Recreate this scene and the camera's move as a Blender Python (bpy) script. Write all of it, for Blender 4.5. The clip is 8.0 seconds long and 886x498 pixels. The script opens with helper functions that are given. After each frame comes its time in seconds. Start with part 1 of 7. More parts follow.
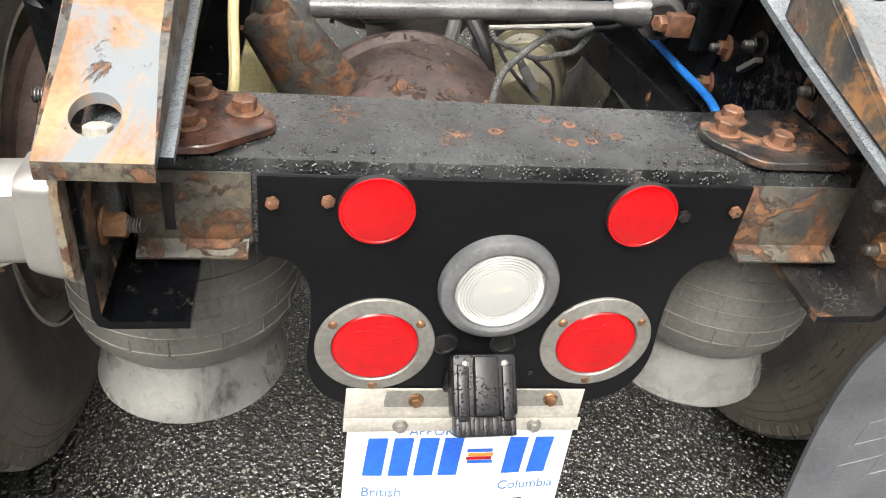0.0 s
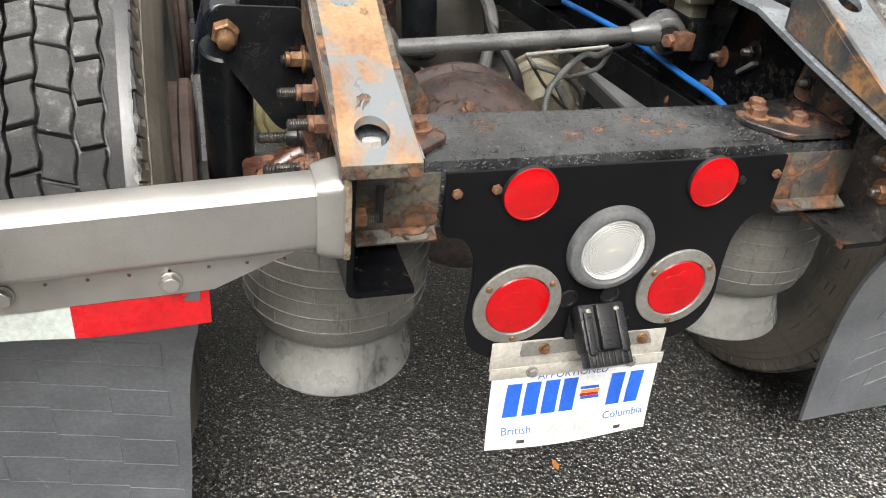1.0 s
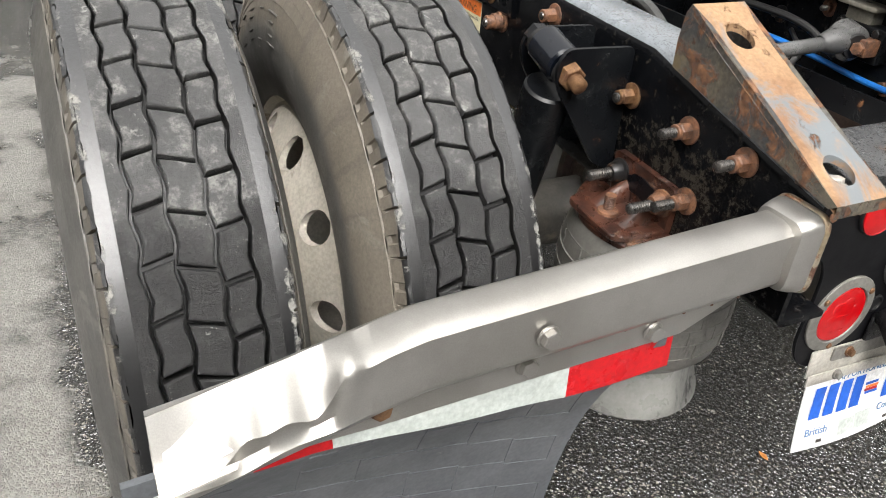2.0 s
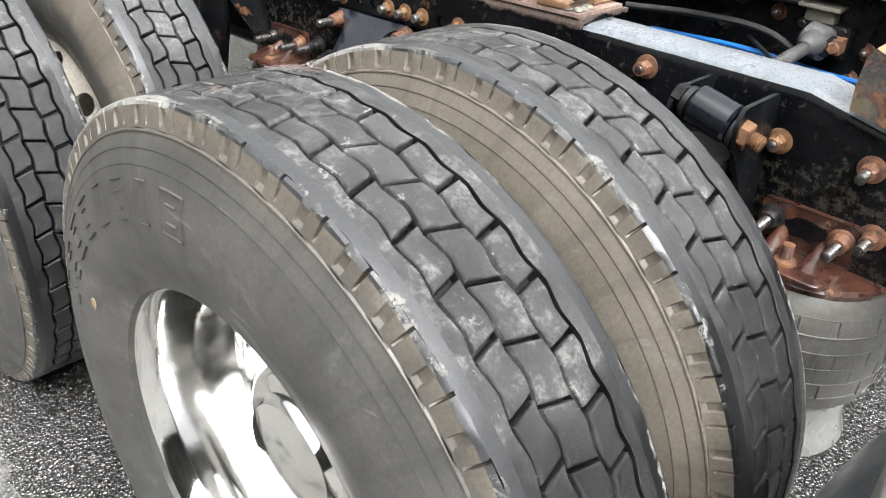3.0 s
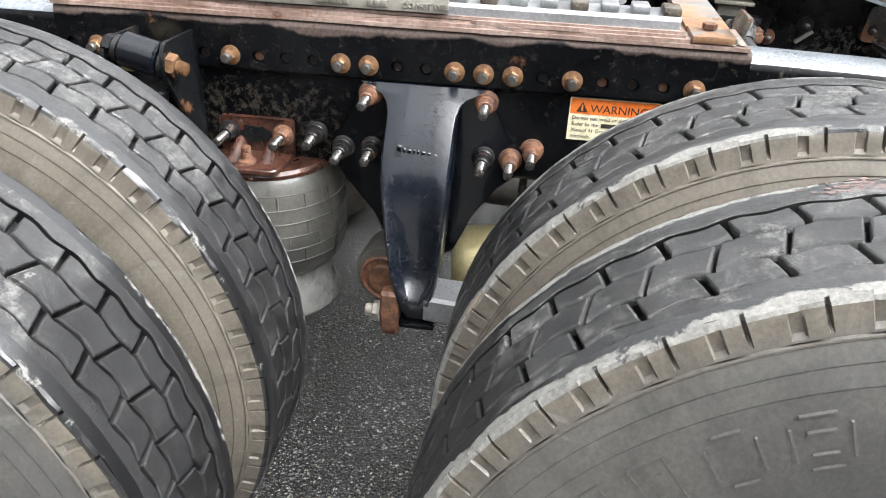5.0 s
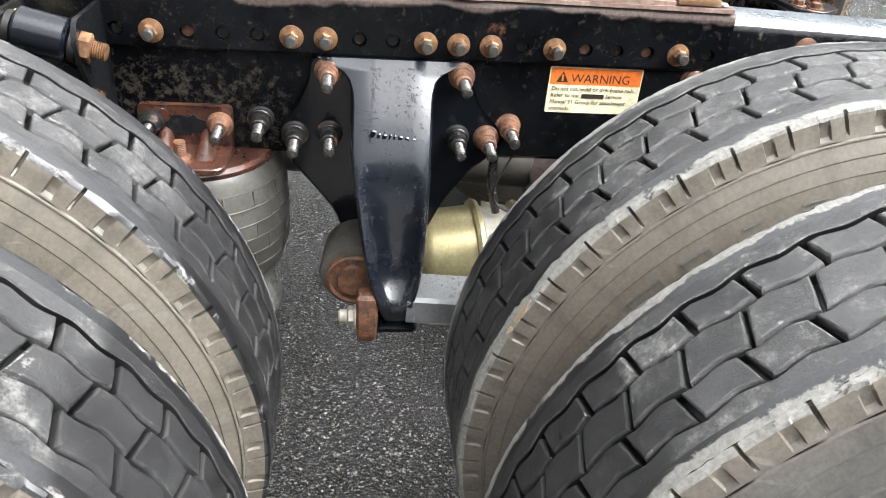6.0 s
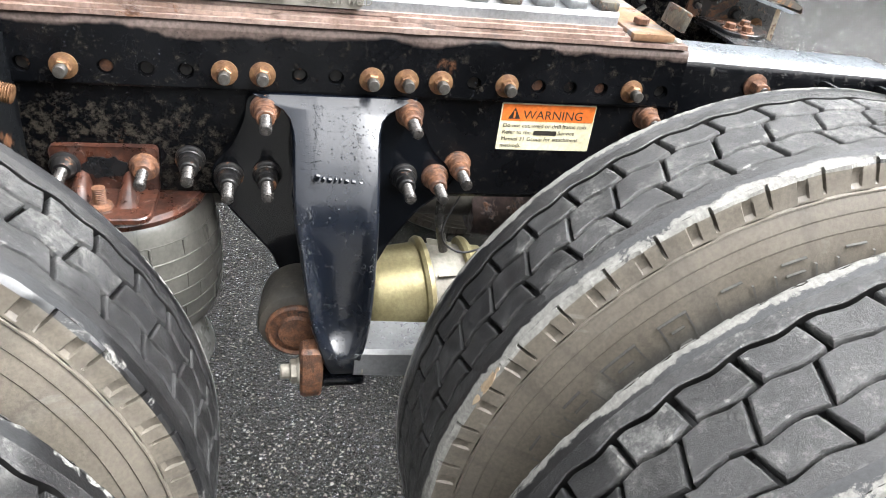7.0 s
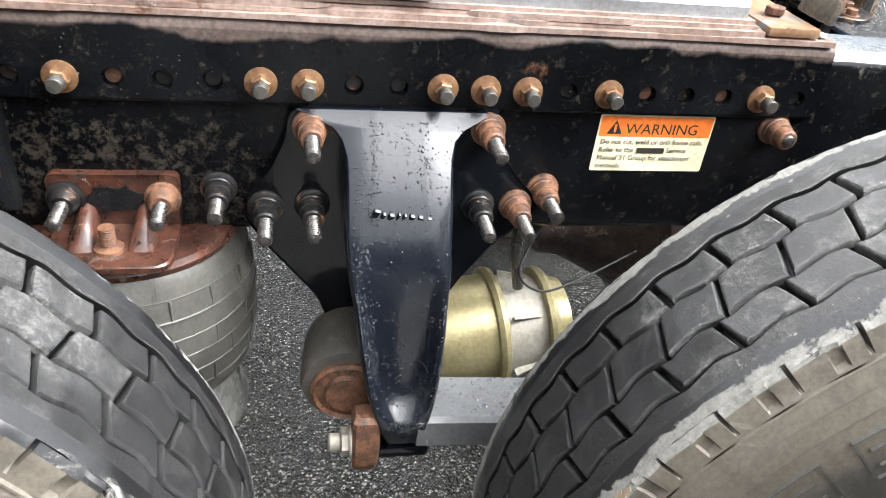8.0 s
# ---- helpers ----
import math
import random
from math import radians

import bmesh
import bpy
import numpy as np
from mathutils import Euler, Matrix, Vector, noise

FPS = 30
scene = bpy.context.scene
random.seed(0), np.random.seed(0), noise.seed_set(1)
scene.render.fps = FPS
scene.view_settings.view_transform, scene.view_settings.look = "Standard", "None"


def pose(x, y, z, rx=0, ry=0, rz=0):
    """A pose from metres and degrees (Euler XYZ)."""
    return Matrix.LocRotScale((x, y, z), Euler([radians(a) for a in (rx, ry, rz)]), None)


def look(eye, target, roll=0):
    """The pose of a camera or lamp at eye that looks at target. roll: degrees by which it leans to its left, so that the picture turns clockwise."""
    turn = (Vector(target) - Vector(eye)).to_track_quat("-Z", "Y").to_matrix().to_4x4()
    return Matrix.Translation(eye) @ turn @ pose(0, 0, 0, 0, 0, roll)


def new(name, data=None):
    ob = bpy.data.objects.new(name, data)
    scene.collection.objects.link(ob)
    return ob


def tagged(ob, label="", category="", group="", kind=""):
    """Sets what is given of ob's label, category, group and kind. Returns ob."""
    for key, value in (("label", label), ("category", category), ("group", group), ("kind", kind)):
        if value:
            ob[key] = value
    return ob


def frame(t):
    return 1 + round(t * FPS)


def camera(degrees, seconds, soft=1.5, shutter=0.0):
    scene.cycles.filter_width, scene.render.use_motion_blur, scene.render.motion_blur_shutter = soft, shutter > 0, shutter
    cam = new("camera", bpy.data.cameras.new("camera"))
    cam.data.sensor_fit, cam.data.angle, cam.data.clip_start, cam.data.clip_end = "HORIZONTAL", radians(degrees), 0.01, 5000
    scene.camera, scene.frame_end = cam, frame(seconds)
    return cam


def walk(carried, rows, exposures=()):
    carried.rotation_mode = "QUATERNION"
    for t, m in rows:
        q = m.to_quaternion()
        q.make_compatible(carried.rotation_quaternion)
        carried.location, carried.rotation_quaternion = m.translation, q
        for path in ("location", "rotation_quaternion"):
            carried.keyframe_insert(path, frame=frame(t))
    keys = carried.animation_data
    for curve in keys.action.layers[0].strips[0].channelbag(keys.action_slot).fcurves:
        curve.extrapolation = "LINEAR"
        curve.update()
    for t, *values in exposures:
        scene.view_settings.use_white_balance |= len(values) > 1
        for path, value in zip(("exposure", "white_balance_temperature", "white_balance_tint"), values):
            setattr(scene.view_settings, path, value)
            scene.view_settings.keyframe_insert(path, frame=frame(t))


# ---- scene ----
cam = camera(60.22, 8.0, soft=1.0)
PATH = [
    (0, (-0.2463, -0.6900, 1.2077), (0.1203, 0.9088, 0.0636), 8.01),
    (0.5, (-0.4246, -0.8386, 1.2503), (0.0012, 0.7931, 0.1750), 6.45),
    (1, (-0.5956, -0.8630, 1.2540), (-0.0110, 0.7340, 0.2016), 6.01),
    (1.5, (-0.8726, -0.7309, 1.2498), (-0.1531, 0.8060, 0.1914), 6.63),
    (2, (-1.2064, -0.6096, 1.2655), (-0.3990, 0.8900, 0.2171), 5.19),
    (2.2, (-1.3124, -0.5485, 1.2819), (-0.4423, 0.9181, 0.2369), 4.45),
    (3.3, (-1.6452, 0.0762, 1.3019), (-0.2365, 1.1004, 0.3187), 2.39),
    (3.5, (-1.6995, 0.1913, 1.3097), (-0.2171, 1.1215, 0.3417), 2.77),
    (4, (-1.7913, 0.4570, 1.3097), (-0.1943, 1.2013, 0.3635), 2.10),
    (4.5, (-1.7658, 0.7379, 1.3085), (-0.0876, 1.2653, 0.3569), 2.08),
    (4.7, (-1.7581, 0.8336, 1.3038), (-0.0501, 1.2401, 0.3459), 2.01),
    (5.8, (-1.6286, 1.2056, 1.2728), (0.0680, 1.0258, 0.2292), 4.76),
    (6, (-1.5953, 1.2396, 1.2698), (0.0838, 0.9867, 0.2131), 5.29),
    (6.5, (-1.5460, 1.2810, 1.2804), (0.0935, 0.8567, 0.2164), 7.12),
    (7, (-1.4884, 1.2770, 1.2908), (0.1557, 0.8136, 0.2507), 8.01),
    (7.5, (-1.3792, 1.2610, 1.2768), (0.2838, 0.8716, 0.2362), 7.42),
    (8, (-1.2509, 1.2991, 1.2431), (0.3714, 0.8968, 0.1448), 7.16),
]
walk(cam, [(t, look(eye, target, roll)) for t, eye, target, roll in PATH], [(0, 1.44, 6850, 10), (1, 1.14, 6800, 10), (2.2, 1.02, 6650, 10), (3.3, 1.55, 6350, 10), (4.7, 1.58, 6300, 10), (5.8, 1.84, 6350, 10), (8, 2.0, 6350, 10)])

# ---- world and light: bright overcast sky ----
world = bpy.data.worlds.new("overcast")
scene.world = world
world.use_nodes = True
wn, wl = world.node_tree.nodes, world.node_tree.links
sky = wn.new("ShaderNodeTexSky")
sky.sky_type, sky.sun_disc = "NISHITA", False
sky.sun_elevation, sky.sun_rotation = radians(52), radians(200)
sky.air_density, sky.dust_density, sky.ozone_density = 1.0, 6.0, 1.0
grey = wn.new("ShaderNodeHueSaturation")
grey.inputs["Saturation"].default_value = 0.02
wl.new(sky.outputs[0], grey.inputs["Color"])
# an overcast sky is about three times as bright overhead as at the horizon
where = wn.new("ShaderNodeTexCoord")
parts = wn.new("ShaderNodeSeparateXYZ")
wl.new(where.outputs["Generated"], parts.inputs[0])
rise = wn.new("ShaderNodeMapRange")
wl.new(parts.outputs["Z"], rise.inputs["Value"])
for key, v in zip(("From Min", "From Max", "To Min", "To Max"), (0.0, 1.0, 0.75, 2.0)):
    rise.inputs[key].default_value = v
cloud = wn.new("ShaderNodeVectorMath")
cloud.operation = "SCALE"
wl.new(grey.outputs[0], cloud.inputs[0])
wl.new(rise.outputs[0], cloud.inputs["Scale"])
wl.new(cloud.outputs[0], wn["Background"].inputs["Color"])
wn["Background"].inputs["Strength"].default_value = 0.13
sun = new("sun", bpy.data.lights.new("sun", "SUN"))
sun.data.energy, sun.data.angle, sun.data.color = 0.7, radians(60), (1.0, 0.97, 0.93)
sun.matrix_world = look((-3, -3, 8), (0.2, 0.6, 0))

# ---- materials ----
RUST_A, RUST_B = (0.20, 0.092, 0.042, 1), (0.070, 0.032, 0.020, 1)


def rgba(c):
    return (*c, 1) if len(c) == 3 else c


class Nodes:
    """A short way to write node trees."""

    def __init__(self, name, placed=False):
        """placed: the texture lies in the place rather than on each piece, so that alike pieces differ."""
        self.m = bpy.data.materials.new(name)
        self.m.use_nodes = True
        self.t = self.m.node_tree
        self.b = self.t.nodes["Principled BSDF"]
        self.co = self.t.nodes.new("ShaderNodeNewGeometry").outputs["Position"] if placed else self.t.nodes.new("ShaderNodeTexCoord").outputs["Object"]

    def put(self, socket, value):
        if isinstance(value, bpy.types.NodeSocket):
            self.t.links.new(value, socket)
        else:
            socket.default_value = value

    def noise(self, scale, detail=5.0, rough=0.6, distort=0.0, stretch=None):
        n = self.t.nodes.new("ShaderNodeTexNoise")
        co = self.co
        if stretch:
            mp = self.t.nodes.new("ShaderNodeMapping")
            mp.inputs["Scale"].default_value = stretch
            self.put(mp.inputs["Vector"], co)
            co = mp.outputs[0]
        self.put(n.inputs["Vector"], co)
        n.inputs["Scale"].default_value, n.inputs["Detail"].default_value = scale, detail
        n.inputs["Roughness"].default_value, n.inputs["Distortion"].default_value = rough, distort
        return n.outputs["Fac"]

    def voronoi(self, scale, out="Distance", feature="F1", rnd=1.0):
        n = self.t.nodes.new("ShaderNodeTexVoronoi")
        n.feature = feature
        self.put(n.inputs["Vector"], self.co)
        n.inputs["Scale"].default_value, n.inputs["Randomness"].default_value = scale, rnd
        return n.outputs[out]

    def ramp(self, fac, lo, hi, a=0.0, b=1.0):
        n = self.t.nodes.new("ShaderNodeMapRange")
        n.interpolation_type = "SMOOTHSTEP"
        self.put(n.inputs["Value"], fac)
        for key, v in zip(("From Min", "From Max", "To Min", "To Max"), (lo, hi, a, b)):
            n.inputs[key].default_value = v
        return n.outputs[0]

    def mix(self, fac, a, b):
        n = self.t.nodes.new("ShaderNodeMix")
        n.data_type = "RGBA"
        self.put(n.inputs[0], fac)
        self.put(n.inputs[6], a if isinstance(a, bpy.types.NodeSocket) else rgba(a))
        self.put(n.inputs[7], b if isinstance(b, bpy.types.NodeSocket) else rgba(b))
        return n.outputs[2]

    def math(self, op, a, b=0.0):
        n = self.t.nodes.new("ShaderNodeMath")
        n.operation = op
        self.put(n.inputs[0], a)
        self.put(n.inputs[1], b)
        return n.outputs[0]

    def shade(self, colour, fac, amount):
        """colour with its brightness varied by fac around one half."""
        n = self.t.nodes.new("ShaderNodeHueSaturation")
        self.put(n.inputs["Color"], colour)
        self.put(n.inputs["Value"], self.ramp(fac, 0.25, 0.75, 1 - amount, 1 + amount))
        return n.outputs[0]

    def bump(self, height, strength, distance, normal=None):
        n = self.t.nodes.new("ShaderNodeBump")
        n.inputs["Strength"].default_value, n.inputs["Distance"].default_value = strength, distance
        self.put(n.inputs["Height"], height)
        if normal:
            self.put(n.inputs["Normal"], normal)
        return n.outputs[0]

    def random(self):
        return self.t.nodes.new("ShaderNodeObjectInfo").outputs["Random"]

    def done(self, colour, rough, metal=0.0, normal=None, coat=0.0, coat_rough=0.08, coat_normal=None, spec=0.5):
        for key, v in (("Base Color", colour if isinstance(colour, bpy.types.NodeSocket) else rgba(colour)), ("Roughness", rough), ("Metallic", metal),
                       ("Coat Weight", coat), ("Coat Roughness", coat_rough), ("Specular IOR Level", spec)):
            self.put(self.b.inputs[key], v)
        if normal:
            self.put(self.b.inputs["Normal"], normal)
        if coat_normal or normal:
            self.put(self.b.inputs["Coat Normal"], coat_normal or normal)
        return self.m


def droplets(k, scale=170.0, cover=0.5):
    """Height of scattered water beads."""
    cell = k.voronoi(scale)
    keep = k.ramp(k.noise(14, 3), cover, cover + 0.12)
    fewer = k.ramp(k.noise(scale * 0.45, 2), 0.42, 0.52)
    return k.math("MULTIPLY", k.ramp(cell, 0.42, 0.05), k.math("MULTIPLY", keep, fewer))


def weathered(name, a, b, scale=9.0, rough=(0.35, 0.6), metal=0.0, fine=160.0, relief=0.12, rust=None, wet=0.0, beads=0.0, grime=None, streak=None, spec=0.5, grain=0.16, bead_bump=0.7, bead_scale=360, bead_height=0.0015):
    """Painted or bare metal, plastic and the like. rust: (threshold, scale); grime: (colour, threshold, scale)."""
    k = Nodes(name)
    big, small = k.noise(scale, 6), k.noise(fine, 4)
    col = k.shade(k.mix(k.ramp(big, 0.35, 0.65), a, b), small, grain)
    ro = k.ramp(k.noise(scale * 2.3, 5), 0.3, 0.7, *rough)
    me = metal
    height = k.math("MULTIPLY", small, 0.35)
    if grime:
        g = k.ramp(k.noise(grime[2], 8, 0.68, 0.6, streak), grime[1], grime[1] + 0.12)
        col = k.mix(g, col, grime[0])
        ro = k.math("MAXIMUM", ro, k.math("MULTIPLY", g, 0.7))
        if metal:
            me = k.math("MULTIPLY", k.math("SUBTRACT", 1.0, g), metal)
    if rust:
        mask = k.ramp(k.noise(rust[1], 10, 0.7, 0.4), rust[0], rust[0] + 0.08)
        rc = k.mix(k.ramp(k.noise(rust[1] * 2.7, 6), 0.35, 0.65), RUST_A, RUST_B)
        rc = k.shade(rc, k.noise(90, 5), 0.3)
        col = k.mix(mask, col, rc)
        ro = k.math("MAXIMUM", ro, k.math("MULTIPLY", mask, 0.78))
        if metal:
            me = k.math("MULTIPLY", k.math("SUBTRACT", 1.0, mask), metal)
        height = k.math("ADD", height, k.math("MULTIPLY", mask, k.math("ADD", 0.25, k.noise(60, 8, 0.75))))
    normal = k.bump(height, relief * 4, 0.0015)
    cn = None
    if beads:
        drops = droplets(k, bead_scale, 0.50 - 0.24 * beads)
        normal = k.bump(drops, bead_bump, bead_height, normal)
        cn = normal
        ro = k.math("MULTIPLY", ro, k.ramp(drops, 0.0, 0.3, 1.0, 0.35))
    return k.done(col, ro, me, normal, wet, 0.06, cn, spec)


BLACK_PAINT = weathered("black_paint", (0.003, 0.0034, 0.0045), (0.008, 0.009, 0.010), 7, (0.22, 0.42), rust=(0.62, 9), wet=0.12, beads=0.1, grime=((0.055, 0.045, 0.034), 0.63, 14), spec=0.25)


def rail_paint():
    """Old wet black paint; flaking, mud-splashed mottling near the air springs, rust here and there."""
    k = Nodes("rail_paint")
    fine = k.noise(180, 5)
    col = k.mix(k.ramp(k.noise(6, 6), 0.35, 0.65), (0.002, 0.0023, 0.003), (0.006, 0.0064, 0.0075))
    axes = k.t.nodes.new("ShaderNodeSeparateXYZ")
    k.put(axes.inputs[0], k.co)
    wave = k.math("COSINE", k.math("MULTIPLY", k.math("SUBTRACT", axes.outputs[1], 0.17), 2 * math.pi / 1.317))
    zone = k.math("MULTIPLY", k.ramp(wave, 0.45, 0.95), k.ramp(axes.outputs[2], 0.885, 0.85))
    blot = k.noise(58, 10, 0.78, 0.0)
    mud = k.ramp(k.math("ADD", blot, k.math("MULTIPLY", zone, 0.085)), 0.555, 0.70)
    col = k.mix(k.math("MULTIPLY", mud, 0.8), col, k.shade((0.042, 0.036, 0.028, 1), fine, 0.6))
    rust = k.ramp(k.noise(7, 10, 0.7, 0.4), 0.63, 0.70)
    col = k.mix(rust, col, k.shade(k.mix(k.noise(19, 6), RUST_A, RUST_B), k.noise(90, 5), 0.3))
    ro = k.math("MAXIMUM", k.ramp(k.noise(14, 5), 0.3, 0.7, 0.12, 0.26), k.math("MULTIPLY", k.math("MAXIMUM", mud, rust), 0.6))
    bleed = k.ramp(k.math("ADD", axes.outputs[2], k.math("MULTIPLY", k.noise(6, 5, 0.55, 0.3, (1, 1, 0.25)), 0.075)), 1.003, 1.010)
    col = k.mix(k.math("MULTIPLY", bleed, 0.75), col, k.shade(k.mix(k.noise(12, 6), (0.095, 0.068, 0.057), (0.16, 0.125, 0.110)), fine, 0.3))
    ro = k.math("MAXIMUM", ro, k.math("MULTIPLY", bleed, 0.5))
    drops = droplets(k, 330, 0.52)
    normal = k.bump(drops, 0.6, 0.0014, k.bump(k.math("ADD", k.math("MULTIPLY", fine, 0.3), k.math("ADD", mud, rust)), 0.3, 0.0015))
    return k.done(col, ro, 0.0, normal, 0.06, 0.05, normal, 0.13)


RAIL_PAINT = rail_paint()
GLOSS_BLACK = weathered("gloss_black", (0.003, 0.0045, 0.008), (0.005, 0.007, 0.012), 5, (0.20, 0.32), relief=0.05, wet=0.3, spec=0.5)
BLACK_WET = weathered("wet_black_casting", (0.002, 0.0024, 0.0035), (0.004, 0.005, 0.007), 6, (0.14, 0.26), relief=0.04, wet=0.3, spec=0.16)
# wet, beaded rail top; its pale grey base carries the sky's sheen
RAIL_TOP_SHEEN = weathered("rail_top_sheen", (0.17, 0.19, 0.21), (0.12, 0.135, 0.15), 7, (0.22, 0.40), relief=0.05, wet=0.9, beads=1.0, rust=(0.68, 14), spec=0.8)
SATIN_BLACK = weathered("satin_black_plate", (0.0035, 0.0035, 0.0045), (0.006, 0.006, 0.007), 4, (0.30, 0.5), relief=0.03, grime=((0.030, 0.033, 0.036), 0.66, 5), spec=0.13, wet=0.03)
WET_TOP = weathered("wet_crossmember", (0.006, 0.0066, 0.007), (0.030, 0.032, 0.033), 9, (0.16, 0.42), rust=(0.595, 14), wet=0.9, beads=1.0, bead_bump=0.9, bead_scale=230, bead_height=0.0017, relief=0.3, fine=70, grime=((0.085, 0.075, 0.062), 0.66, 18))
RUSTY_BLACK = weathered("rusty_black_plate", (0.008, 0.008, 0.009), (0.030, 0.028, 0.026), 9, (0.20, 0.42), rust=(0.525, 11), wet=0.6, beads=0.4, grime=((0.085, 0.072, 0.056), 0.57, 18))
RUSTY = weathered("rusty_steel", (0.040, 0.041, 0.042), (0.105, 0.090, 0.066), 14, (0.35, 0.65), metal=0.0, rust=(0.485, 20), relief=0.4, wet=0.2, grime=((0.13, 0.10, 0.058), 0.56, 26), grain=0.35)
RUST_RED = weathered("red_brown_rust", (0.080, 0.030, 0.018), (0.026, 0.011, 0.008), 26, (0.22, 0.5), rust=(0.57, 24), relief=0.35, wet=0.6, grime=((0.010, 0.009, 0.008), 0.60, 26), fine=90, grain=0.35)
RUST_TAN = weathered("orange_rusted_ramp", (0.30, 0.190, 0.108), (0.20, 0.112, 0.062), 9, (0.45, 0.7), relief=0.3, grime=((0.155, 0.170, 0.180), 0.50, 11), streak=(1, 0.6, 1), rust=(0.60, 22), spec=0.25)
RUST_FLANK = weathered("flaking_orange_flank", (0.040, 0.044, 0.048), (0.10, 0.085, 0.066), 10, (0.4, 0.65), relief=0.35, rust=(0.56, 14), grime=((0.34, 0.165, 0.062), 0.49, 12), wet=0.2)
RAMP_GREY = weathered("grey_ramp_paint", (0.15, 0.165, 0.18), (0.11, 0.12, 0.125), 9, (0.4, 0.65), relief=0.2, rust=(0.60, 11), wet=0.4, beads=0.5)
FLAKED = weathered("flaking_rust", (0.060, 0.038, 0.033), (0.030, 0.019, 0.017), 26, (0.4, 0.7), fine=70, grain=0.4, relief=0.6, rust=(0.56, 22), grime=((0.12, 0.10, 0.09), 0.62, 30), wet=0.25)
RUST_LAYERS = weathered("layered_rust", (0.33, 0.245, 0.21), (0.19, 0.125, 0.10), 11, (0.28, 0.5), fine=120, grain=0.3, relief=0.25, rust=(0.60, 13), grime=((0.075, 0.075, 0.078), 0.58, 12), streak=(1, 0.35, 1), wet=0.6)
STEEL_GREY = weathered("worn_grey_steel", (0.34, 0.35, 0.36), (0.24, 0.245, 0.25), 8, (0.35, 0.55), metal=0.55, grime=((0.16, 0.14, 0.11), 0.60, 9), wet=0.2)
STAINLESS = weathered("stainless_bar", (0.45, 0.438, 0.415), (0.34, 0.328, 0.305), 5, (0.30, 0.46), metal=0.85, fine=700, relief=0.012, grime=((0.30, 0.265, 0.215), 0.66, 10), streak=(0.5, 1, 1), grain=0.07)
ALLOY = weathered("polished_alloy", (0.80, 0.80, 0.79), (0.74, 0.73, 0.71), 4, (0.06, 0.16), metal=1.0, fine=1200, grain=0.04, relief=0.004, grime=((0.42, 0.38, 0.32), 0.72, 8))
WHEEL_BEIGE = weathered("dusty_painted_wheel", (0.50, 0.47, 0.41), (0.40, 0.37, 0.315), 9, (0.5, 0.7), grime=((0.20, 0.165, 0.12), 0.58, 7))
ZINC_NUT = weathered("rusty_zinc_nut", (0.25, 0.140, 0.070), (0.12, 0.060, 0.032), 60, (0.35, 0.6), metal=0.5, fine=400, rust=(0.56, 70))
BOLT_STEEL = weathered("bolt_steel", (0.17, 0.162, 0.15), (0.07, 0.060, 0.052), 50, (0.28, 0.45), metal=0.7, fine=500)
STUD_DARK = weathered("wet_dark_stud", (0.060, 0.058, 0.056), (0.11, 0.10, 0.092), 70, (0.2, 0.38), metal=0.7, fine=500, rust=(0.64, 90), wet=0.3)
BOLT_RUST = weathered("rusted_bolt", (0.18, 0.082, 0.042), (0.070, 0.035, 0.023), 60, (0.45, 0.7), fine=300, relief=0.4, grain=0.3, grime=((0.014, 0.012, 0.012), 0.57, 70))
BOLT_BLACK = weathered("black_bolt", (0.006, 0.006, 0.007), (0.016, 0.015, 0.014), 60, (0.3, 0.5), fine=400, rust=(0.57, 45), wet=0.2, spec=0.3)
GOLD = weathered("gold_zinc_plate", (0.38, 0.335, 0.185), (0.29, 0.25, 0.13), 12, (0.28, 0.46), metal=0.55, rust=(0.74, 60), grime=((0.25, 0.22, 0.13), 0.68, 14))
CAST_BEIGE = weathered("grey_cast_alloy", (0.27, 0.255, 0.215), (0.19, 0.175, 0.145), 14, (0.5, 0.7), metal=0.3, relief=0.2)
BELLOWS_WET = weathered("wet_rubber_bellows", (0.088, 0.085, 0.075), (0.050, 0.049, 0.044), 8, (0.28, 0.48), relief=0.1, grime=((0.010, 0.010, 0.009), 0.56, 17), streak=(1, 1, 0.4), wet=0.35)
BELLOWS = weathered("grey_rubber_bellows", (0.125, 0.121, 0.110), (0.085, 0.082, 0.074), 8, (0.36, 0.56), relief=0.12, grime=((0.045, 0.043, 0.039), 0.55, 15), streak=(1, 1, 0.35), wet=0.15)
PLINTH = weathered("pale_plastic_piston", (0.23, 0.23, 0.215), (0.13, 0.13, 0.122), 9, (0.22, 0.42), relief=0.03, grain=0.08, grime=((0.035, 0.035, 0.034), 0.55, 13), streak=(1, 1, 0.16), wet=0.5)
BLACK_RUBBER = weathered("black_rubber", (0.006, 0.006, 0.0065), (0.012, 0.012, 0.0125), 12, (0.4, 0.6), relief=0.1)
FLAP_RUBBER = weathered("mud_flap_rubber", (0.070, 0.076, 0.084), (0.110, 0.117, 0.127), 5, (0.32, 0.5), relief=0.12, grime=((0.19, 0.19, 0.185), 0.635, 30), wet=0.35)
PLASTIC_BLACK = weathered("wet_black_plastic", (0.006, 0.006, 0.007), (0.010, 0.010, 0.011), 20, (0.3, 0.45), relief=0.06, wet=0.15, beads=0.35, spec=0.25)
LAMP_RING = weathered("lamp_flange_steel", (0.225, 0.218, 0.20), (0.175, 0.168, 0.152), 14, (0.38, 0.55), metal=0.35, relief=0.03)
GROMMET = weathered("grey_rubber_grommet", (0.11, 0.112, 0.115), (0.08, 0.082, 0.085), 16, (0.4, 0.55), relief=0.06, wet=0.15)
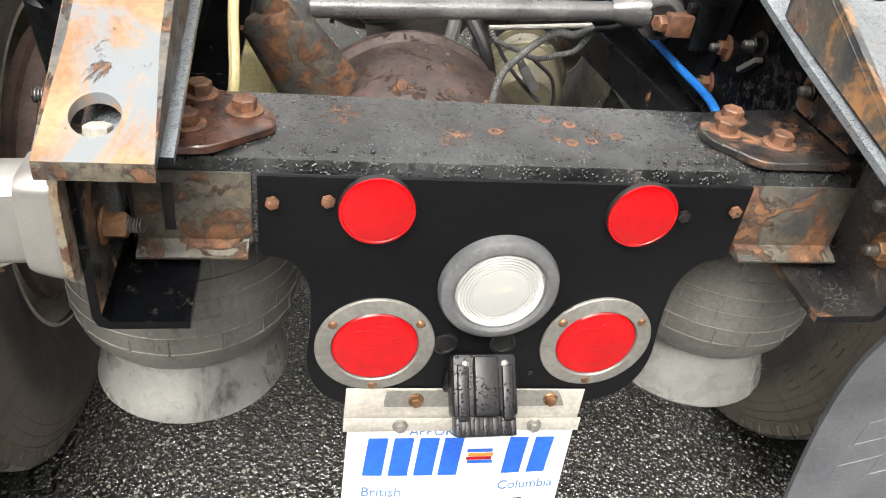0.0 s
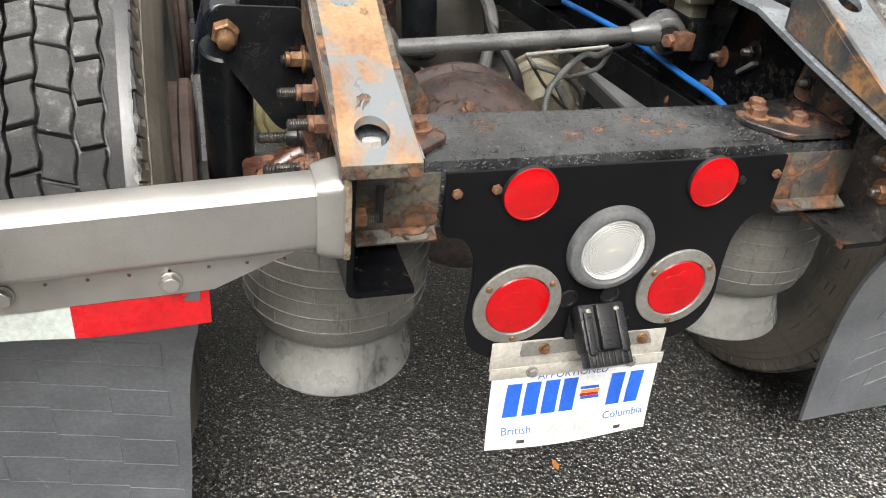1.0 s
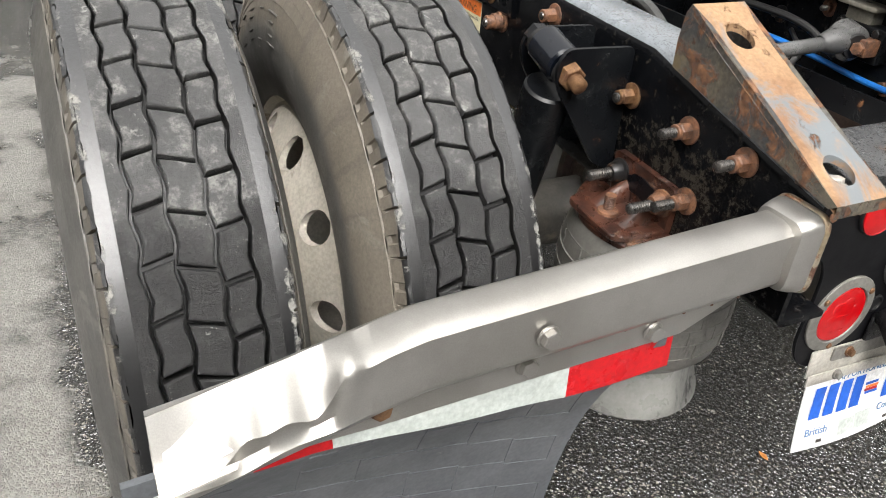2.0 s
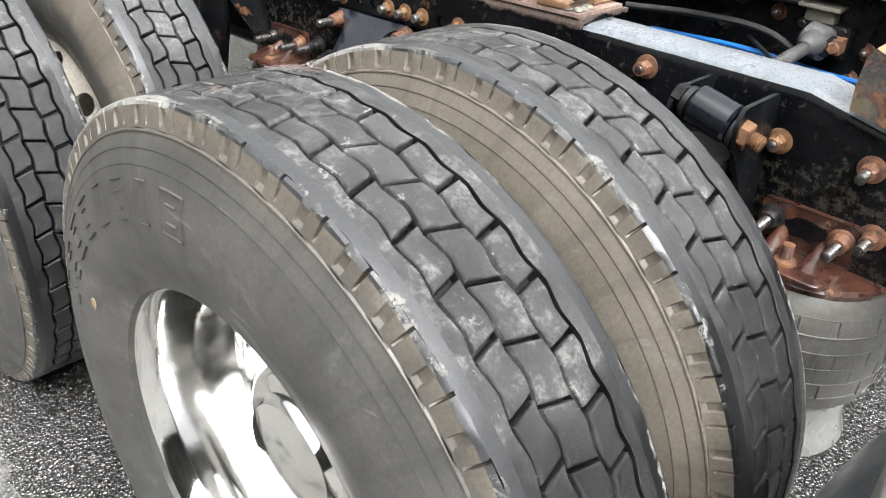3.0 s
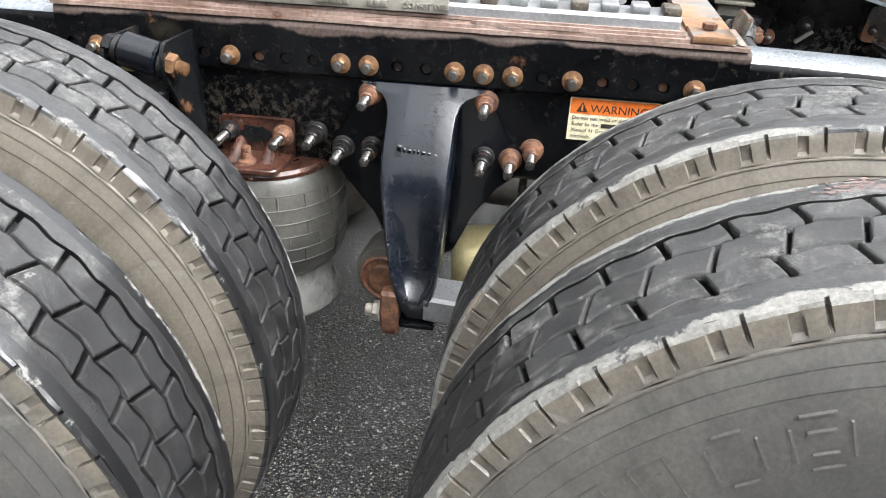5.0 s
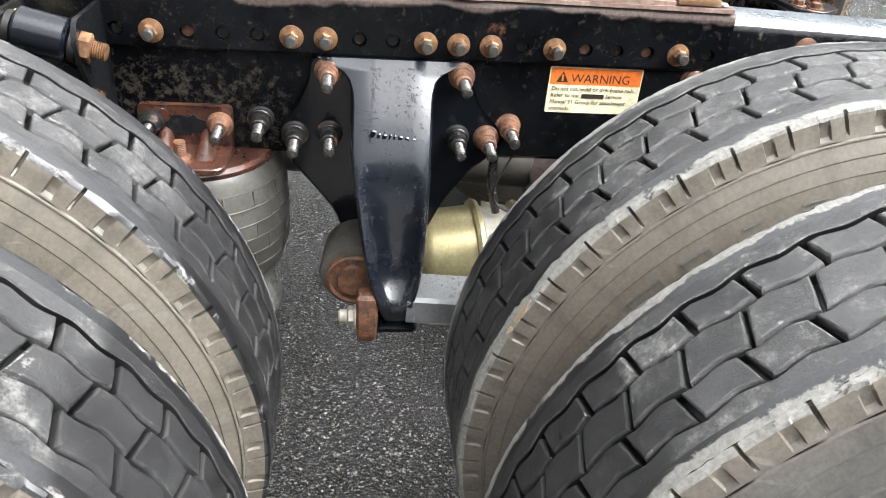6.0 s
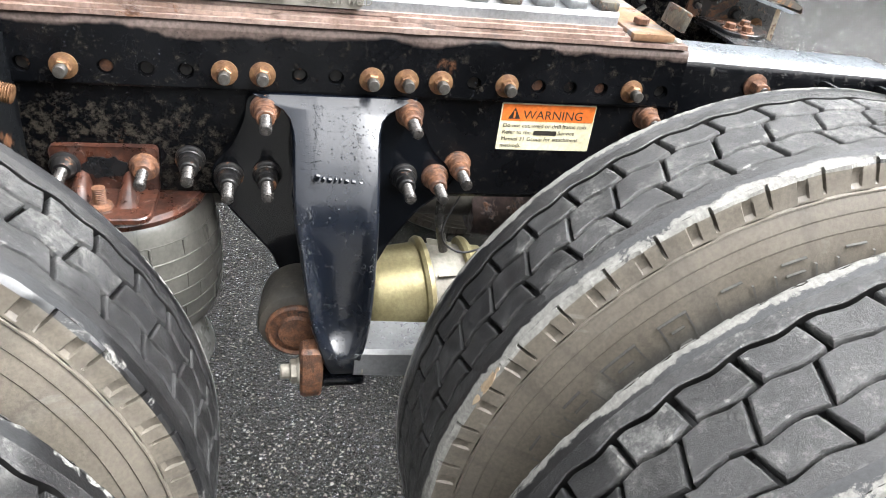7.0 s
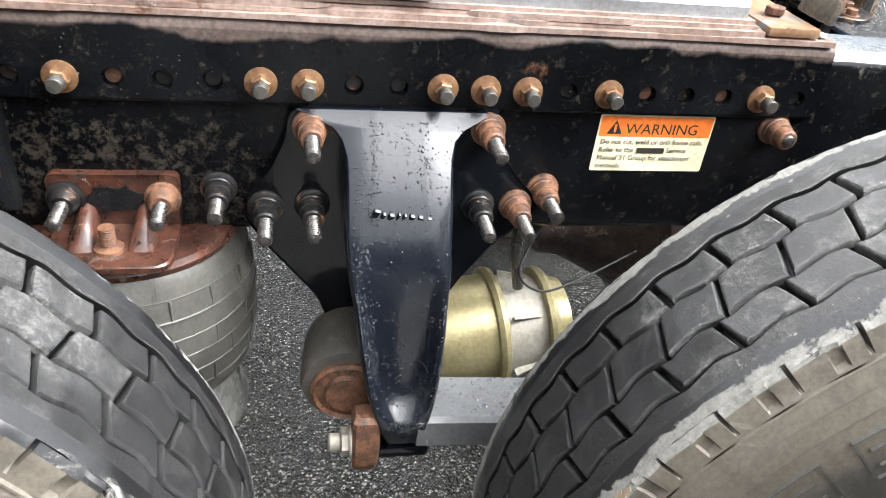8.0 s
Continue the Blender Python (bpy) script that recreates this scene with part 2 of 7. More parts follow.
BRACKET_ALU = weathered("dull_aluminium", (0.50, 0.48, 0.43), (0.40, 0.38, 0.34), 9, (0.4, 0.6), metal=0.35, grime=((0.22, 0.19, 0.14), 0.63, 12))
PLATE_WHITE = weathered("plate_white", (0.66, 0.665, 0.66), (0.60, 0.605, 0.60), 10, (0.35, 0.5), relief=0.02, grime=((0.42, 0.40, 0.36), 0.74, 20))
PLATE_BLUE = weathered("plate_blue", (0.012, 0.10, 0.50), (0.010, 0.08, 0.42), 20, (0.35, 0.5), relief=0.02)
PALE_BLUE = weathered("plate_pale_blue", (0.055, 0.15, 0.32), (0.045, 0.13, 0.28), 20, (0.4, 0.5), relief=0.02)
TAPE_RED = weathered("red_tape", (0.46, 0.005, 0.009), (0.37, 0.004, 0.008), 12, (0.25, 0.42), relief=0.05, grime=((0.30, 0.05, 0.045), 0.70, 14))
TAPE_WHITE = weathered("white_tape", (0.46, 0.50, 0.475), (0.38, 0.41, 0.385), 12, (0.3, 0.45), relief=0.05, grime=((0.26, 0.235, 0.19), 0.62, 16))
STICKER_ORANGE = weathered("sticker_orange", (0.80, 0.20, 0.035), (0.74, 0.17, 0.03), 25, (0.35, 0.5), relief=0.02, grime=((0.45, 0.22, 0.08), 0.70, 40))
STICKER_CREAM = weathered("sticker_cream", (0.78, 0.73, 0.53), (0.70, 0.64, 0.42), 25, (0.35, 0.5), relief=0.02, grime=((0.50, 0.36, 0.17), 0.70, 40))
INK = weathered("black_ink", (0.02, 0.017, 0.015), (0.03, 0.025, 0.02), 40, (0.45, 0.6), relief=0.01)
BLUE_HOSE = weathered("blue_nylon_hose", (0.015, 0.17, 0.55), (0.012, 0.13, 0.45), 20, (0.28, 0.4), relief=0.04)
CORRUGATED = weathered("grey_conduit", (0.085, 0.085, 0.083), (0.055, 0.055, 0.054), 30, (0.4, 0.6), relief=0.08)
CREAM_WIRE = weathered("cream_hose", (0.55, 0.46, 0.24), (0.48, 0.39, 0.20), 20, (0.4, 0.55), relief=0.06)
BEAM_GREY = weathered("wet_grey_beam", (0.13, 0.134, 0.137), (0.095, 0.097, 0.10), 9, (0.28, 0.45), wet=0.6)
BUSHING = weathered("dark_bushing", (0.045, 0.042, 0.037), (0.075, 0.068, 0.056), 16, (0.45, 0.65), relief=0.25, grime=((0.14, 0.12, 0.09), 0.60, 20))
CHALK_RED = weathered("pink_chalk", (0.20, 0.140, 0.128), (0.13, 0.095, 0.088), 60, (0.7, 0.9), fine=300, relief=0.3)
LEAF_DRY = weathered("dry_leaf", (0.36, 0.28, 0.19), (0.25, 0.18, 0.11), 60, (0.6, 0.8), fine=300, relief=0.3)
LEAF = weathered("orange_leaf", (0.50, 0.19, 0.035), (0.34, 0.11, 0.02), 60, (0.5, 0.7), relief=0.2)


def lens_red(name, cells):
    k = Nodes(name)
    pattern = k.voronoi(cells, "Distance", "F1", 0.0)
    col = k.mix(k.ramp(k.noise(24, 4), 0.35, 0.65), (0.47, 0.002, 0.005), (0.38, 0.0015, 0.004))
    return k.done(col, 0.16, 0.0, k.bump(pattern, 0.12, 0.002), 0.22, 0.05, None, 0.35)


RED_REFLECTOR, RED_LENS = lens_red("red_reflector", 420.0), lens_red("red_lens", 60.0)


def clear_lens():
    k = Nodes("clear_lens")
    k.b.inputs["Transmission Weight"].default_value = 0.7
    return k.done((0.93, 0.93, 0.90), 0.07, 0.0, k.bump(k.noise(140, 3), 0.1, 0.001), 0.3, 0.04)


CLEAR = clear_lens()
BULB_BOWL = weathered("lamp_bowl", (0.88, 0.87, 0.83), (0.80, 0.78, 0.70), 30, (0.15, 0.3), metal=0.1, relief=0.05, grime=((0.42, 0.24, 0.08), 0.72, 34))


def rubber_tread(name, worn):
    """Worn tread: dark rubber with pale scuffed and dusty places above; below a ragged line the dark low reflection is
    painted into the colour. worn: how far the pale wear spreads.
    """
    k = Nodes(name, True)
    axes = k.t.nodes.new("ShaderNodeSeparateXYZ")
    k.put(axes.inputs[0], k.co)
    # mask by world height: below it the reflected dark surroundings are painted as near-black
    wet = k.ramp(k.math("ADD", axes.outputs[2], k.math("MULTIPLY", k.noise(13, 7, 0.7), 0.20)), 0.945, 0.905)
    col = k.mix(k.ramp(k.noise(10, 5), 0.35, 0.65), (0.017, 0.0175, 0.018), (0.040, 0.040, 0.040))
    crumb = k.noise(62, 10, 0.80)
    dust = k.math("MULTIPLY", k.ramp(crumb, 0.42, 0.60), k.ramp(k.noise(17, 6, 0.7), 0.46, 0.60))
    col = k.mix(k.math("MULTIPLY", dust, 0.75), col, (0.18, 0.178, 0.170))
    col = k.shade(col, k.random(), 0.22)
    col = k.mix(k.math("MULTIPLY", wet, 0.93), col, k.mix(k.ramp(k.noise(34, 8, 0.75), 0.48, 0.66), (0.004, 0.004, 0.0045), (0.022, 0.022, 0.022)))
    scrape = k.ramp(k.math("ADD", k.noise(26, 9, 0.72), k.math("MULTIPLY", wet, -0.04)), 0.635 - worn, 0.665 - worn)
    col = k.mix(k.math("MULTIPLY", scrape, 0.9), col, k.mix(k.noise(50, 8, 0.75), (0.13, 0.128, 0.122), (0.32, 0.315, 0.30)))
    grit = k.math("MULTIPLY", k.ramp(k.voronoi(190), 0.16, 0.09), k.ramp(k.noise(24, 4), 0.52, 0.62))
    col = k.mix(k.math("MULTIPLY", grit, 0.8), col, (0.20, 0.19, 0.165))
    fine = k.noise(260, 6, 0.75)
    ro = k.ramp(k.noise(16, 6), 0.3, 0.7, 0.30, 0.46)
    ro = k.math("ADD", ro, k.math("MULTIPLY", k.math("MAXIMUM", dust, scrape), 0.3))
    film = k.math("MULTIPLY", k.ramp(k.math("MAXIMUM", dust, scrape), 0.0, 1.0, 0.95, 0.25), k.ramp(wet, 0.0, 1.0, 1.0, 0.7))
    height = k.math("ADD", k.math("MULTIPLY", fine, 0.8), k.math("ADD", k.math("MULTIPLY", crumb, 2.2), k.math("MULTIPLY", grit, 0.8)))
    return k.done(k.shade(col, fine, 0.4), ro, 0.0, k.bump(height, 0.8, 0.0022), film, 0.11, k.bump(k.math("ADD", crumb, k.math("MULTIPLY", k.noise(150, 7, 0.8), 0.5)), 0.9, 0.0036), spec=0.4)


def rubber_side(name, film_at, tone):
    """Sidewall: grey rubber near the rim, a dried brown road film towards the tread, smears and pale scratches."""
    k = Nodes(name)
    axes = k.t.nodes.new("ShaderNodeSeparateXYZ")
    k.put(axes.inputs[0], k.co)
    radius = k.math("SQRT", k.math("ADD", k.math("POWER", axes.outputs[1], 2.0), k.math("POWER", axes.outputs[2], 2.0)))
    blot = k.noise(7, 7, 0.62)
    film = k.ramp(k.math("ADD", radius, k.math("MULTIPLY", blot, 0.05)), film_at, film_at + 0.035)
    grey = k.mix(k.ramp(k.noise(4, 6, 0.6), 0.35, 0.65), (0.042 * tone, 0.041 * tone, 0.039 * tone), (0.072 * tone, 0.069 * tone, 0.063 * tone))
    col = k.mix(film, grey, k.mix(k.noise(11, 6), (0.092, 0.080, 0.064), (0.152, 0.133, 0.107)))
    # radial runs of water through the dust, and dark damp places
    turn = k.math("ARCTAN2", axes.outputs[1], axes.outputs[2])
    runs = k.t.nodes.new("ShaderNodeTexNoise")
    runs.noise_dimensions = "2D"
    both = k.t.nodes.new("ShaderNodeCombineXYZ")
    k.put(both.inputs[0], k.math("MULTIPLY", turn, 26.0))
    k.put(both.inputs[1], k.math("MULTIPLY", radius, 9.0))
    k.put(runs.inputs["Vector"], both.outputs[0])
    runs.inputs["Scale"].default_value, runs.inputs["Detail"].default_value = 0.5, 5.0
    col = k.mix(k.ramp(runs.outputs["Fac"], 0.52, 0.66, 0.0, 0.24), col, (0.030, 0.029, 0.028))
    col = k.mix(k.math("MULTIPLY", k.ramp(k.noise(5, 6, 0.6, 1.2), 0.60, 0.72), 0.5), col, (0.20, 0.192, 0.175))
    scratch = k.ramp(k.noise(60, 3, 0.5, 0.0, (1, 0.12, 1)), 0.68, 0.74)
    col = k.mix(k.math("MULTIPLY", scratch, 0.35), col, (0.22, 0.21, 0.19))
    fine = k.noise(190, 5, 0.7)
    ro = k.math("ADD", k.ramp(k.noise(11, 5), 0.3, 0.7, 0.32, 0.50), k.math("MULTIPLY", film, 0.14))
    return k.done(k.shade(col, fine, 0.22), ro, 0.0, k.bump(k.math("ADD", fine, k.noise(40, 5)), 0.3, 0.0012))


def rubber_scuffed():
    """The pale, abraded rim of the shoulder."""
    k = Nodes("scuffed_shoulder")
    axes = k.t.nodes.new("ShaderNodeSeparateXYZ")
    k.put(axes.inputs[0], k.co)
    edge = k.ramp(k.math("ABSOLUTE", axes.outputs[0]), 0.075, 0.0945, -0.20, 0.040)
    worn = k.math("ADD", edge, k.ramp(axes.outputs[1], -0.15, 0.32, -0.070, 0.060))
    blotch = k.math("ADD", k.math("MULTIPLY", k.noise(30, 10, 0.80, 0.5), 0.55), k.math("MULTIPLY", k.noise(5, 3), 0.55))
    mask = k.ramp(k.math("ADD", blotch, worn), 0.545, 0.585)
    pale = k.mix(k.noise(45, 8, 0.75), (0.13, 0.127, 0.117), (0.29, 0.284, 0.264))
    col = k.mix(mask, k.mix(k.noise(10, 5), (0.018, 0.019, 0.020), (0.044, 0.045, 0.047)), pale)
    # lower part painted black to match the tread's dark reflection, sparing the scuffs
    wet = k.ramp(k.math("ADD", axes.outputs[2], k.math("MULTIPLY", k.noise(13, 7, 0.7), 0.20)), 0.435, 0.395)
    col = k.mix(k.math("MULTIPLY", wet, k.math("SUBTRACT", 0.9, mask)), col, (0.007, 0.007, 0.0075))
    fine = k.noise(220, 6, 0.75)
    return k.done(k.shade(col, fine, 0.3), k.ramp(mask, 0.0, 1.0, 0.30, 0.8), 0.0, k.bump(k.math("ADD", fine, k.math("MULTIPLY", mask, 1.5)), 0.5, 0.0015), k.ramp(mask, 0.0, 0.6, 0.9, 0.0), 0.20, k.bump(k.noise(150, 6, 0.75), 0.4, 0.0018), 0.45)


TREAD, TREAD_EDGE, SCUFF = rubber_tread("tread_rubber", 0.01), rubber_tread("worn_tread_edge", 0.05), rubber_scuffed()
SIDEWALL, SIDEWALL_BROWN = rubber_side("sidewall_rubber", 0.500, 1.25), rubber_side("muddy_sidewall_rubber", 0.420, 1.4)


def asphalt():
    """Wet coarse asphalt: pale and dark stones in a black binder, a wet film, pale worn patches."""
    k = Nodes("wet_asphalt")
    cell = k.voronoi(135, "Color")
    sep = k.t.nodes.new("ShaderNodeSeparateColor")
    k.put(sep.inputs[0], cell)
    edge = k.voronoi(135, "Distance", "DISTANCE_TO_EDGE")
    stone = k.mix(k.ramp(sep.outputs[0], 0.45, 1.0), (0.018, 0.0165, 0.0142), (0.150, 0.137, 0.112))
    stone = k.mix(k.ramp(sep.outputs[1], 0.95, 0.99), stone, (0.19, 0.18, 0.155))
    col = k.mix(k.ramp(edge, 0.03, 0.14), (0.010, 0.0093, 0.0083), stone)
    col = k.shade(col, k.noise(2.2, 5), 0.25)
    axes = k.t.nodes.new("ShaderNodeSeparateXYZ")
    k.put(axes.inputs[0], k.co)
    strip = k.math("MULTIPLY", k.ramp(axes.outputs[0], -1.18, -1.42), k.math("MULTIPLY", k.ramp(axes.outputs[0], -4.5, -3.2), k.ramp(axes.outputs[1], 4.5, 2.5)))
    pale = k.ramp(k.math("ADD", k.noise(2.4, 8, 0.66), k.math("MULTIPLY", strip, 0.30)), 0.62, 0.80)
    col = k.mix(k.math("MULTIPLY", pale, 0.85), col, k.shade((0.29, 0.282, 0.262, 1), k.noise(120, 4), 0.35))
    height = k.math("ADD", k.ramp(edge, 0.0, 0.22), k.math("MULTIPLY", k.noise(45, 4), 1.2))
    ro = k.math("ADD", k.ramp(k.noise(3, 5), 0.35, 0.65, 0.12, 0.26), k.math("MULTIPLY", pale, 0.35))
    k.b.inputs["Coat IOR"].default_value = 2.2
    ripple = k.math("ADD", k.math("MULTIPLY", k.ramp(k.voronoi(120), 0.75, 0.1), 0.35), k.noise(70, 3, 0.55))
    return k.done(col, ro, 0.0, k.bump(height, 0.9, 0.005), k.ramp(pale, 0.0, 1.0, 1.0, 0.15), 0.11, k.bump(ripple, 1.0, 0.0095), 0.8)


ASPHALT = asphalt()


# ---- mesh helpers ----
def frame_of(axis, up=(0, 0, 1)):
    """A rotation whose z runs along axis."""
    z = Vector(axis).normalized()
    if abs(z.dot(Vector(up))) > 0.98:
        up = (0, 1, 0)
    x = Vector(up).cross(z).normalized()
    return Matrix((x, z.cross(x), z)).transposed()


def finish(name, bm, material, angle=35):
    bmesh.ops.recalc_face_normals(bm, faces=bm.faces)
    me = bpy.data.meshes.new(name)
    bm.to_mesh(me)
    bm.free()
    for m in material if isinstance(material, (list, tuple)) else [material]:
        me.materials.append(m)
    me.shade_smooth()
    me.set_sharp_from_angle(angle=radians(angle))
    return me


def put_mesh(name, me, parent, m=None, label=""):
    ob = new(name, me)
    ob.parent = parent
    if m is not None:
        ob.matrix_basis = m
    return tagged(ob, label)


def settle(mesh):
    """Towards its rear end the frame stands a little lower, further back and to the left."""
    for v in mesh.verts if isinstance(mesh, bmesh.types.BMesh) else mesh.vertices:
        f = max(0.0, min(1.0, (0.66 - v.co.y) / 0.56))
        v.co += f * Vector((-0.011, -0.005, -0.013))


def part(name, bm, material, parent, label="", angle=35):
    settle(bm)
    return put_mesh(name, finish(name, bm, material, angle), parent, None, label)


def thing(name, label, category, at=(0, 0, 0), group="", kind=""):
    ob = new(name)
    ob.location = at
    return tagged(ob, label, category, group, kind)


def box(bm, lo, hi, bev=0.0, m=None, seg=2):
    lo, hi = Vector(lo), Vector(hi)
    g = bmesh.ops.create_cube(bm, size=1)
    vs = g["verts"]
    for v in vs:
        v.co = Vector(((lo[i] + hi[i]) / 2 + v.co[i] * (hi[i] - lo[i]) for i in range(3)))
    if bev:
        es = {e for v in vs for e in v.link_edges}
        r = bmesh.ops.bevel(bm, geom=list(es), offset=bev, segments=seg, affect="EDGES", profile=0.5)
        vs = list({v for f in r["faces"] for v in f.verts} | {v for v in vs if v.is_valid})
        vs = grown(vs)
    if m is not None:
        bmesh.ops.transform(bm, matrix=m, verts=vs)
    return vs


def grown(vs):
    """All vertices that hang together with these."""
    seen, stack = set(vs), list(vs)
    while stack:
        for e in stack.pop().link_edges:
            for w in e.verts:
                if w not in seen:
                    seen.add(w)
                    stack.append(w)
    return list(seen)


def rings(bm, loops, close=True, cap0=False, cap1=False, mat=0):
    """Skin over loops of equal length."""
    made = [[bm.verts.new(p) for p in lp] for lp in loops]
    n = len(loops[0])
    for a, b in zip(made, made[1:]):
        for i in range(n if close else n - 1):
            j = (i + 1) % n
            f = bm.faces.new((a[i], a[j], b[j], b[i]))
            f.material_index = mat
    if cap0:
        bm.faces.new(made[0][::-1]).material_index = mat
    if cap1:
        bm.faces.new(made[-1]).material_index = mat
    return made


def lathe(bm, profile, n=32, at=(0, 0, 0), axis=(0, 0, 1), cap0=True, cap1=True, mat=0):
    """A solid of turning: profile rows of radius and height along the axis."""
    m = Matrix.Translation(at) @ frame_of(axis).to_4x4()
    loops = [[m @ Vector((r * math.cos(2 * math.pi * i / n), r * math.sin(2 * math.pi * i / n), h)) for i in range(n)] for r, h in profile]
    return rings(bm, loops, True, cap0, cap1, mat)


def rod(bm, p0, p1, r, r1=None, n=20, bev=0.0, mat=0):
    p0, p1 = Vector(p0), Vector(p1)
    L, r1 = (p1 - p0).length, r if r1 is None else r1
    prof = [(r, 0), (r1, L)]
    if bev:
        prof = [(r - bev, 0), (r, bev), (r1, L - bev), (r1 - bev, L)]
    lathe(bm, prof, n, p0, p1 - p0, mat=mat)


def spline(points, steps=8):
    """A smooth line through the points."""
    pts = [Vector(p) for p in points]
    pts = [2 * pts[0] - pts[1]] + pts + [2 * pts[-1] - pts[-2]]
    out = []
    for a, b, c, d in zip(pts, pts[1:], pts[2:], pts[3:]):
        for i in range(steps):
            t = i / steps
            out.append(0.5 * (2 * b + (c - a) * t + (2 * a - 5 * b + 4 * c - d) * t * t + (3 * b - a - 3 * c + d) * t ** 3))
    return out + [pts[-2]]


def hose(bm, points, r, n=10, steps=8, ridges=0.0):
    """A tube along a smooth line; ridges: the pitch of a corrugated one."""
    line = spline(points, steps)
    if ridges:
        fine = []
        for a, b in zip(line, line[1:]):
            k = max(1, round((b - a).length / (ridges / 2)))
            fine += [a.lerp(b, i / k) for i in range(k)]
        line = fine + [line[-1]]
    loops, x = [], None
    for i, p in enumerate(line):
        d = (line[min(i + 1, len(line) - 1)] - line[max(i - 1, 0)]).normalized()
        x = (frame_of(d).col[0] if x is None else (x - d * x.dot(d)).normalized())
        y = d.cross(x)
        rr = r * (1.0 if not ridges or i % 2 else 0.8)
        loops.append([p + rr * (x * math.cos(2 * math.pi * j / n) + y * math.sin(2 * math.pi * j / n)) for j in range(n)])
    rings(bm, loops, True, True, True)


def slab(bm, outline, along, thick, origin=(0, 0, 0), bev=0.0):
    """A flat plate: 2D outline in the plane given by along (two axes), thickened along their cross product."""
    ax, ay = Vector(along[0]), Vector(along[1])
    az = ax.cross(ay).normalized()
    base = [Vector(origin) + ax * u + ay * v for u, v in outline]
    if not bev:
        return rings(bm, [base, [p + az * thick for p in base]], True, True, True)
    c = sum(base, Vector()) / len(base)
    inn = [p + (c - p).normalized() * bev for p in base]
    return rings(bm, [inn, [p + az * bev for p in base], [p + az * (thick - bev) for p in base], [p + az * thick for p in inn]], True, True, True)


def rounded(pts, r, seg=5):
    """A 2D outline with its corners rounded; r may be one number or one a corner."""
    out, n = [], len(pts)
    for i, p in enumerate(pts):
        p = Vector(p)
        a, b = Vector(pts[i - 1]) - p, Vector(pts[(i + 1) % n]) - p
        k = min(r[i] if isinstance(r, (list, tuple)) else r, a.length * 0.48, b.length * 0.48)
        if k <= 0:
            out.append(p)
            continue
        s, e = p + a.normalized() * k, p + b.normalized() * k
        for j in range(seg + 1):
            t = j / seg
            out.append((1 - t) ** 2 * s + 2 * t * (1 - t) * p + t * t * e)
    return out


def disc_outline(r, n=32, c=(0, 0)):
    return [Vector((c[0] + r * math.cos(2 * math.pi * i / n), c[1] + r * math.sin(2 * math.pi * i / n))) for i in range(n)]


def holed_cell(bm, place, u0, u1, v0, v1, cu, cv, r, depth, n=24, mat=0):
    """A patch of a plate with one round hole through it. place(u, v, w) gives the point; w is the depth."""
    rim, hole = [], []
    for i in range(n):
        a = 2 * math.pi * (i + 0.5) / n
        c, s = math.cos(a), math.sin(a)
        hole.append((cu + r * c, cv + r * s))
        tu = ((u1 - cu) / c if c > 0 else (u0 - cu) / c) if abs(c) > 1e-6 else 1e9
        tv = ((v1 - cv) / s if s > 0 else (v0 - cv) / s) if abs(s) > 1e-6 else 1e9
        t = min(tu, tv)
        rim.append([cu + t * c, cv + t * s])
    for cu_, cv_ in ((u0, v0), (u0, v1), (u1, v0), (u1, v1)):
        k = min(range(n), key=lambda i: (rim[i][0] - cu_) ** 2 + (rim[i][1] - cv_) ** 2)
        rim[k] = [cu_, cv_]
    loops = [[place(u, v, 0) for u, v in rim], [place(u, v, 0) for u, v in hole], [place(u, v, depth) for u, v in hole]]
    rings(bm, loops, True, mat=mat)


def hexagon(bm, at, axis, r, h, flange=0.0, turn=0.0, mat=0):
    """A bolt head or nut standing on at along the axis, with a rounded crown and, if wanted, a flange."""
    m = Matrix.Translation(at) @ frame_of(axis).to_4x4() @ Matrix.Rotation(turn, 4, "Z")
    z0 = 0.0
    if flange:
        lathe(bm, [(flange, 0), (flange, h * 0.12), (r * 1.02, h * 0.3)], 20, at, axis, mat=mat)
        z0 = h * 0.2
    def loop(k, z):
        return [m @ Vector((k * r * math.cos(math.pi / 3 * i), k * r * math.sin(math.pi / 3 * i), z)) for i in range(6)]
    rings(bm, [loop(1, z0), loop(1, h * 0.88), loop(0.86, h)], True, True, True, mat)


def threaded(bm, at, axis, r, length, pitch=0.003, mat=0, tip=True):
    """A threaded stud."""
    prof, z = [(r, 0)], 0.0
    while z < length - pitch:
        prof += [(r, z + pitch * 0.25), (r * 0.86, z + pitch * 0.6), (r, z + pitch)]
        z += pitch
    if tip:
        prof += [(r * 0.8, length), (r * 0.45, length + 0.001)]
    lathe(bm, prof, 12, at, axis, mat=mat)

# ---- ground ----
bm = bmesh.new()
edges = [-400, -60, -15, -6, -3, -1.5, 0, 1.5, 3, 6, 15, 60, 400]
grid = [[bm.verts.new((x, y, 0)) for x in edges] for y in edges]
for r0, r1 in zip(grid, grid[1:]):
    for i in range(len(edges) - 1):
        bm.faces.new((r0[i], r0[i + 1], r1[i + 1], r1[i]))
GROUND = -0.0133
for v in bm.verts:
    v.co.z = GROUND
ground = put_mesh("ground", finish("ground", bm, ASPHALT), None)
tagged(ground, "wet coarse dark asphalt with pale stones and worn patches", "ground", kind="structure")

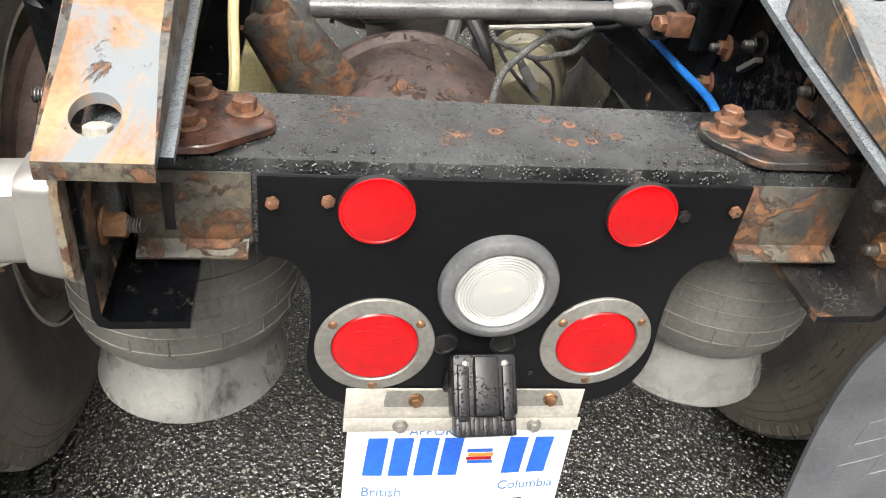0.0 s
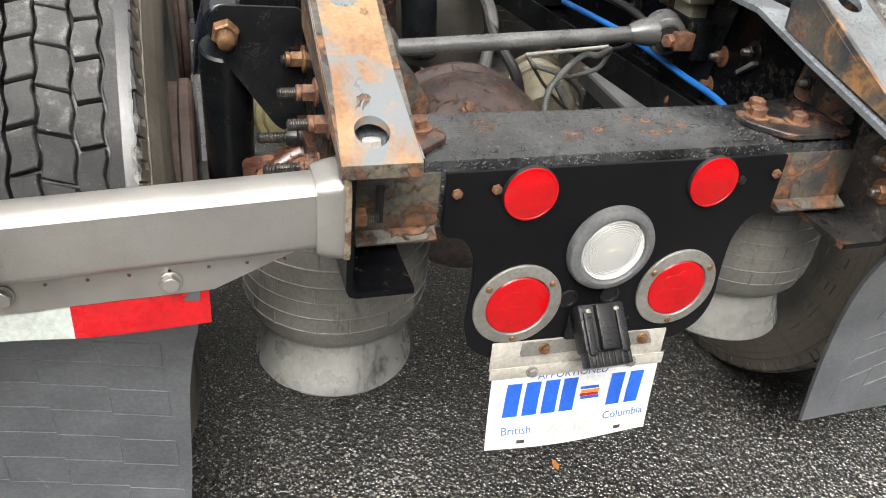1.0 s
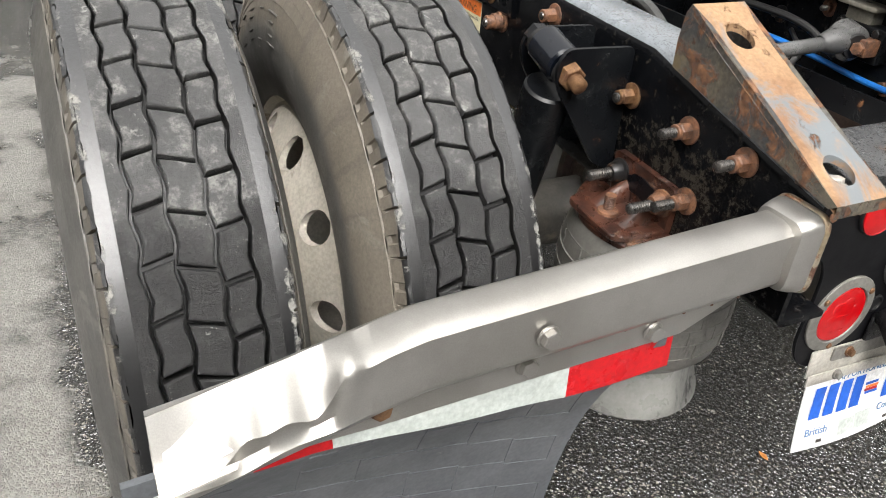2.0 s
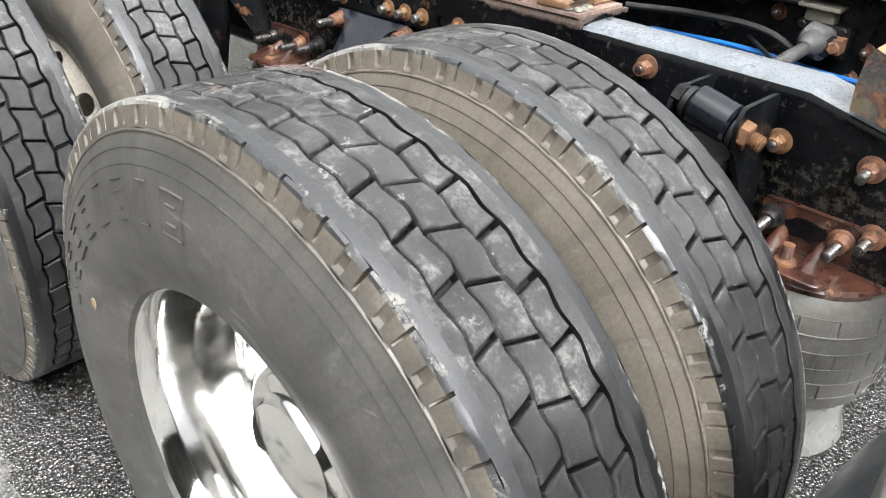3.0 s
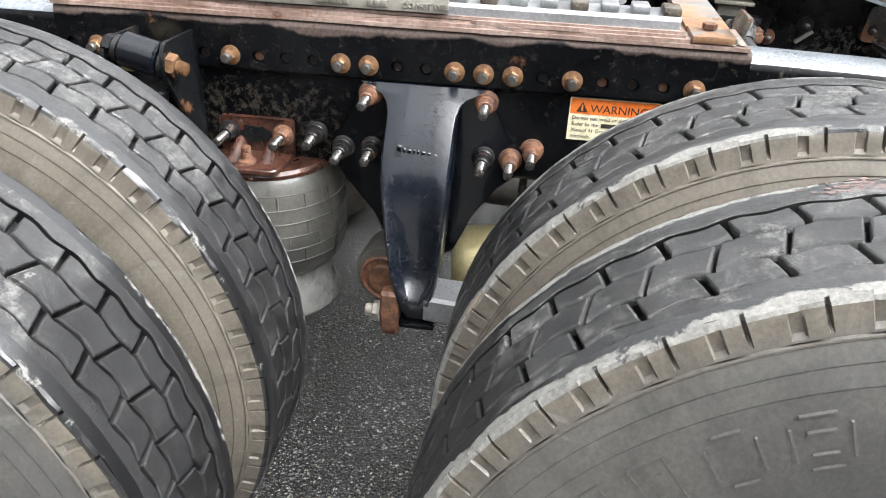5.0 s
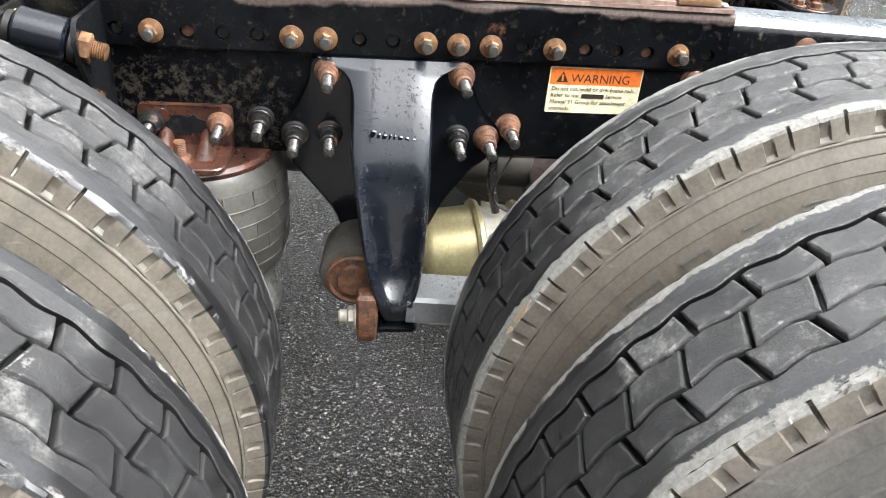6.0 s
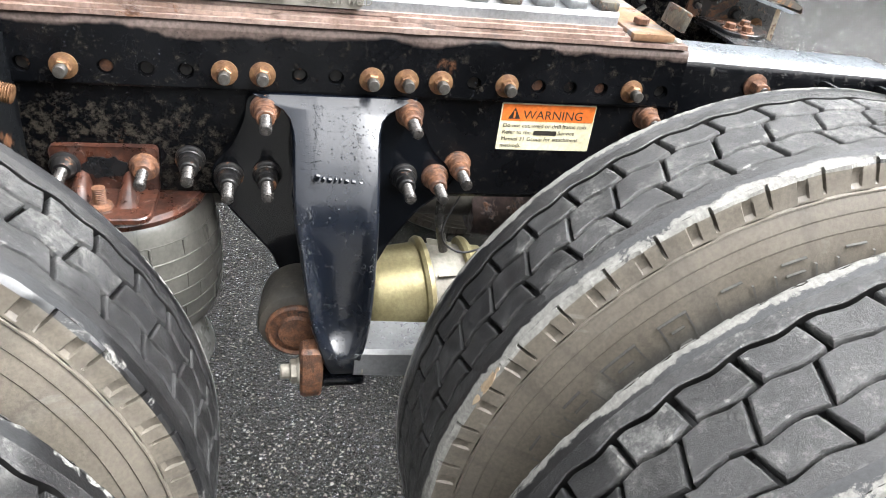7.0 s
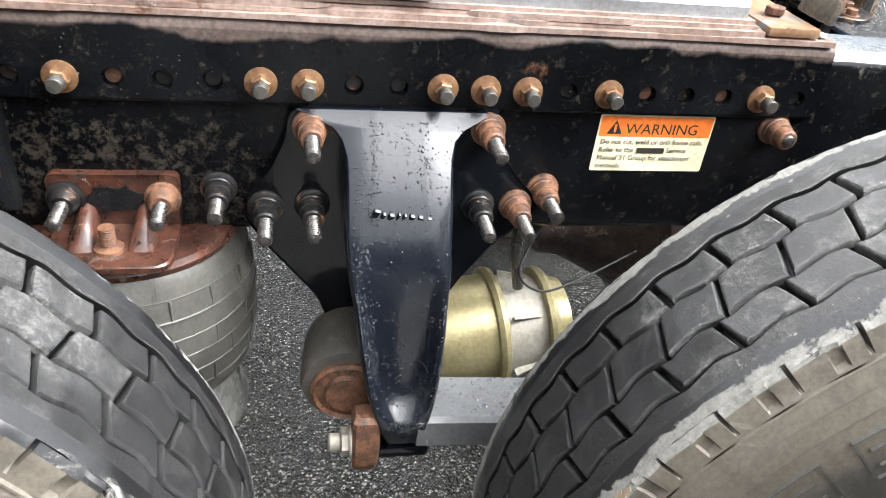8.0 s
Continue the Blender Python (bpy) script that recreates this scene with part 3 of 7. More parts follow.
# unseen dark ring wall, added to keep low sky out of the reflections
SKY_BLOCK = weathered("low_sky_block", (0.022, 0.026, 0.022), (0.045, 0.046, 0.040), 0.4, (0.7, 0.9), fine=6, relief=0.1, spec=0.2)
bm = bmesh.new()
n = 40
rim = [(math.cos(2 * math.pi * i / n), math.sin(2 * math.pi * i / n)) for i in range(n)]
tops = [5.0 + 3.2 * max(0.0, -d) + 0.7 * noise.noise(Vector((3 * c, 3 * d, 0.4))) for c, d in rim]
rings(bm, [[(12.0 * c, 12.0 * d, GROUND - 0.05) for c, d in rim], [(12.0 * c, 12.0 * d, h) for (c, d), h in zip(rim, tops)], [(12.5 * c, 12.5 * d, h) for (c, d), h in zip(rim, tops)], [(12.5 * c, 12.5 * d, GROUND - 0.05) for c, d in rim]], True)
tagged(put_mesh("backdrop", finish("backdrop", bm, SKY_BLOCK), None), "plain dark ring wall out of view, added to block the low sky", "backdrop", kind="structure")

# ---- the truck ----
truck = thing("truck", "weathered black truck chassis with dual wheels on wet asphalt", "truck")

WEB = 0.428            # outer face of the frame rails, from the middle
RAIL_LOW, RAIL_TOP = 0.716, 0.974
REAR = -0.10           # rear end of the rails
AXLES, HUB_Z = (0.5615, 1.8565), 0.4962


def rail_top(y):
    """The rails taper down behind the rear axle."""
    if y > 0.24:
        return RAIL_TOP
    return RAIL_TOP - (0.24 - y) * (RAIL_TOP - 0.893) / (0.24 - REAR)


def make_rail(side, label):
    """A C-section rail, open towards the middle."""
    bm = bmesh.new()
    t, w = 0.009, 0.088
    loops = []
    for y in (REAR, -0.04, 0.02, 0.1, 0.18, 0.225, 0.24, 0.255, 0.6, 1.2, 2.0, 3.0, 4.6):
        zt, zb = rail_top(y), RAIL_LOW - 0.012 * max(0.0, min(1.0, (0.3 - y) / 0.4))
        sect = [(0, zb + 0.014), (0.004, zb + 0.004), (0.014, zb), (w, zb), (w, zb + t), (0.016, zb + t), (t, zb + 0.018),
                (t, zt - 0.018), (0.016, zt - t), (w, zt - t), (w, zt), (0.024, zt), (0.013, zt - 0.003), (0.005, zt - 0.010), (0, zt - 0.024)]
        loops.append([(side * (WEB - d), y, z) for d, z in sect])
    rings(bm, loops, True, True, True)
    bm.normal_update()
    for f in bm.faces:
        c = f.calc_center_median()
        # top flange faces take the colour with the sky sheen painted in
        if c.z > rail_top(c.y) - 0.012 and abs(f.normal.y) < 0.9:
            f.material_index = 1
        elif c.y < 0.05 and abs(f.normal.y) < 0.9 and abs(c.x) < WEB - 0.004 and (side > 0 or c.z > RAIL_LOW + 0.012):
            f.material_index = 2
    return part("frame_rail", bm, [RAIL_PAINT, RAIL_TOP_SHEEN, RUSTY_BLACK], truck, label, 50)


rail_l = make_rail(-1, "black painted steel channel rail with rust patches and water beads")
rail_r = make_rail(1, "black painted steel channel rail with rust patches")

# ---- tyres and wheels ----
# darker rubber for groove floors and the lower walls of the blocks
GROOVE = weathered("dark_groove_rubber", (0.006, 0.006, 0.006), (0.014, 0.014, 0.0135), 30, (0.3, 0.5), relief=0.15, wet=0.2, spec=0.35)
TYRE_R, TREAD_HALF, PITCHES = 0.522, 0.0965, 52
FLOOR = TYRE_R - 0.019
WAVE = 0.0027


def zig(phase):
    """The wave of the tread grooves, between -1 and 1."""
    return math.asin(0.97 * math.sin(2 * math.pi * phase)) / 1.33


def polar(u, r, a):
    return Vector((u, r * math.sin(a), r * math.cos(a)))


SIDE = [(0.104, 0.286), (0.114, 0.290), (0.1165, 0.298), (0.1180, 0.306), (0.1245, 0.318), (0.1310, 0.340), (0.1350, 0.365), (0.1362, 0.392), (0.1340, 0.418), (0.1288, 0.437),
        (0.1240, 0.4510), (0.1247, 0.4525), (0.1235, 0.4555), (0.1172, 0.4690), (0.1180, 0.4705), (0.1168, 0.4735), (0.1098, 0.4860), (0.1112, 0.4875), (0.1106, 0.4892), (0.1080, 0.4905)]


def side_u(r):
    """How far the sidewall stands out at the radius r."""
    for (u0, r0), (u1, r1) in zip(SIDE, SIDE[1:]):
        if r <= r1:
            return u0 + (u1 - u0) * (r - r0) / (r1 - r0)
    return SIDE[-1][0]


def tyre_mesh():
    bm = bmesh.new()
    side = SIDE
    n = 4 * PITCHES // 2
    for s in (-1, 1):
        rings(bm, [[polar(s * u, r, 2 * math.pi * i / n) for i in range(n)] for u, r in side], True)
    # shoulder band with slits and pockets
    stops = [(0.0, 0, 1), (0.08, 0, 1), (0.11, 0, 0), (0.57, 0, 0), (0.585, 1, 0), (0.625, 1, 0), (0.64, 0, 0), (0.89, 0, 0), (0.92, 0, 1)]
    band = [(0.1080, 0.4905, 0, 0), (0.1073, 0.4925, 0, 0), (0.1068, 0.4940, 0, 0.5), (0.1060, 0.4965, 0.4, 1), (0.1050, 0.5000, 1, 1), (0.1040, 0.5040, 1, 1), (0.1028, 0.5090, 1, 0.7),
            (0.1012, 0.5150, 1, 0), (0.0990, 0.5190, 0.6, 0), (TREAD_HALF - 0.001, TYRE_R - 0.0008, 0, 0)]
    rnd = random.Random(7)
    for s in (-1, 1):
        loops = []
        for u, r, slit, pocket in band:
            loop = []
            for k in range(PITCHES):
                for f, a, b in stops:
                    dent = 0.008 * a * slit + 0.0035 * b * pocket
                    worn = rnd.uniform(-0.0014, 0.0014) if r > 0.5135 else 0
                    loop.append(polar(s * (u - dent + worn), r - (0.003 * a if r > 0.507 and slit else 0), 2 * math.pi * (k + f) / PITCHES))
            loops.append(loop)
        rings(bm, loops[:8], True)
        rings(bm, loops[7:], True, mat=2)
    # shoulder ribs with a zigzag inner edge, and the groove floor
    n = PITCHES * 8
    for s in (-1, 1):
        jag = [rnd.uniform(-0.0012, 0.0012) for i in range(n)]
        def loop(u, r, amp, rough=0.0):
            return [polar(s * (u + rough * jag[i]) + amp * zig(i / 8), r - abs(rough * jag[i]) * 0.4, 2 * math.pi * i / n) for i in range(n)]
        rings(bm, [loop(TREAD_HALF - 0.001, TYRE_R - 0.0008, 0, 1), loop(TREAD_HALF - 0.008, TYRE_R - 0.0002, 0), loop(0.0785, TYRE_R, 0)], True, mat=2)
        rings(bm, [loop(0.0785, TYRE_R, 0), loop(0.0622, TYRE_R + 0.0006, WAVE), loop(0.0607, TYRE_R - 0.0008, WAVE)], True, mat=1)
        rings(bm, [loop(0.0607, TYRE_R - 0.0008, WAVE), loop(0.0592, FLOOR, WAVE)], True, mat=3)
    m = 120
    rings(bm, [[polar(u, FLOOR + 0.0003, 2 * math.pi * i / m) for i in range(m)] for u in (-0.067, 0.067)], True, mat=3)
    bmesh.ops.remove_doubles(bm, verts=bm.verts, dist=2e-5)
    return finish("tyre", bm, [SIDEWALL, TREAD, SCUFF, GROOVE], 28)


ROW_OFF = (0.396, 0.186, 0.864)


def block_mesh(row, rnd):
    """One tread block, lying round the angle zero."""
    bm = bmesh.new()
    mid = row * 0.0401
    half, gap, off = (0.0194 if row == 0 else 0.0160), (0.0024 if row == 0 else 0.0033), ROW_OFF[row + 1]
    step = 2 * math.pi / PITCHES
    lean = (0.068, -0.085, 0.045)[row + 1]
    loops = []
    for r, shrink in ((FLOOR, -0.0006), (TYRE_R - 0.0085, -0.0003), (TYRE_R - 0.0024, 0.0), (TYRE_R - 0.0004, 0.0009), (TYRE_R + 0.0006, 0.0026)):
        loop = []
        h = step / 2 - (gap + shrink) / TYRE_R
        w = half - shrink
        for u, f in [(-1, -1), (0, -1.02), (1, -1), (1, -0.6), (1, -0.2), (1, 0.2), (1, 0.6), (1, 1), (0, 1.02), (-1, 1), (-1, 0.6), (-1, 0.2), (-1, -0.2), (-1, -0.6)]:
            a = f * h + lean * u * step
            z = WAVE * zig(off + f / 2 + lean * u)
            crown = -0.0006 * (abs(mid + u * half) / 0.056) ** 2
            loop.append(polar(mid + u * w + z + rnd.uniform(-0.0005, 0.0005), r + crown + rnd.uniform(-0.0003, 0.0003), a))
        loops.append(loop)
    rings(bm, loops[3:], True, mat=2)
    bm.faces.new([v for v in bm.verts][-len(loops[-1]):])
    rings(bm, loops[1:4], True)
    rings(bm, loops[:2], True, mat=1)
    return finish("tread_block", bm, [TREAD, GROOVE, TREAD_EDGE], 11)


def rim_mesh(profile, hole_r, face, materials, holes=10):
    """A wheel: turned barrel, and a disc with hand holes between two radii. h runs outboard."""
    bm = bmesh.new()
    lathe(bm, profile, 64, (0, 0, 0), (-1, 0, 0), False, False)
    r0, r1, h0, h1 = face
    def place(u, v, w):
        t = (v - r0) / (r1 - r0)
        return Vector((-(h0 + (h1 - h0) * t) + w, v * math.sin(u), v * math.cos(u)))
    mid, step = (r0 + r1) / 2, 2 * math.pi / holes
    for i in range(holes):
        a = i * step
        n, rim, hole = 24, [], []
        sub = [holed_pt(j / n, a - step / 2, a + step / 2, r0, r1) for j in range(n)]
        for j, (u, v) in enumerate(sub):
            rim.append((u, v))
            d = math.atan2(v - mid, (u - a) * mid)
            hole.append((a + hole_r * math.cos(d) / mid, mid + hole_r * math.sin(d)))
        rings(bm, [[place(u, v, 0) for u, v in rim], [place(u, v, 0) for u, v in hole], [place(u, v, 0.012) for u, v in hole]], True)
    return finish("wheel_rim", bm, materials, 40)


def holed_pt(t, u0, u1, v0, v1):
    """A point on a rectangle's border, t from 0 to 1."""
    t = (t * 4) % 4
    k, f = int(t), t - int(t)
    return ((u0 + (u1 - u0) * f, v0), (u1, v0 + (v1 - v0) * f), (u1 - (u1 - u0) * f, v1), (u0, v1 - (v1 - v0) * f))[k]


OUTER_RIM = rim_mesh([(0.284, -0.115), (0.292, -0.113), (0.296, -0.118), (0.275, -0.110), (0.262, -0.07), (0.268, -0.02), (0.276, 0.04), (0.281, 0.085), (0.286, 0.098), (0.297, 0.1035), (0.301, 0.106),
                      (0.302, 0.1095), (0.299, 0.112), (0.292, 0.110), (0.283, 0.102), (0.277, 0.088), (0.271, 0.070), (0.269, 0.0), (0.262, -0.050), (0.2585, -0.070), (0.2600, -0.076), (0.2575, -0.090), (0.2590, -0.100), (0.255, -0.118)],
                     0.027, (0.178, 0.255, -0.152, -0.118), [ALLOY])
INNER_RIM = rim_mesh([(0.284, -0.115), (0.297, -0.113), (0.300, -0.109), (0.285, -0.09), (0.262, -0.06), (0.268, 0.03), (0.281, 0.085), (0.297, 0.106), (0.302, 0.111), (0.300, 0.114), (0.290, 0.112), (0.278, 0.098), (0.272, 0.098), (0.268, 0.104)],
                     0.028, (0.196, 0.268, 0.152, 0.104), [WHEEL_BEIGE])


RIM_BACK = rim_mesh([(0.296, -0.1195), (0.288, -0.1215), (0.274, -0.124), (0.256, -0.131)], 0.027, (0.178, 0.256, -0.160, -0.131), [WHEEL_BEIGE])


def hub_mesh(material, chrome):
    bm = bmesh.new()
    if chrome:
        lathe(bm, [(0.180, -0.153), (0.178, -0.146), (0.15, -0.140), (0.142, -0.120), (0.135, -0.01), (0.13, 0.004), (0.118, 0.012), (0.098, 0.016), (0.092, 0.020), (0.086, 0.034), (0.05, 0.042), (0.02, 0.044)], 48, (0, 0, 0), (-1, 0, 0))
    else:
        lathe(bm, [(0.1965, 0.1515), (0.186, 0.160), (0.12, 0.164), (0.11, 0.165), (0.09, 0.166)], 40, (0, 0, 0), (-1, 0, 0))
    return finish("hub_cover", bm, material, 40)


HUB_OUT, HUB_IN = hub_mesh(ALLOY, True), hub_mesh(WHEEL_BEIGE, False)
TYRE = tyre_mesh()
TYRE_INNER = TYRE.copy()
TYRE_INNER.materials[0] = SIDEWALL_BROWN
rnd = random.Random(3)
BLOCKS = [[block_mesh(row, rnd) for k in range(6)] for row in (-1, 0, 1)]


def mark_mesh(kind):
    """A raised plain block, one of a row moulded on the sidewall: a bordered shape with two short bars."""
    bm = bmesh.new()
    r0, r1, line = 0.386, 0.438, 0.0022
    wide = (0.046, 0.043, 0.047, 0.034)[kind]
    def bar(c0, c1, q0, q1, high=0.0028):
        """A low rib between two distances along the ring and two radii."""
        n = 4
        rows = ((0.002, q0), (-high, q0 + 0.0005), (-high, q1 - 0.0005), (0.002, q1))
        rings(bm, [[polar(d - side_u(q), q, (c0 + (c1 - c0) * i / n) / 0.412) for i in range(n + 1)] for d, q in rows], False)
    a = wide / 2
    cut = 0.010 if kind in (1, 2) else 0.0
    bar(-a + cut, a - cut, r1 - line, r1), bar(-a + cut, a - cut, r0, r0 + line)
    bar(-a, -a + line, r0 + cut, r1 - cut), bar(a - line, a, r0 + cut, r1 - cut)
    if kind != 1:
        bar(-a * 0.45, a * 0.45, 0.4215, 0.4215 + line), bar(-a * 0.45, a * 0.45, 0.4005, 0.4005 + line)
    return finish("raised_mark", bm, SIDEWALL, 30)


MARKS = [mark_mesh(k) for k in range(4)]


def make_tyre(x, y, outboard, turn, label, pieces=False, marks=0.0):
    """outboard: -1 when the valve side of the tyre looks to the left of the truck."""
    m = Matrix.Translation((x, y, HUB_Z)) @ Matrix.Rotation(turn, 4, "X")
    if outboard > 0:
        m = m @ Matrix.Rotation(math.pi, 4, "Z")
    ob = put_mesh("tyre", TYRE if abs(x) > 1 else TYRE_INNER, truck, m, label)
    rr = random.Random(int(1000 * (x + 3 * y)))
    rest = bmesh.new()
    for row in (0, 1, 2):
        for k in range(PITCHES):
            a = 2 * math.pi * (k + ROW_OFF[row]) / PITCHES
            turned = Matrix.Rotation(-a, 4, "X")
            height = (m.to_3x3() @ (turned @ Vector((0, 0, 1)))).z
            me = BLOCKS[row][rr.randrange(6)]
            if pieces and height > 0.08:
                put_mesh("tread_block", me, ob, turned)
            else:
                tmp = me.copy()
                tmp.transform(turned)
                rest.from_mesh(tmp)
                bpy.data.meshes.remove(tmp)
    me = bpy.data.meshes.new("tread")
    rest.to_mesh(me)
    rest.free()
    me.materials.append(TREAD)
    me.materials.append(GROOVE)
    me.materials.append(TREAD_EDGE)
    tagged(put_mesh("tread", me, ob), kind="stuff")
    if marks:
        for k in range(8):
            put_mesh("raised_mark", MARKS[(0, 1, 2, 1, 3, 0, 2, 1)[k]], ob, Matrix.Rotation(-(marks + k * 0.164) - turn, 4, "X"))
    return ob




def on_tread(name, x, y0, u, angle, r, bm_fn, material, parent, label=""):
    """Something small stuck on a tyre at an angle from its top."""
    bm = bmesh.new()
    bm_fn(bm)
    bm.transform(Matrix.Translation((x + u, y0, HUB_Z)) @ Matrix.Rotation(-angle, 4, "X") @ Matrix.Translation((0, 0, r)))
    ob = part(name, bm, material, parent, label)
    ob.matrix_parent_inverse = parent.matrix_basis.inverted()
    tagged(ob, label, kind="stuff")
    return ob


def crumbs(rnd, n, wide, long, size):
    """Thin ragged flakes strewn over a patch."""
    def fill(bm):
        for k in range(n):
            cx, cy = rnd.gauss(0, wide / 2.5), rnd.gauss(0, long / 2.5)
            q = size * rnd.uniform(0.4, 1.2)
            lo = [Vector((cx + q * rnd.uniform(0.6, 1.3) * math.cos(a), cy + q * 1.6 * rnd.uniform(0.6, 1.3) * math.sin(a), rnd.uniform(-0.0003, 0.0004))) for a in (0, 0.9, 1.8, 2.7, 3.6, 4.5, 5.4)]
            rings(bm, [lo, [p * 1.0 + Vector((0, 0, 0.0006)) for p in lo]], True, True, True)
    return fill


OUT_X, IN_X = 1.1105, 0.7715
TURN = ((0.0994, 0.029), (0.019, 0.0908))      # outer and inner tyre, rear and front axle
for i, y in enumerate(AXLES):
    for side in (-1, 1):
        near = side < 0
        for x, out in ((OUT_X, True), (IN_X, False)):
            word = "outer" if out else "inner"
            label = f"worn truck tyre with block tread and brown dusty sidewall, {word} of a dual pair"
            tyre = make_tyre(side * x, y, side if out else -1, TURN[i][0 if out else 1], label, near, (0.056 if near else -2.75) + (0.25 * i if out else 0.35 * i))
            m = Matrix.Translation((side * x, y, HUB_Z))
            if side > 0:
                m = m @ Matrix.Rotation(math.pi, 4, "Z")
            m = m @ Matrix.Rotation(0.05 if out else 0.21, 4, "X")
            rim = put_mesh("wheel_rim", OUTER_RIM if out else INNER_RIM, truck, m, "polished aluminium deep-dish wheel" if out else "dusty beige painted steel wheel")
            put_mesh("hub_cover", HUB_OUT if out else HUB_IN, rim)
            if out:
                put_mesh("disc_back", RIM_BACK, rim, None, "dusty beige back of the wheel disc")

            if near and i == 0 and out:
                # reddish chalk smear on the tread, and a pale chip stuck on the sidewall
                rr = random.Random(31)
                chip = bmesh.new()
                slab(chip, [(0.0, -0.011), (0.007, -0.003), (0.005, 0.007), (-0.002, 0.010), (-0.006, 0.001)], ((0, 1, 0), (0, 0, 1)), -0.0015, (-x - 0.1372, 0.865, 0.657))
                part("stuck_chip", chip, LEAF_DRY, tyre, "pale chip stuck on the sidewall").matrix_parent_inverse = tyre.matrix_basis.inverted()
                on_tread("chalk_smear", -x, y, 0.082, 0.185, TYRE_R - 0.0004, crumbs(rr, 60, 0.014, 0.085, 0.0026), CHALK_RED, tyre, "dusty pink chalk smear")
                on_tread("chalk_smear", -x, y, -0.034, 0.118, TYRE_R + 0.0002, crumbs(rr, 26, 0.014, 0.045, 0.0024), CHALK_RED, tyre, "dusty pink chalk smear")
            if near and i == 0 and not out:
                rr = random.Random(32)
                on_tread("leaf_litter", -x, y, -0.0985, 1.127, TYRE_R - 0.002, crumbs(rr, 24, 0.010, 0.022, 0.005), LEAF_DRY, tyre, "dry tan leaf crumbs caught on the shoulder")

# ---- rear crossmember, back plate and lamps ----
bm = bmesh.new()
z0, z1 = 0.733, 0.840
sect = [(0.0, z0 + 0.012), (0.004, z0 + 0.003), (0.012, z0), (0.145, z0), (0.145, z0 + 0.008), (0.014, z0 + 0.008), (0.008, z0 + 0.016), (0.008, z1 - 0.016), (0.016, z1 - 0.008), (0.150, z1 - 0.008),
        (0.150, z1), (0.022, z1), (0.008, z1 - 0.005), (0.0, z1 - 0.020)]
xs = [-0.405, -0.3, -0.15, 0, 0.15, 0.3, 0.395]
rings(bm, [[(x, y + random.uniform(-0.0008, 0.0008), z) for y, z in sect] for x in xs], True, True, True)
z_cross = z1
cross = part("rear_crossmember", bm, [WET_TOP], truck, "wet rusty steel channel across the rail ends", 40)
for s, x0 in ((-1, -0.285), (1, 0.268)):
    bm = bmesh.new()
    x1 = s * 0.40
    box(bm, (min(x0, x1), -0.004, z0 + 0.006), (max(x0, x1), -0.0006, z1 - 0.016), 0.001)
    part("rust_scale", bm, RUSTY, cross, "flaky orange rusted end face")
    bm = bmesh.new()
    lip = [(-0.0006, z0 + 0.014), (-0.006, z0 + 0.009), (-0.020, z0 + 0.004), (-0.024, z0 + 0.001), (-0.022, z0 - 0.003), (-0.004, z0 - 0.002), (0.004, z0 - 0.0006)]
    rings(bm, [[(x, y, z) for y, z in lip] for x in (x0 + s * 0.004, (x0 + x1) / 2, x1)], True, True, True)
    part("bottom_lip", bm, RUSTY, cross)
    if s < 0:
        bm = bmesh.new()
        box(bm, (-0.372, -0.0052, z0 + 0.022), (-0.361, -0.0036, z0 + 0.078), 0.001)
        part("slot", bm, BLACK_RUBBER, cross, "dark slot in the rusted end")
for x, y in ((0.048, 0.112), (0.075, 0.10), (0.065, 0.055), (0.09, 0.06), (0.125, 0.075), (-0.02, 0.075)):
    bm = bmesh.new()
    lathe(bm, [(0.0085, 0), (0.008, 0.0016), (0.0045, 0.0018), (0.004, 0.0004)], 14, (x, y, z1 - 0.0003), (0, 0, 1))
    part("rusted_rivet_hole", bm, BOLT_RUST, cross)


def bolt(parent, at, axis, r=0.012, h=0.011, washer=0.018, material=None, stud=0.0, name="bolt", turn=0.3, stud_mat=None):
    """A hexagon head or nut on a washer, with a stud's end standing out of it if wanted."""
    bm = bmesh.new()
    ax = Vector(axis).normalized()
    if washer:
        lathe(bm, [(washer, 0), (washer, 0.002), (washer - 0.001, 0.003), (r, 0.003)], 20, at, ax)
    hexagon(bm, Vector(at) + ax * 0.0028, ax, r, h, 0, turn)
    ob = part(name, bm, material or BOLT_RUST, parent)
    if stud:
        bm = bmesh.new()
        threaded(bm, Vector(at) + ax * (h + 0.002), ax, r * 0.56, stud)
        part("stud", bm, stud_mat or BOLT_STEEL, parent)
    return ob


bolt(rail_l, (-(WEB - 0.0095), -0.052, 0.792), (1, 0, 0), 0.0135, 0.020, 0.019, ZINC_NUT, 0.016)

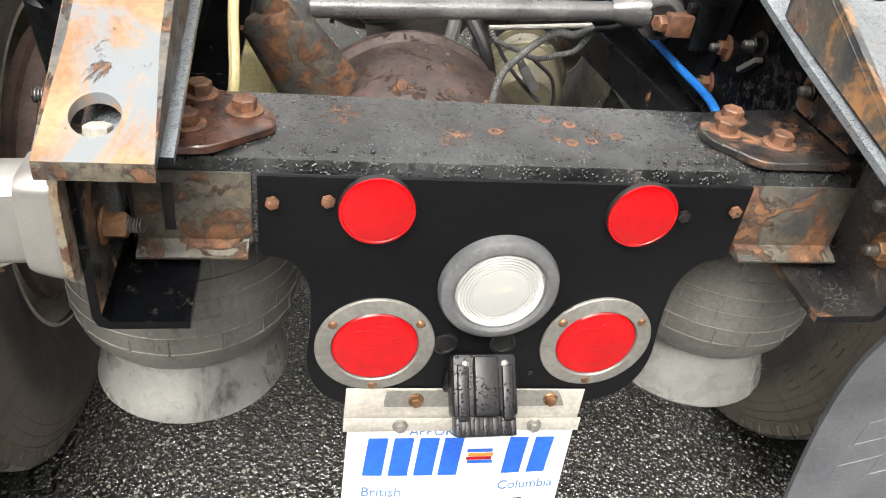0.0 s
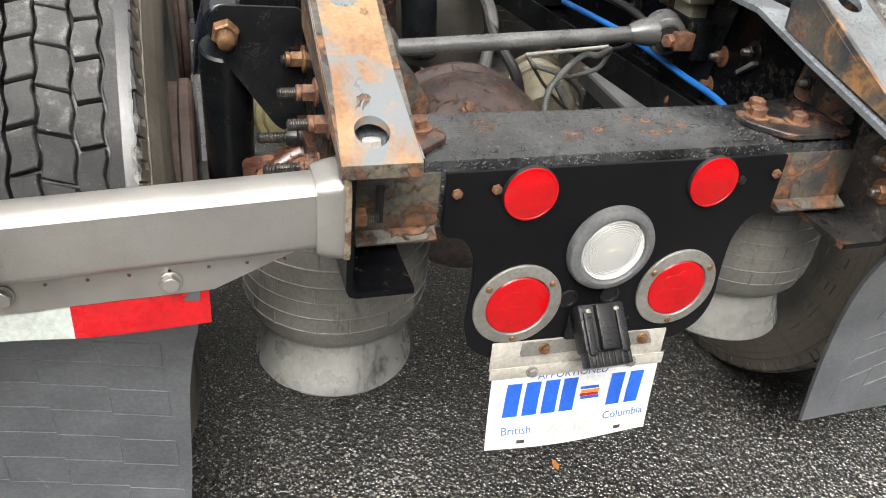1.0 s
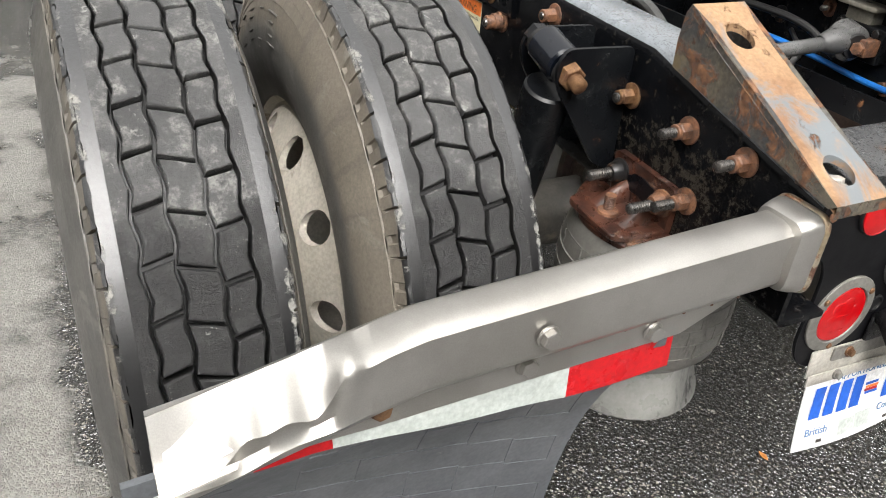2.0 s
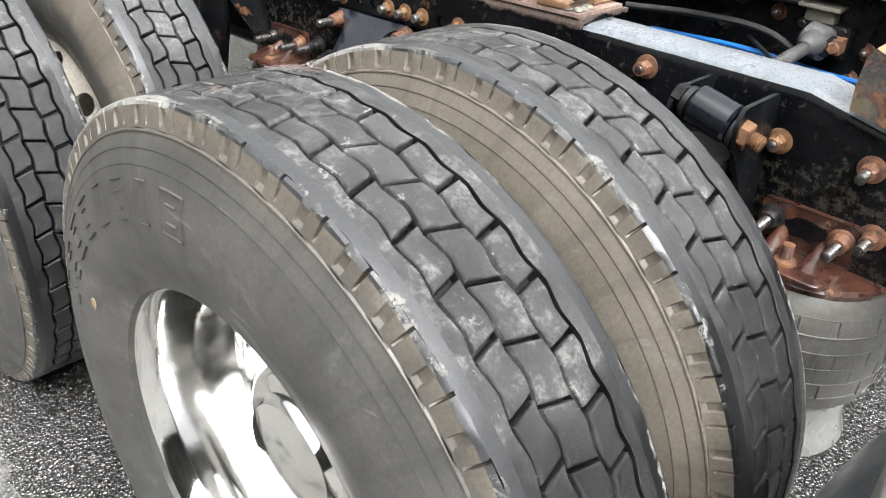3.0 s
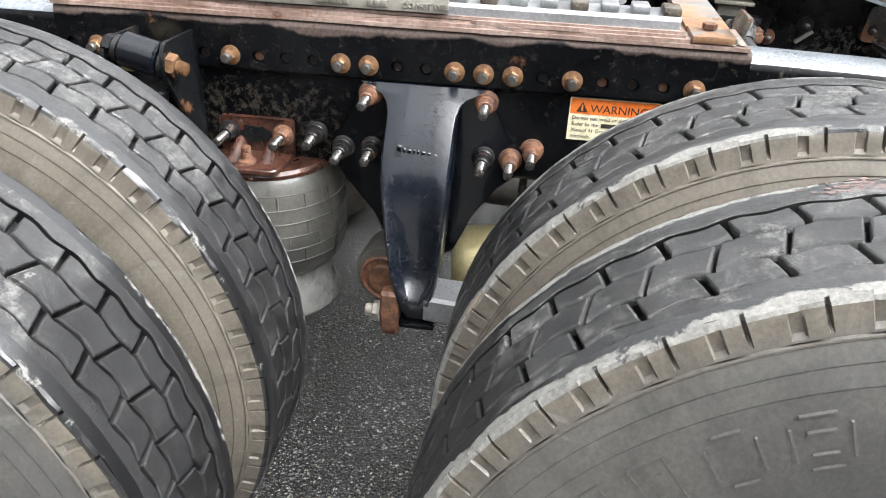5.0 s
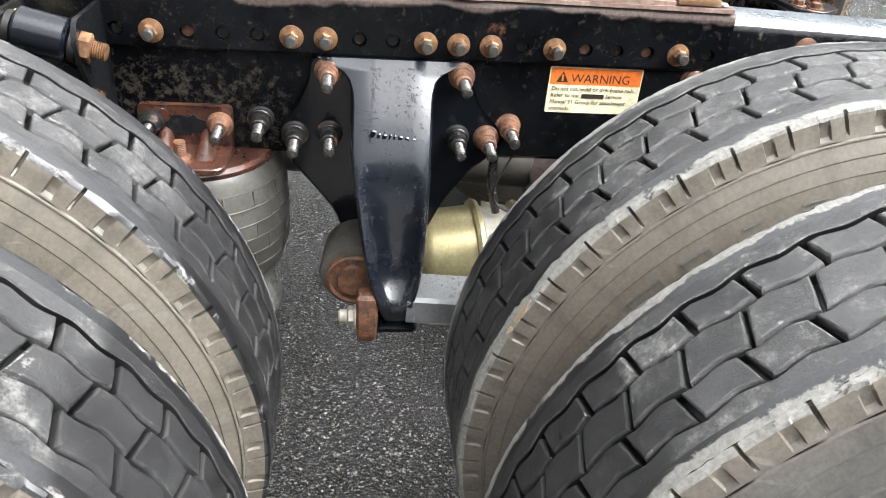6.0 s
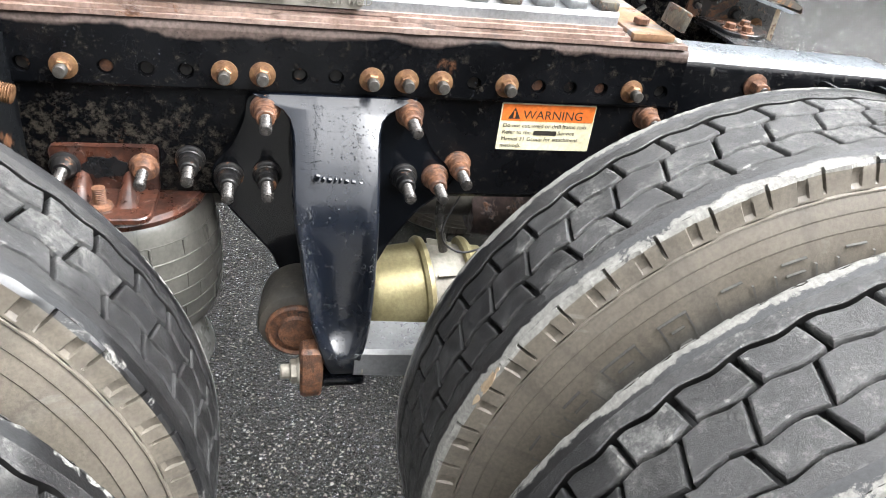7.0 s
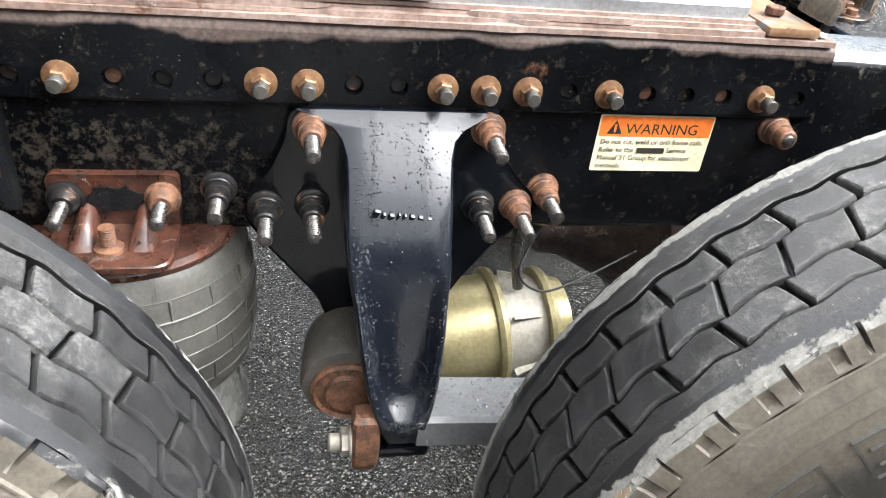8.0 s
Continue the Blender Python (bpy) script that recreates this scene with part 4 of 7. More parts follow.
# gusset plates that tie the crossmember to the rails
for s in (-1, 1):
    bm = bmesh.new()
    out = [(0.392, 0.006), (0.275, 0.004), (0.232, 0.062), (0.236, 0.096), (0.262, 0.134), (0.392, 0.150)] if s > 0 else [(-0.405, -0.004), (-0.325, 0.0), (-0.262, 0.05), (-0.262, 0.075), (-0.285, 0.118), (-0.405, 0.160)]
    slab(bm, rounded(out, 0.014), ((1, 0, 0), (0, 1, 0)), 0.010, (0, 0, z1 + 0.0005), 0.0015)
    g = part("gusset_plate", bm, RUSTY_BLACK if s > 0 else RUST_RED, truck, "rusty steel gusset plate with three bolts")
    spots = ((0.262, 0.078), (0.285, 0.112), (0.318, 0.050)) if s > 0 else ((-0.345, 0.118), (-0.35, 0.045), (-0.295, 0.082))
    for x, y in spots:
        bolt(g, (x, y, z1 + 0.0105), (0, 0, 1), 0.0135, 0.013, 0.020)
    # upright leg against the rail's web
    bm = bmesh.new()
    lo = z1 + 0.004
    leg = rounded([(0.0, lo), (0.0, lo + 0.030), (0.06, lo + 0.075), (0.12, lo + 0.105), (0.165, lo + 0.09), (0.175, lo)], 0.018)
    xx = s * (WEB - 0.0095)
    slab(bm, leg, ((0, 1, 0), (0, 0, 1)), -s * 0.009, (xx, 0, 0), 0.0012)
    part("gusset_leg", bm, RUSTY_BLACK, g)
    for y, z in ((0.03, 0.862), (0.105, 0.905)):
        bolt(g, (xx - s * 0.009, y, z), (-s, 0, 0), 0.011, 0.010, 0.020, BOLT_BLACK)

# back plate
half = [(-0.272, 0.826), (-0.272, 0.728), (-0.240, 0.724), (-0.218, 0.690), (-0.216, 0.640), (-0.222, 0.560), (-0.206, 0.515), (-0.160, 0.489)]
outline = [(x - 0.007, z) for x, z in half] + [(-x - 0.007, z) for x, z in reversed(half)]
rad = [0.002, 0.012, 0.02, 0.02, 0.03, 0.03, 0.03, 0.02]
bm = bmesh.new()
slab(bm, rounded(outline, rad + rad[::-1]), ((1, 0, 0), (0, 0, 1)), 0.006, (0, -0.005, 0), 0.001)
plate = part("back_plate", bm, SATIN_BLACK, truck, "black painted steel light panel with rounded lower lobes")
PY = -0.0115
for x, z, m in ((-0.264, 0.797, BOLT_RUST), (-0.208, 0.800, BOLT_RUST), (0.188, 0.790, BOLT_BLACK), (0.249, 0.797, BOLT_RUST)):
    bolt(plate, (x, PY + 0.0005, z), (0, -1, 0), 0.0075, 0.005, 0.0, m)
for x, z in ((0.055, 0.545), (0.062, 0.660), (-0.062, 0.52)):
    bm = bmesh.new()
    lathe(bm, [(0.0035, 0), (0.0032, 0.0015), (0.002, 0.0015), (0.0018, 0.0002)], 12, (x, PY, z), (0, -1, 0))
    part("small_hole_rim", bm, BLACK_RUBBER, plate)
for x in (-0.062, 0.010):
    bm = bmesh.new()
    lathe(bm, [(0.0165, 0), (0.0165, 0.002), (0.0145, 0.003), (0.0125, 0.003), (0.011, -0.004), (0.004, -0.004)], 28, (x, PY, 0.598), (0, -1, 0))
    part("rubber_plug", bm, BLACK_RUBBER, plate, "black rubber hole plug")

for x in (-0.157, 0.138):
    bm = bmesh.new()
    lathe(bm, [(0.0415, 0), (0.0415, 0.004), (0.0405, 0.0065)], 48, (x, PY, 0.790), (0, -1, 0), cap1=False)
    ref = part("reflector", bm, BLACK_RUBBER, truck, "round red plastic reflector")
    bm = bmesh.new()
    lathe(bm, [(0.0405, 0.006), (0.0400, 0.0082), (0.037, 0.0092), (0.0365, 0.0086), (0.025, 0.0105), (0.012, 0.0115)], 48, (x, PY, 0.790), (0, -1, 0), cap0=False)
    part("lens", bm, RED_REFLECTOR, ref)

# clear reversing lamp in a rubber grommet
bm = bmesh.new()
C = (-0.010, PY, 0.688)
lathe(bm, [(0.071, 0), (0.0715, 0.006), (0.069, 0.013), (0.063, 0.017), (0.057, 0.017), (0.0535, 0.0145), (0.0525, 0.010), (0.0525, -0.012)], 64, C, (0, -1, 0), cap1=False)
lamp = part("reversing_lamp", bm, GROMMET, truck, "round clear reversing lamp in a grey rubber grommet")
bm = bmesh.new()
lathe(bm, [(0.052, 0.006), (0.048, -0.002), (0.036, -0.010), (0.030, -0.011), (0.028, -0.016), (0.014, -0.018)], 48, C, (0, -1, 0), cap0=False)
part("bowl", bm, BULB_BOWL, lamp)
bm = bmesh.new()
prof = [(0.0523, 0.004), (0.0523, 0.012)]
for i in range(7):
    r = 0.050 - 0.0034 * i
    prof += [(r, 0.0150 + 0.0004 * i), (r - 0.0022, 0.0143 + 0.0005 * i)]
prof += [(0.024, 0.0178), (0.010, 0.0186)]
lathe(bm, prof, 64, C, (0, -1, 0), cap0=False)
part("lens", bm, CLEAR, lamp).visible_shadow = False
bm = bmesh.new()
rod(bm, (C[0] - 0.010, PY + 0.006, C[2] - 0.004), (C[0] + 0.016, PY + 0.006, C[2] + 0.001), 0.0065, n=14, bev=0.002)
part("bulb", bm, CREAM_WIRE, lamp)

# red tail lamps in steel flanges
for x in (-0.147, 0.130):
    C = (x, PY, 0.598)
    bm = bmesh.new()
    lathe(bm, [(0.0715, 0), (0.0718, 0.003), (0.0705, 0.0042), (0.0535, 0.0062), (0.0520, 0.0045), (0.0515, 0.0)], 72, C, (0, -1, 0), cap1=False)
    lamp = part("tail_lamp", bm, LAMP_RING, truck, "round red tail lamp in a dull steel flange ring")
    bm = bmesh.new()
    lathe(bm, [(0.0515, 0.0), (0.0512, 0.0035), (0.049, 0.0055), (0.035, 0.0066), (0.012, 0.0072)], 64, C, (0, -1, 0), cap0=False)
    lens = part("lens", bm, RED_LENS, lamp)
    for a in (145, 35, 270):
        p = (x + 0.0622 * math.cos(radians(a)), PY - 0.0048, 0.598 + 0.0622 * math.sin(radians(a)))
        bm = bmesh.new()
        lathe(bm, [(0.0058, 0), (0.0056, 0.0014), (0.004, 0.0030), (0.0018, 0.0034)], 16, p, (0, -1, 0))
        part("screw", bm, ZINC_NUT, lamp)
    for dz in (0.026, 0.0, -0.030):
        bm = bmesh.new()
        box(bm, (x - 0.014, PY - 0.0076, 0.598 + dz - 0.0015), (x + 0.014, PY - 0.0064, 0.598 + dz + 0.0015), 0.0004)
        part("moulded_bar", bm, RED_LENS, lamp)
    for k in range(6):
        bm = bmesh.new()
        a = math.pi / 3 * k + 0.3
        lathe(bm, [(0.010, 0.0), (0.0095, 0.0008), (0.004, 0.0012)], 20, (x + 0.026 * math.cos(a), PY - 0.0062, 0.598 + 0.026 * math.sin(a)), (0, -1, 0))
        part("optic", bm, RED_LENS, lamp)

# number plate lamp
bm = bmesh.new()
box(bm, (-0.058, PY - 0.010, 0.520), (0.022, PY, 0.578), 0.006)
plamp = part("plate_lamp", bm, PLASTIC_BLACK, truck, "wet black plastic number plate lamp housing")
tilt = Matrix.Translation((-0.018, PY - 0.004, 0.578)) @ Matrix.Rotation(radians(-46), 4, "X") @ Matrix.Diagonal((0.92, 0.62, 0.80, 1))
bm = bmesh.new()
box(bm, (-0.043, -0.050, -0.090), (0.043, 0.006, 0.004), 0.007, tilt)
part("housing", bm, PLASTIC_BLACK, plamp)
for x0, x1, y0, za, zb in ((-0.016, 0.016, -0.066, -0.088, 0.0), (-0.037, -0.022, -0.056, -0.095, -0.012), (0.022, 0.037, -0.056, -0.095, -0.012)):
    bm = bmesh.new()
    box(bm, (x0, y0, za), (x1, -0.045, zb), 0.004, tilt)
    part("rib", bm, PLASTIC_BLACK, plamp)
bm = bmesh.new()
box(bm, (-0.039, -0.046, -0.118), (0.039, 0.0, -0.084), 0.004, tilt)
part("visor", bm, PLASTIC_BLACK, plamp)
for i in range(7):
    bm = bmesh.new()
    x = -0.036 + 0.012 * i
    box(bm, (x - 0.0035, -0.049, -0.117), (x + 0.0035, -0.044, -0.090), 0.0012, tilt)
    part("grip_rib", bm, PLASTIC_BLACK, plamp)
for x in (-0.026, 0.026):
    bm = bmesh.new()
    p = tilt @ Vector((x, -0.050, -0.012))
    lathe(bm, [(0.005, 0), (0.0047, 0.002), (0.002, 0.0035)], 14, p, tilt.to_3x3() @ Vector((0, -1, 0)))
    part("screw", bm, LAMP_RING, plamp)

# plate holder and number plate, leaning back at the top
lean = Matrix.Translation((-0.021, -0.016, 0.500)) @ Matrix.Rotation(radians(2.2), 4, "Y") @ Matrix.Rotation(radians(-6), 4, "X")
bm = bmesh.new()
box(bm, (-0.158, -0.002, -0.030), (0.155, 0.0005, 0.022), 0.0008, lean)
holder = part("plate_bracket", bm, BRACKET_ALU, truck, "dull bent aluminium number plate bracket")
bm = bmesh.new()
slab(bm, rounded([(-0.110, -0.004), (0.130, -0.002), (0.118, 0.022), (-0.108, 0.020)], 0.004), ((1, 0, 0), (0, 0, 1)), 0.003, (0, -0.0025, 0))
bm.transform(lean)
part("backing_strip", bm, LAMP_RING, holder)
bm = bmesh.new()
box(bm, (-0.158, -0.007, -0.044), (0.158, -0.0045, -0.023), 0.0008, lean)
part("clamp_strip", bm, BRACKET_ALU, holder)
for x, z, y in ((-0.070, 0.008, -0.0055), (0.108, 0.010, -0.0055), (-0.086, -0.033, -0.007), (0.094, -0.033, -0.007)):
    bolt(holder, lean @ Vector((x, y, z)), lean.to_3x3() @ Vector((0, -1, 0)), 0.0075, 0.006, 0.010, LAMP_RING if y < -0.006 else ZINC_NUT)


def bent(u, v, w):
    """A point on the slightly bowed plate: u across, v down from its top edge, w towards the rear."""
    return lean @ Vector((u, -0.004 - w - 0.007 * math.sin(1.9 * (u + 0.15) * 7) * (v / 0.152) ** 2 - 0.010 * (v / 0.152) ** 2, -0.025 - v))


bm = bmesh.new()
nx, nz = 24, 10
loops = []
for w in (0.0, 0.0012):
    loops.append([[bm.verts.new(bent(-0.152 + 0.304 * i / nx, 0.152 * j / nz, w)) for i in range(nx + 1)] for j in range(nz + 1)])
for a in loops:
    for j in range(nz):
        for i in range(nx):
            bm.faces.new((a[j][i], a[j][i + 1], a[j + 1][i + 1], a[j + 1][i]))
a, b = loops
rim0 = a[0] + [r[-1] for r in a[1:]] + a[-1][-2::-1] + [r[0] for r in a[-2:0:-1]]
rim1 = b[0] + [r[-1] for r in b[1:]] + b[-1][-2::-1] + [r[0] for r in b[-2:0:-1]]
for i in range(len(rim0)):
    j = (i + 1) % len(rim0)
    bm.faces.new((rim0[i], rim0[j], rim1[j], rim1[i]))
numplate = part("number_plate", bm, PLATE_WHITE, truck, "white number plate with blue marks, slightly bent")


def on_plate(name, u0, v0, u1, v1, material, w=0.0018, slant=0.0):
    """A flat mark laid on the plate."""
    bm = bmesh.new()
    n = max(2, round((u1 - u0) / 0.008))
    m = max(2, round((v1 - v0) / 0.01))
    g = [[bm.verts.new(bent(u0 + (u1 - u0) * i / n + slant * (1 - j / m), v0 + (v1 - v0) * j / m, w)) for i in range(n + 1)] for j in range(m + 1)]
    for j in range(m):
        for i in range(n):
            bm.faces.new((g[j][i], g[j][i + 1], g[j + 1][i + 1], g[j + 1][i]))
    return part(name, bm, material, numplate)


for u in (-0.128, -0.094, -0.060, -0.027, 0.062, 0.098):
    on_plate("raised_bar", u, 0.030, u + 0.026, 0.092, PLATE_BLUE, 0.0026, 0.004)
for k, (m, v) in enumerate(((PLATE_BLUE, 0.050), (STICKER_ORANGE, 0.057), (TAPE_RED, 0.063), (PLATE_BLUE, 0.069))):
    on_plate("flag_stripe", 0.010 + 0.002 * (k % 2), v, 0.045 + 0.002 * (k % 2), v + 0.0055, m)
on_plate("sticker", -0.045, 0.112, -0.004, 0.142, TAPE_WHITE)
on_plate("sticker", -0.002, 0.108, 0.040, 0.140, TAPE_WHITE)
for u in (-0.098, 0.086):
    on_plate("slot", u, 0.137, u + 0.014, 0.1435, INK)


def words(body, size, material, parent, m, name="lettering", extrude=0.0003):
    """Flat letters as a mesh."""
    cu = bpy.data.curves.new(name, "FONT")
    cu.body, cu.size, cu.extrude = body, size, extrude
    cu.resolution_u = 3
    tmp = bpy.data.objects.new(name, cu)
    scene.collection.objects.link(tmp)
    me = bpy.data.meshes.new_from_object(tmp.evaluated_get(bpy.context.evaluated_depsgraph_get()))
    bpy.data.objects.remove(tmp)
    me.name = name
    me.materials.clear()
    me.materials.append(material)
    me.transform(m)
    return put_mesh(name, me, parent)


def plate_words(body, size, u, v):
    m = lean @ Matrix.Translation((u, 0, 0)) @ pose(0, 0, 0, 90)
    ob = words(body, size, PALE_BLUE, numplate, Matrix())
    for p in ob.data.vertices:
        p.co = bent(u + p.co.x, v - p.co.y, 0.0018 + p.co.z)
    settle(ob.data)
    return ob


plate_words("British", 0.021, -0.128, 0.126)
plate_words("Columbia", 0.021, 0.060, 0.120)
plate_words("APPORTIONED", 0.019, -0.072, 0.026)

# ---- ramp brackets on the tapered rail ends ----
def make_ramp(side, material, label):
    """A sloping channel with two holes, for guiding a trailer's king pin."""
    bm = bmesh.new()
    xa, xb = 0.350, 0.442
    y0, y1, za = -0.128, 0.168, 0.902
    slope = (1.049 - za) / (y1 - y0)
    t = 0.010
    def top(u, v, w):
        """u across, v along, w down into the plate."""
        return Vector((side * u, v, za + slope * (v - y0) - w))
    mid = (xa + xb) / 2 + 0.004
    cells = ((y0, 0.0, -0.086), (0.0, 0.06, None), (0.06, y1, 0.113))
    for v0, v1, hole in cells:
        if hole is None:
            rings(bm, [[top(xa, v0, 0), top(xb, v0, 0)], [top(xa, v1, 0), top(xb, v1, 0)]], False)
            rings(bm, [[top(xa, v0, t), top(xb, v0, t)], [top(xa, v1, t), top(xb, v1, t)]], False)
        else:
            holed_cell(bm, top, xa, xb, v0, v1, mid, hole, 0.0205, t)
            holed_cell(bm, lambda u, v, w: top(u, v, t), xa, xb, v0, v1, mid, hole, 0.0205, 0)
    # rear lip and front edge
    rings(bm, [[top(xa, y0, 0), top(xb, y0, 0)], [top(xa, y0 - 0.001, 0.009), top(xb, y0 - 0.001, 0.009)], [top(xa, y0, 0.017), top(xb, y0, 0.017)]], False, mat=1)
    rings(bm, [[top(xa, y1, 0), top(xb, y1, 0)], [top(xa, y1, t), top(xb, y1, t)]], False)
    # sides, cut off square at the front
    cheeks = []
    for x, inn in ((xa, 0.008), (xb, -0.008)):
        prof = [(y0, top(0, y0, 0).z), (y1, top(0, y1, 0).z)] + [(y1 + 0.008, top(0, y1, 0.014).z), (y1 + 0.012, top(0, y1, 0.05).z), (y1 + 0.010, rail_top(y1) + 0.004)] + [(y0 + 0.01, rail_top(y0 + 0.03) + 0.001)]
        a = [Vector((side * x, y, z)) for y, z in prof]
        b = [Vector((side * (x + inn), y, z - 0.0005)) for y, z in prof]
        side_bm = bmesh.new()
        rings(side_bm, [a, b], True, True, True)
        cheeks.append(side_bm)
    ob = part("ramp_bracket", bm, material, truck, label, 25)
    for side_bm in cheeks:
        part("side_plate", side_bm, RUSTY if side < 0 else RUST_FLANK, ob, "brown rusted side plate" if side < 0 else "black side plate flaking to orange rust")
    c = top(mid, -0.086, 0.020)
    bm = bmesh.new()
    box(bm, (c.x - 0.030, c.y - 0.03, rail_top(-0.09) + 0.0002), (c.x + 0.030, c.y + 0.03, rail_top(-0.09) + 0.004), 0.001)
    part("packing_plate", bm, RUSTY, ob)
    bolt(ob, (c.x, c.y, rail_top(-0.09) + 0.005), (0, 0.2, 1), 0.012, 0.010, 0.018, BRACKET_ALU)
    return ob


make_ramp(-1, [RUST_TAN, RUSTY], "orange rusted steel ramp bracket with two holes and blue-grey paint left")
make_ramp(1, [RAMP_GREY, RUSTY], "grey painted ramp bracket with rust along its edges")

# studs and nuts on the rear of the left rail
def long_stud(parent, y, z, length, material, side=-1, nut_r=0.0125, name="stud_nut"):
    x = side * (WEB + 0.0006)
    bm = bmesh.new()
    lathe(bm, [(0.020, 0), (0.020, 0.003), (0.018, 0.004)], 20, (x, y, z), (side, 0, 0))
    hexagon(bm, (x + side * 0.004, y, z), (side, 0, 0), nut_r, 0.017, 0, 0.4)
    rod(bm, (x + side * 0.021, y, z), (x + side * 0.028, y, z), nut_r * 0.9, n=14, bev=0.001)
    part(name, bm, material, parent)
    bm = bmesh.new()
    threaded(bm, (x + side * 0.027, y, z), (side, 0, 0), nut_r * 0.62, length - 0.027)
    part("stud", bm, STUD_DARK, parent)


for y, z, l, m in ((0.02, 0.888, 0.052, BOLT_RUST), (0.129, 0.886, 0.052, BOLT_RUST), (0.262, 0.884, 0.034, ZINC_NUT), (0.10, 0.790, 0.060, BOLT_RUST), (0.50, 0.935, 0.030, BOLT_RUST)):
    long_stud(rail_l, y, z, l, m)
for y, z, m in ((0.399, 0.832, BOLT_RUST), (0.311, 0.872, BOLT_BLACK), (0.42, 0.764, BOLT_RUST), (0.149, 0.876, BOLT_BLACK), (0.55, 0.93, BOLT_BLACK), (0.62, 0.88, BOLT_RUST), (0.72, 0.90, BOLT_BLACK), (0.75, 0.83, BOLT_BLACK),
                (-0.065, 0.781, ZINC_NUT), (-0.05, 0.83, ZINC_NUT), (0.90, 0.88, BOLT_RUST), (1.05, 0.88, BOLT_BLACK)):
    xx = WEB - 0.0095 if y > -0.03 and y != 0.149 else WEB - 0.010
    bolt(rail_r, (xx, y, z), (-1, 0, 0), 0.0125, 0.012, 0.021, m, 0.014)

# ---- stainless mud flap bar ----
def make_bar(side, label):
    """A dented square tube on a collar, with a lower lip."""
    bm = bmesh.new()
    x0, x1 = 0.448, 1.186
    n = 130
    loops = []
    for i in range(n + 1):
        f = i / n
        x = x0 + (x1 - x0) * f
        sag = -0.030 * f
        bend = max(0.0, f - 0.66) / 0.34 if side < 0 else 0.0
        dent = math.exp(-((x - 0.985) / 0.035) ** 2) * 0.013 + math.exp(-((x - 1.07) / 0.022) ** 2) * 0.007
        wave = 0.004 * math.sin(x * 60) * max(0.0, (f - 0.6)) * 2
        yb, yf, zt, zb = -0.052 - 0.016 * f - 0.030 * bend, -0.108 - 0.012 * f - 0.030 * bend, 0.868 + sag - 0.016 * bend, 0.784 + sag * 0.8 - 0.014 * bend
        ease = max(0.0, min(1.0, (x - 0.975) / 0.20))
        crease = 0.046 * ease * ease * (3 - 2 * ease) + 0.020 * math.exp(-((x - 1.050) / 0.020) ** 2) - 0.012 * math.exp(-((x - 1.018) / 0.013) ** 2) - 0.014 * math.exp(-((x - 1.1135) / 0.014) ** 2)
        if side > 0:
            dent = wave = crease = 0
        crush = 0.005 * max(0.0, f - 0.62) / 0.38 if side < 0 else 0
        sect = [(yb, zb + 0.006), (yb, zt - 0.010), (yb - 0.004, zt - 0.003), (yb - 0.010, zt), (yf + 0.022, zt - dent * 0.3 - crush - crease * 0.55), (yf + 0.010, zt - 0.004 - crush - crease * 0.85), (yf + 0.002, zt - 0.011 - crease * 0.95 + wave),
                (yf + 0.001 + crease * 0.30 + wave, zt - 0.022 - crease * 0.80), (yf + 0.003 + crush + crease * 0.12, zt - 0.052 - crease * 0.25 + wave), (yf + wave, zb + 0.012), (yf + 0.004, zb + 0.003), (yf + 0.010, zb), (yb - 0.006, zb)]
        loops.append([(side * x, y, z) for y, z in sect])
    rings(bm, loops, True, True, False)
    inner = [[Vector(p) + Vector((0, 0.0025 if p[1] < -0.09 else -0.0025, 0.0025 if p[2] < 0.82 else -0.0025)) for p in lp] for lp in (loops[-1], loops[-20])]
    rings(bm, [loops[-1], inner[0], inner[1]], True)
    bar = part("flap_bar", bm, STAINLESS, truck, label, 40)
    # lip below the tube that holds the flap
    bm = bmesh.new()
    loops = []
    for i in range(41):
        f = i / 40
        x = 0.475 + (1.186 - 0.475) * f
        drop = 0.049 * min(1.0, f / 0.16 + 0.05)
        sag = -0.024 * f
        w = 0.003 * math.sin(x * 38) * max(0, f - 0.5) if side < 0 else 0
        zt, zb = 0.786 + sag, 0.782 + sag - drop
        loops.append([(side * x, y + w, z) for y, z in ((-0.0865, zt), (-0.0865, zb), (-0.0835, zb - 0.002), (-0.0805, zb), (-0.0805, zt))])
    rings(bm, loops, True, True, True)
    part("lip", bm, STAINLESS, bar)
    # collar against the rail
    bm = bmesh.new()
    oc = rounded([(-0.122, 0.772), (-0.042, 0.772), (-0.042, 0.880), (-0.122, 0.880)], 0.022, 8)
    def collar_ring(x, k):
        return [(side * x, (y + 0.082) * k - 0.082, (z - 0.826) * k + 0.826) for y, z in oc]
    rings(bm, [collar_ring(x, k) for x, k in ((0.4345, 0.985), (0.4365, 1.0), (0.440, 1.0), (0.450, 0.965), (0.462, 0.90), (0.466, 0.86))], True, True, True)
    part("collar", bm, STAINLESS, bar, "stainless collar round the tube", 50)
    bm = bmesh.new()
    rings(bm, [collar_ring(x, k) for x, k in ((0.4284, 1.04), (0.431, 1.045), (0.434, 1.03), (0.4355, 1.0))], True, True, True)
    part("weld_bead", bm, weld, bar, "rusty weld bead against the rail")
    for x, z in ((0.629, 0.7465), (0.802, 0.806), (0.802, 0.7465), (0.972, 0.742), (1.13, 0.736)):
        y = -0.1145 if z > 0.80 else -0.0868
        bolt(bar, (side * x, y, z), (0, -1, 0), 0.011, 0.008, 0.0135, ZINC_NUT if abs(x - 0.974) < 0.01 else STAINLESS)
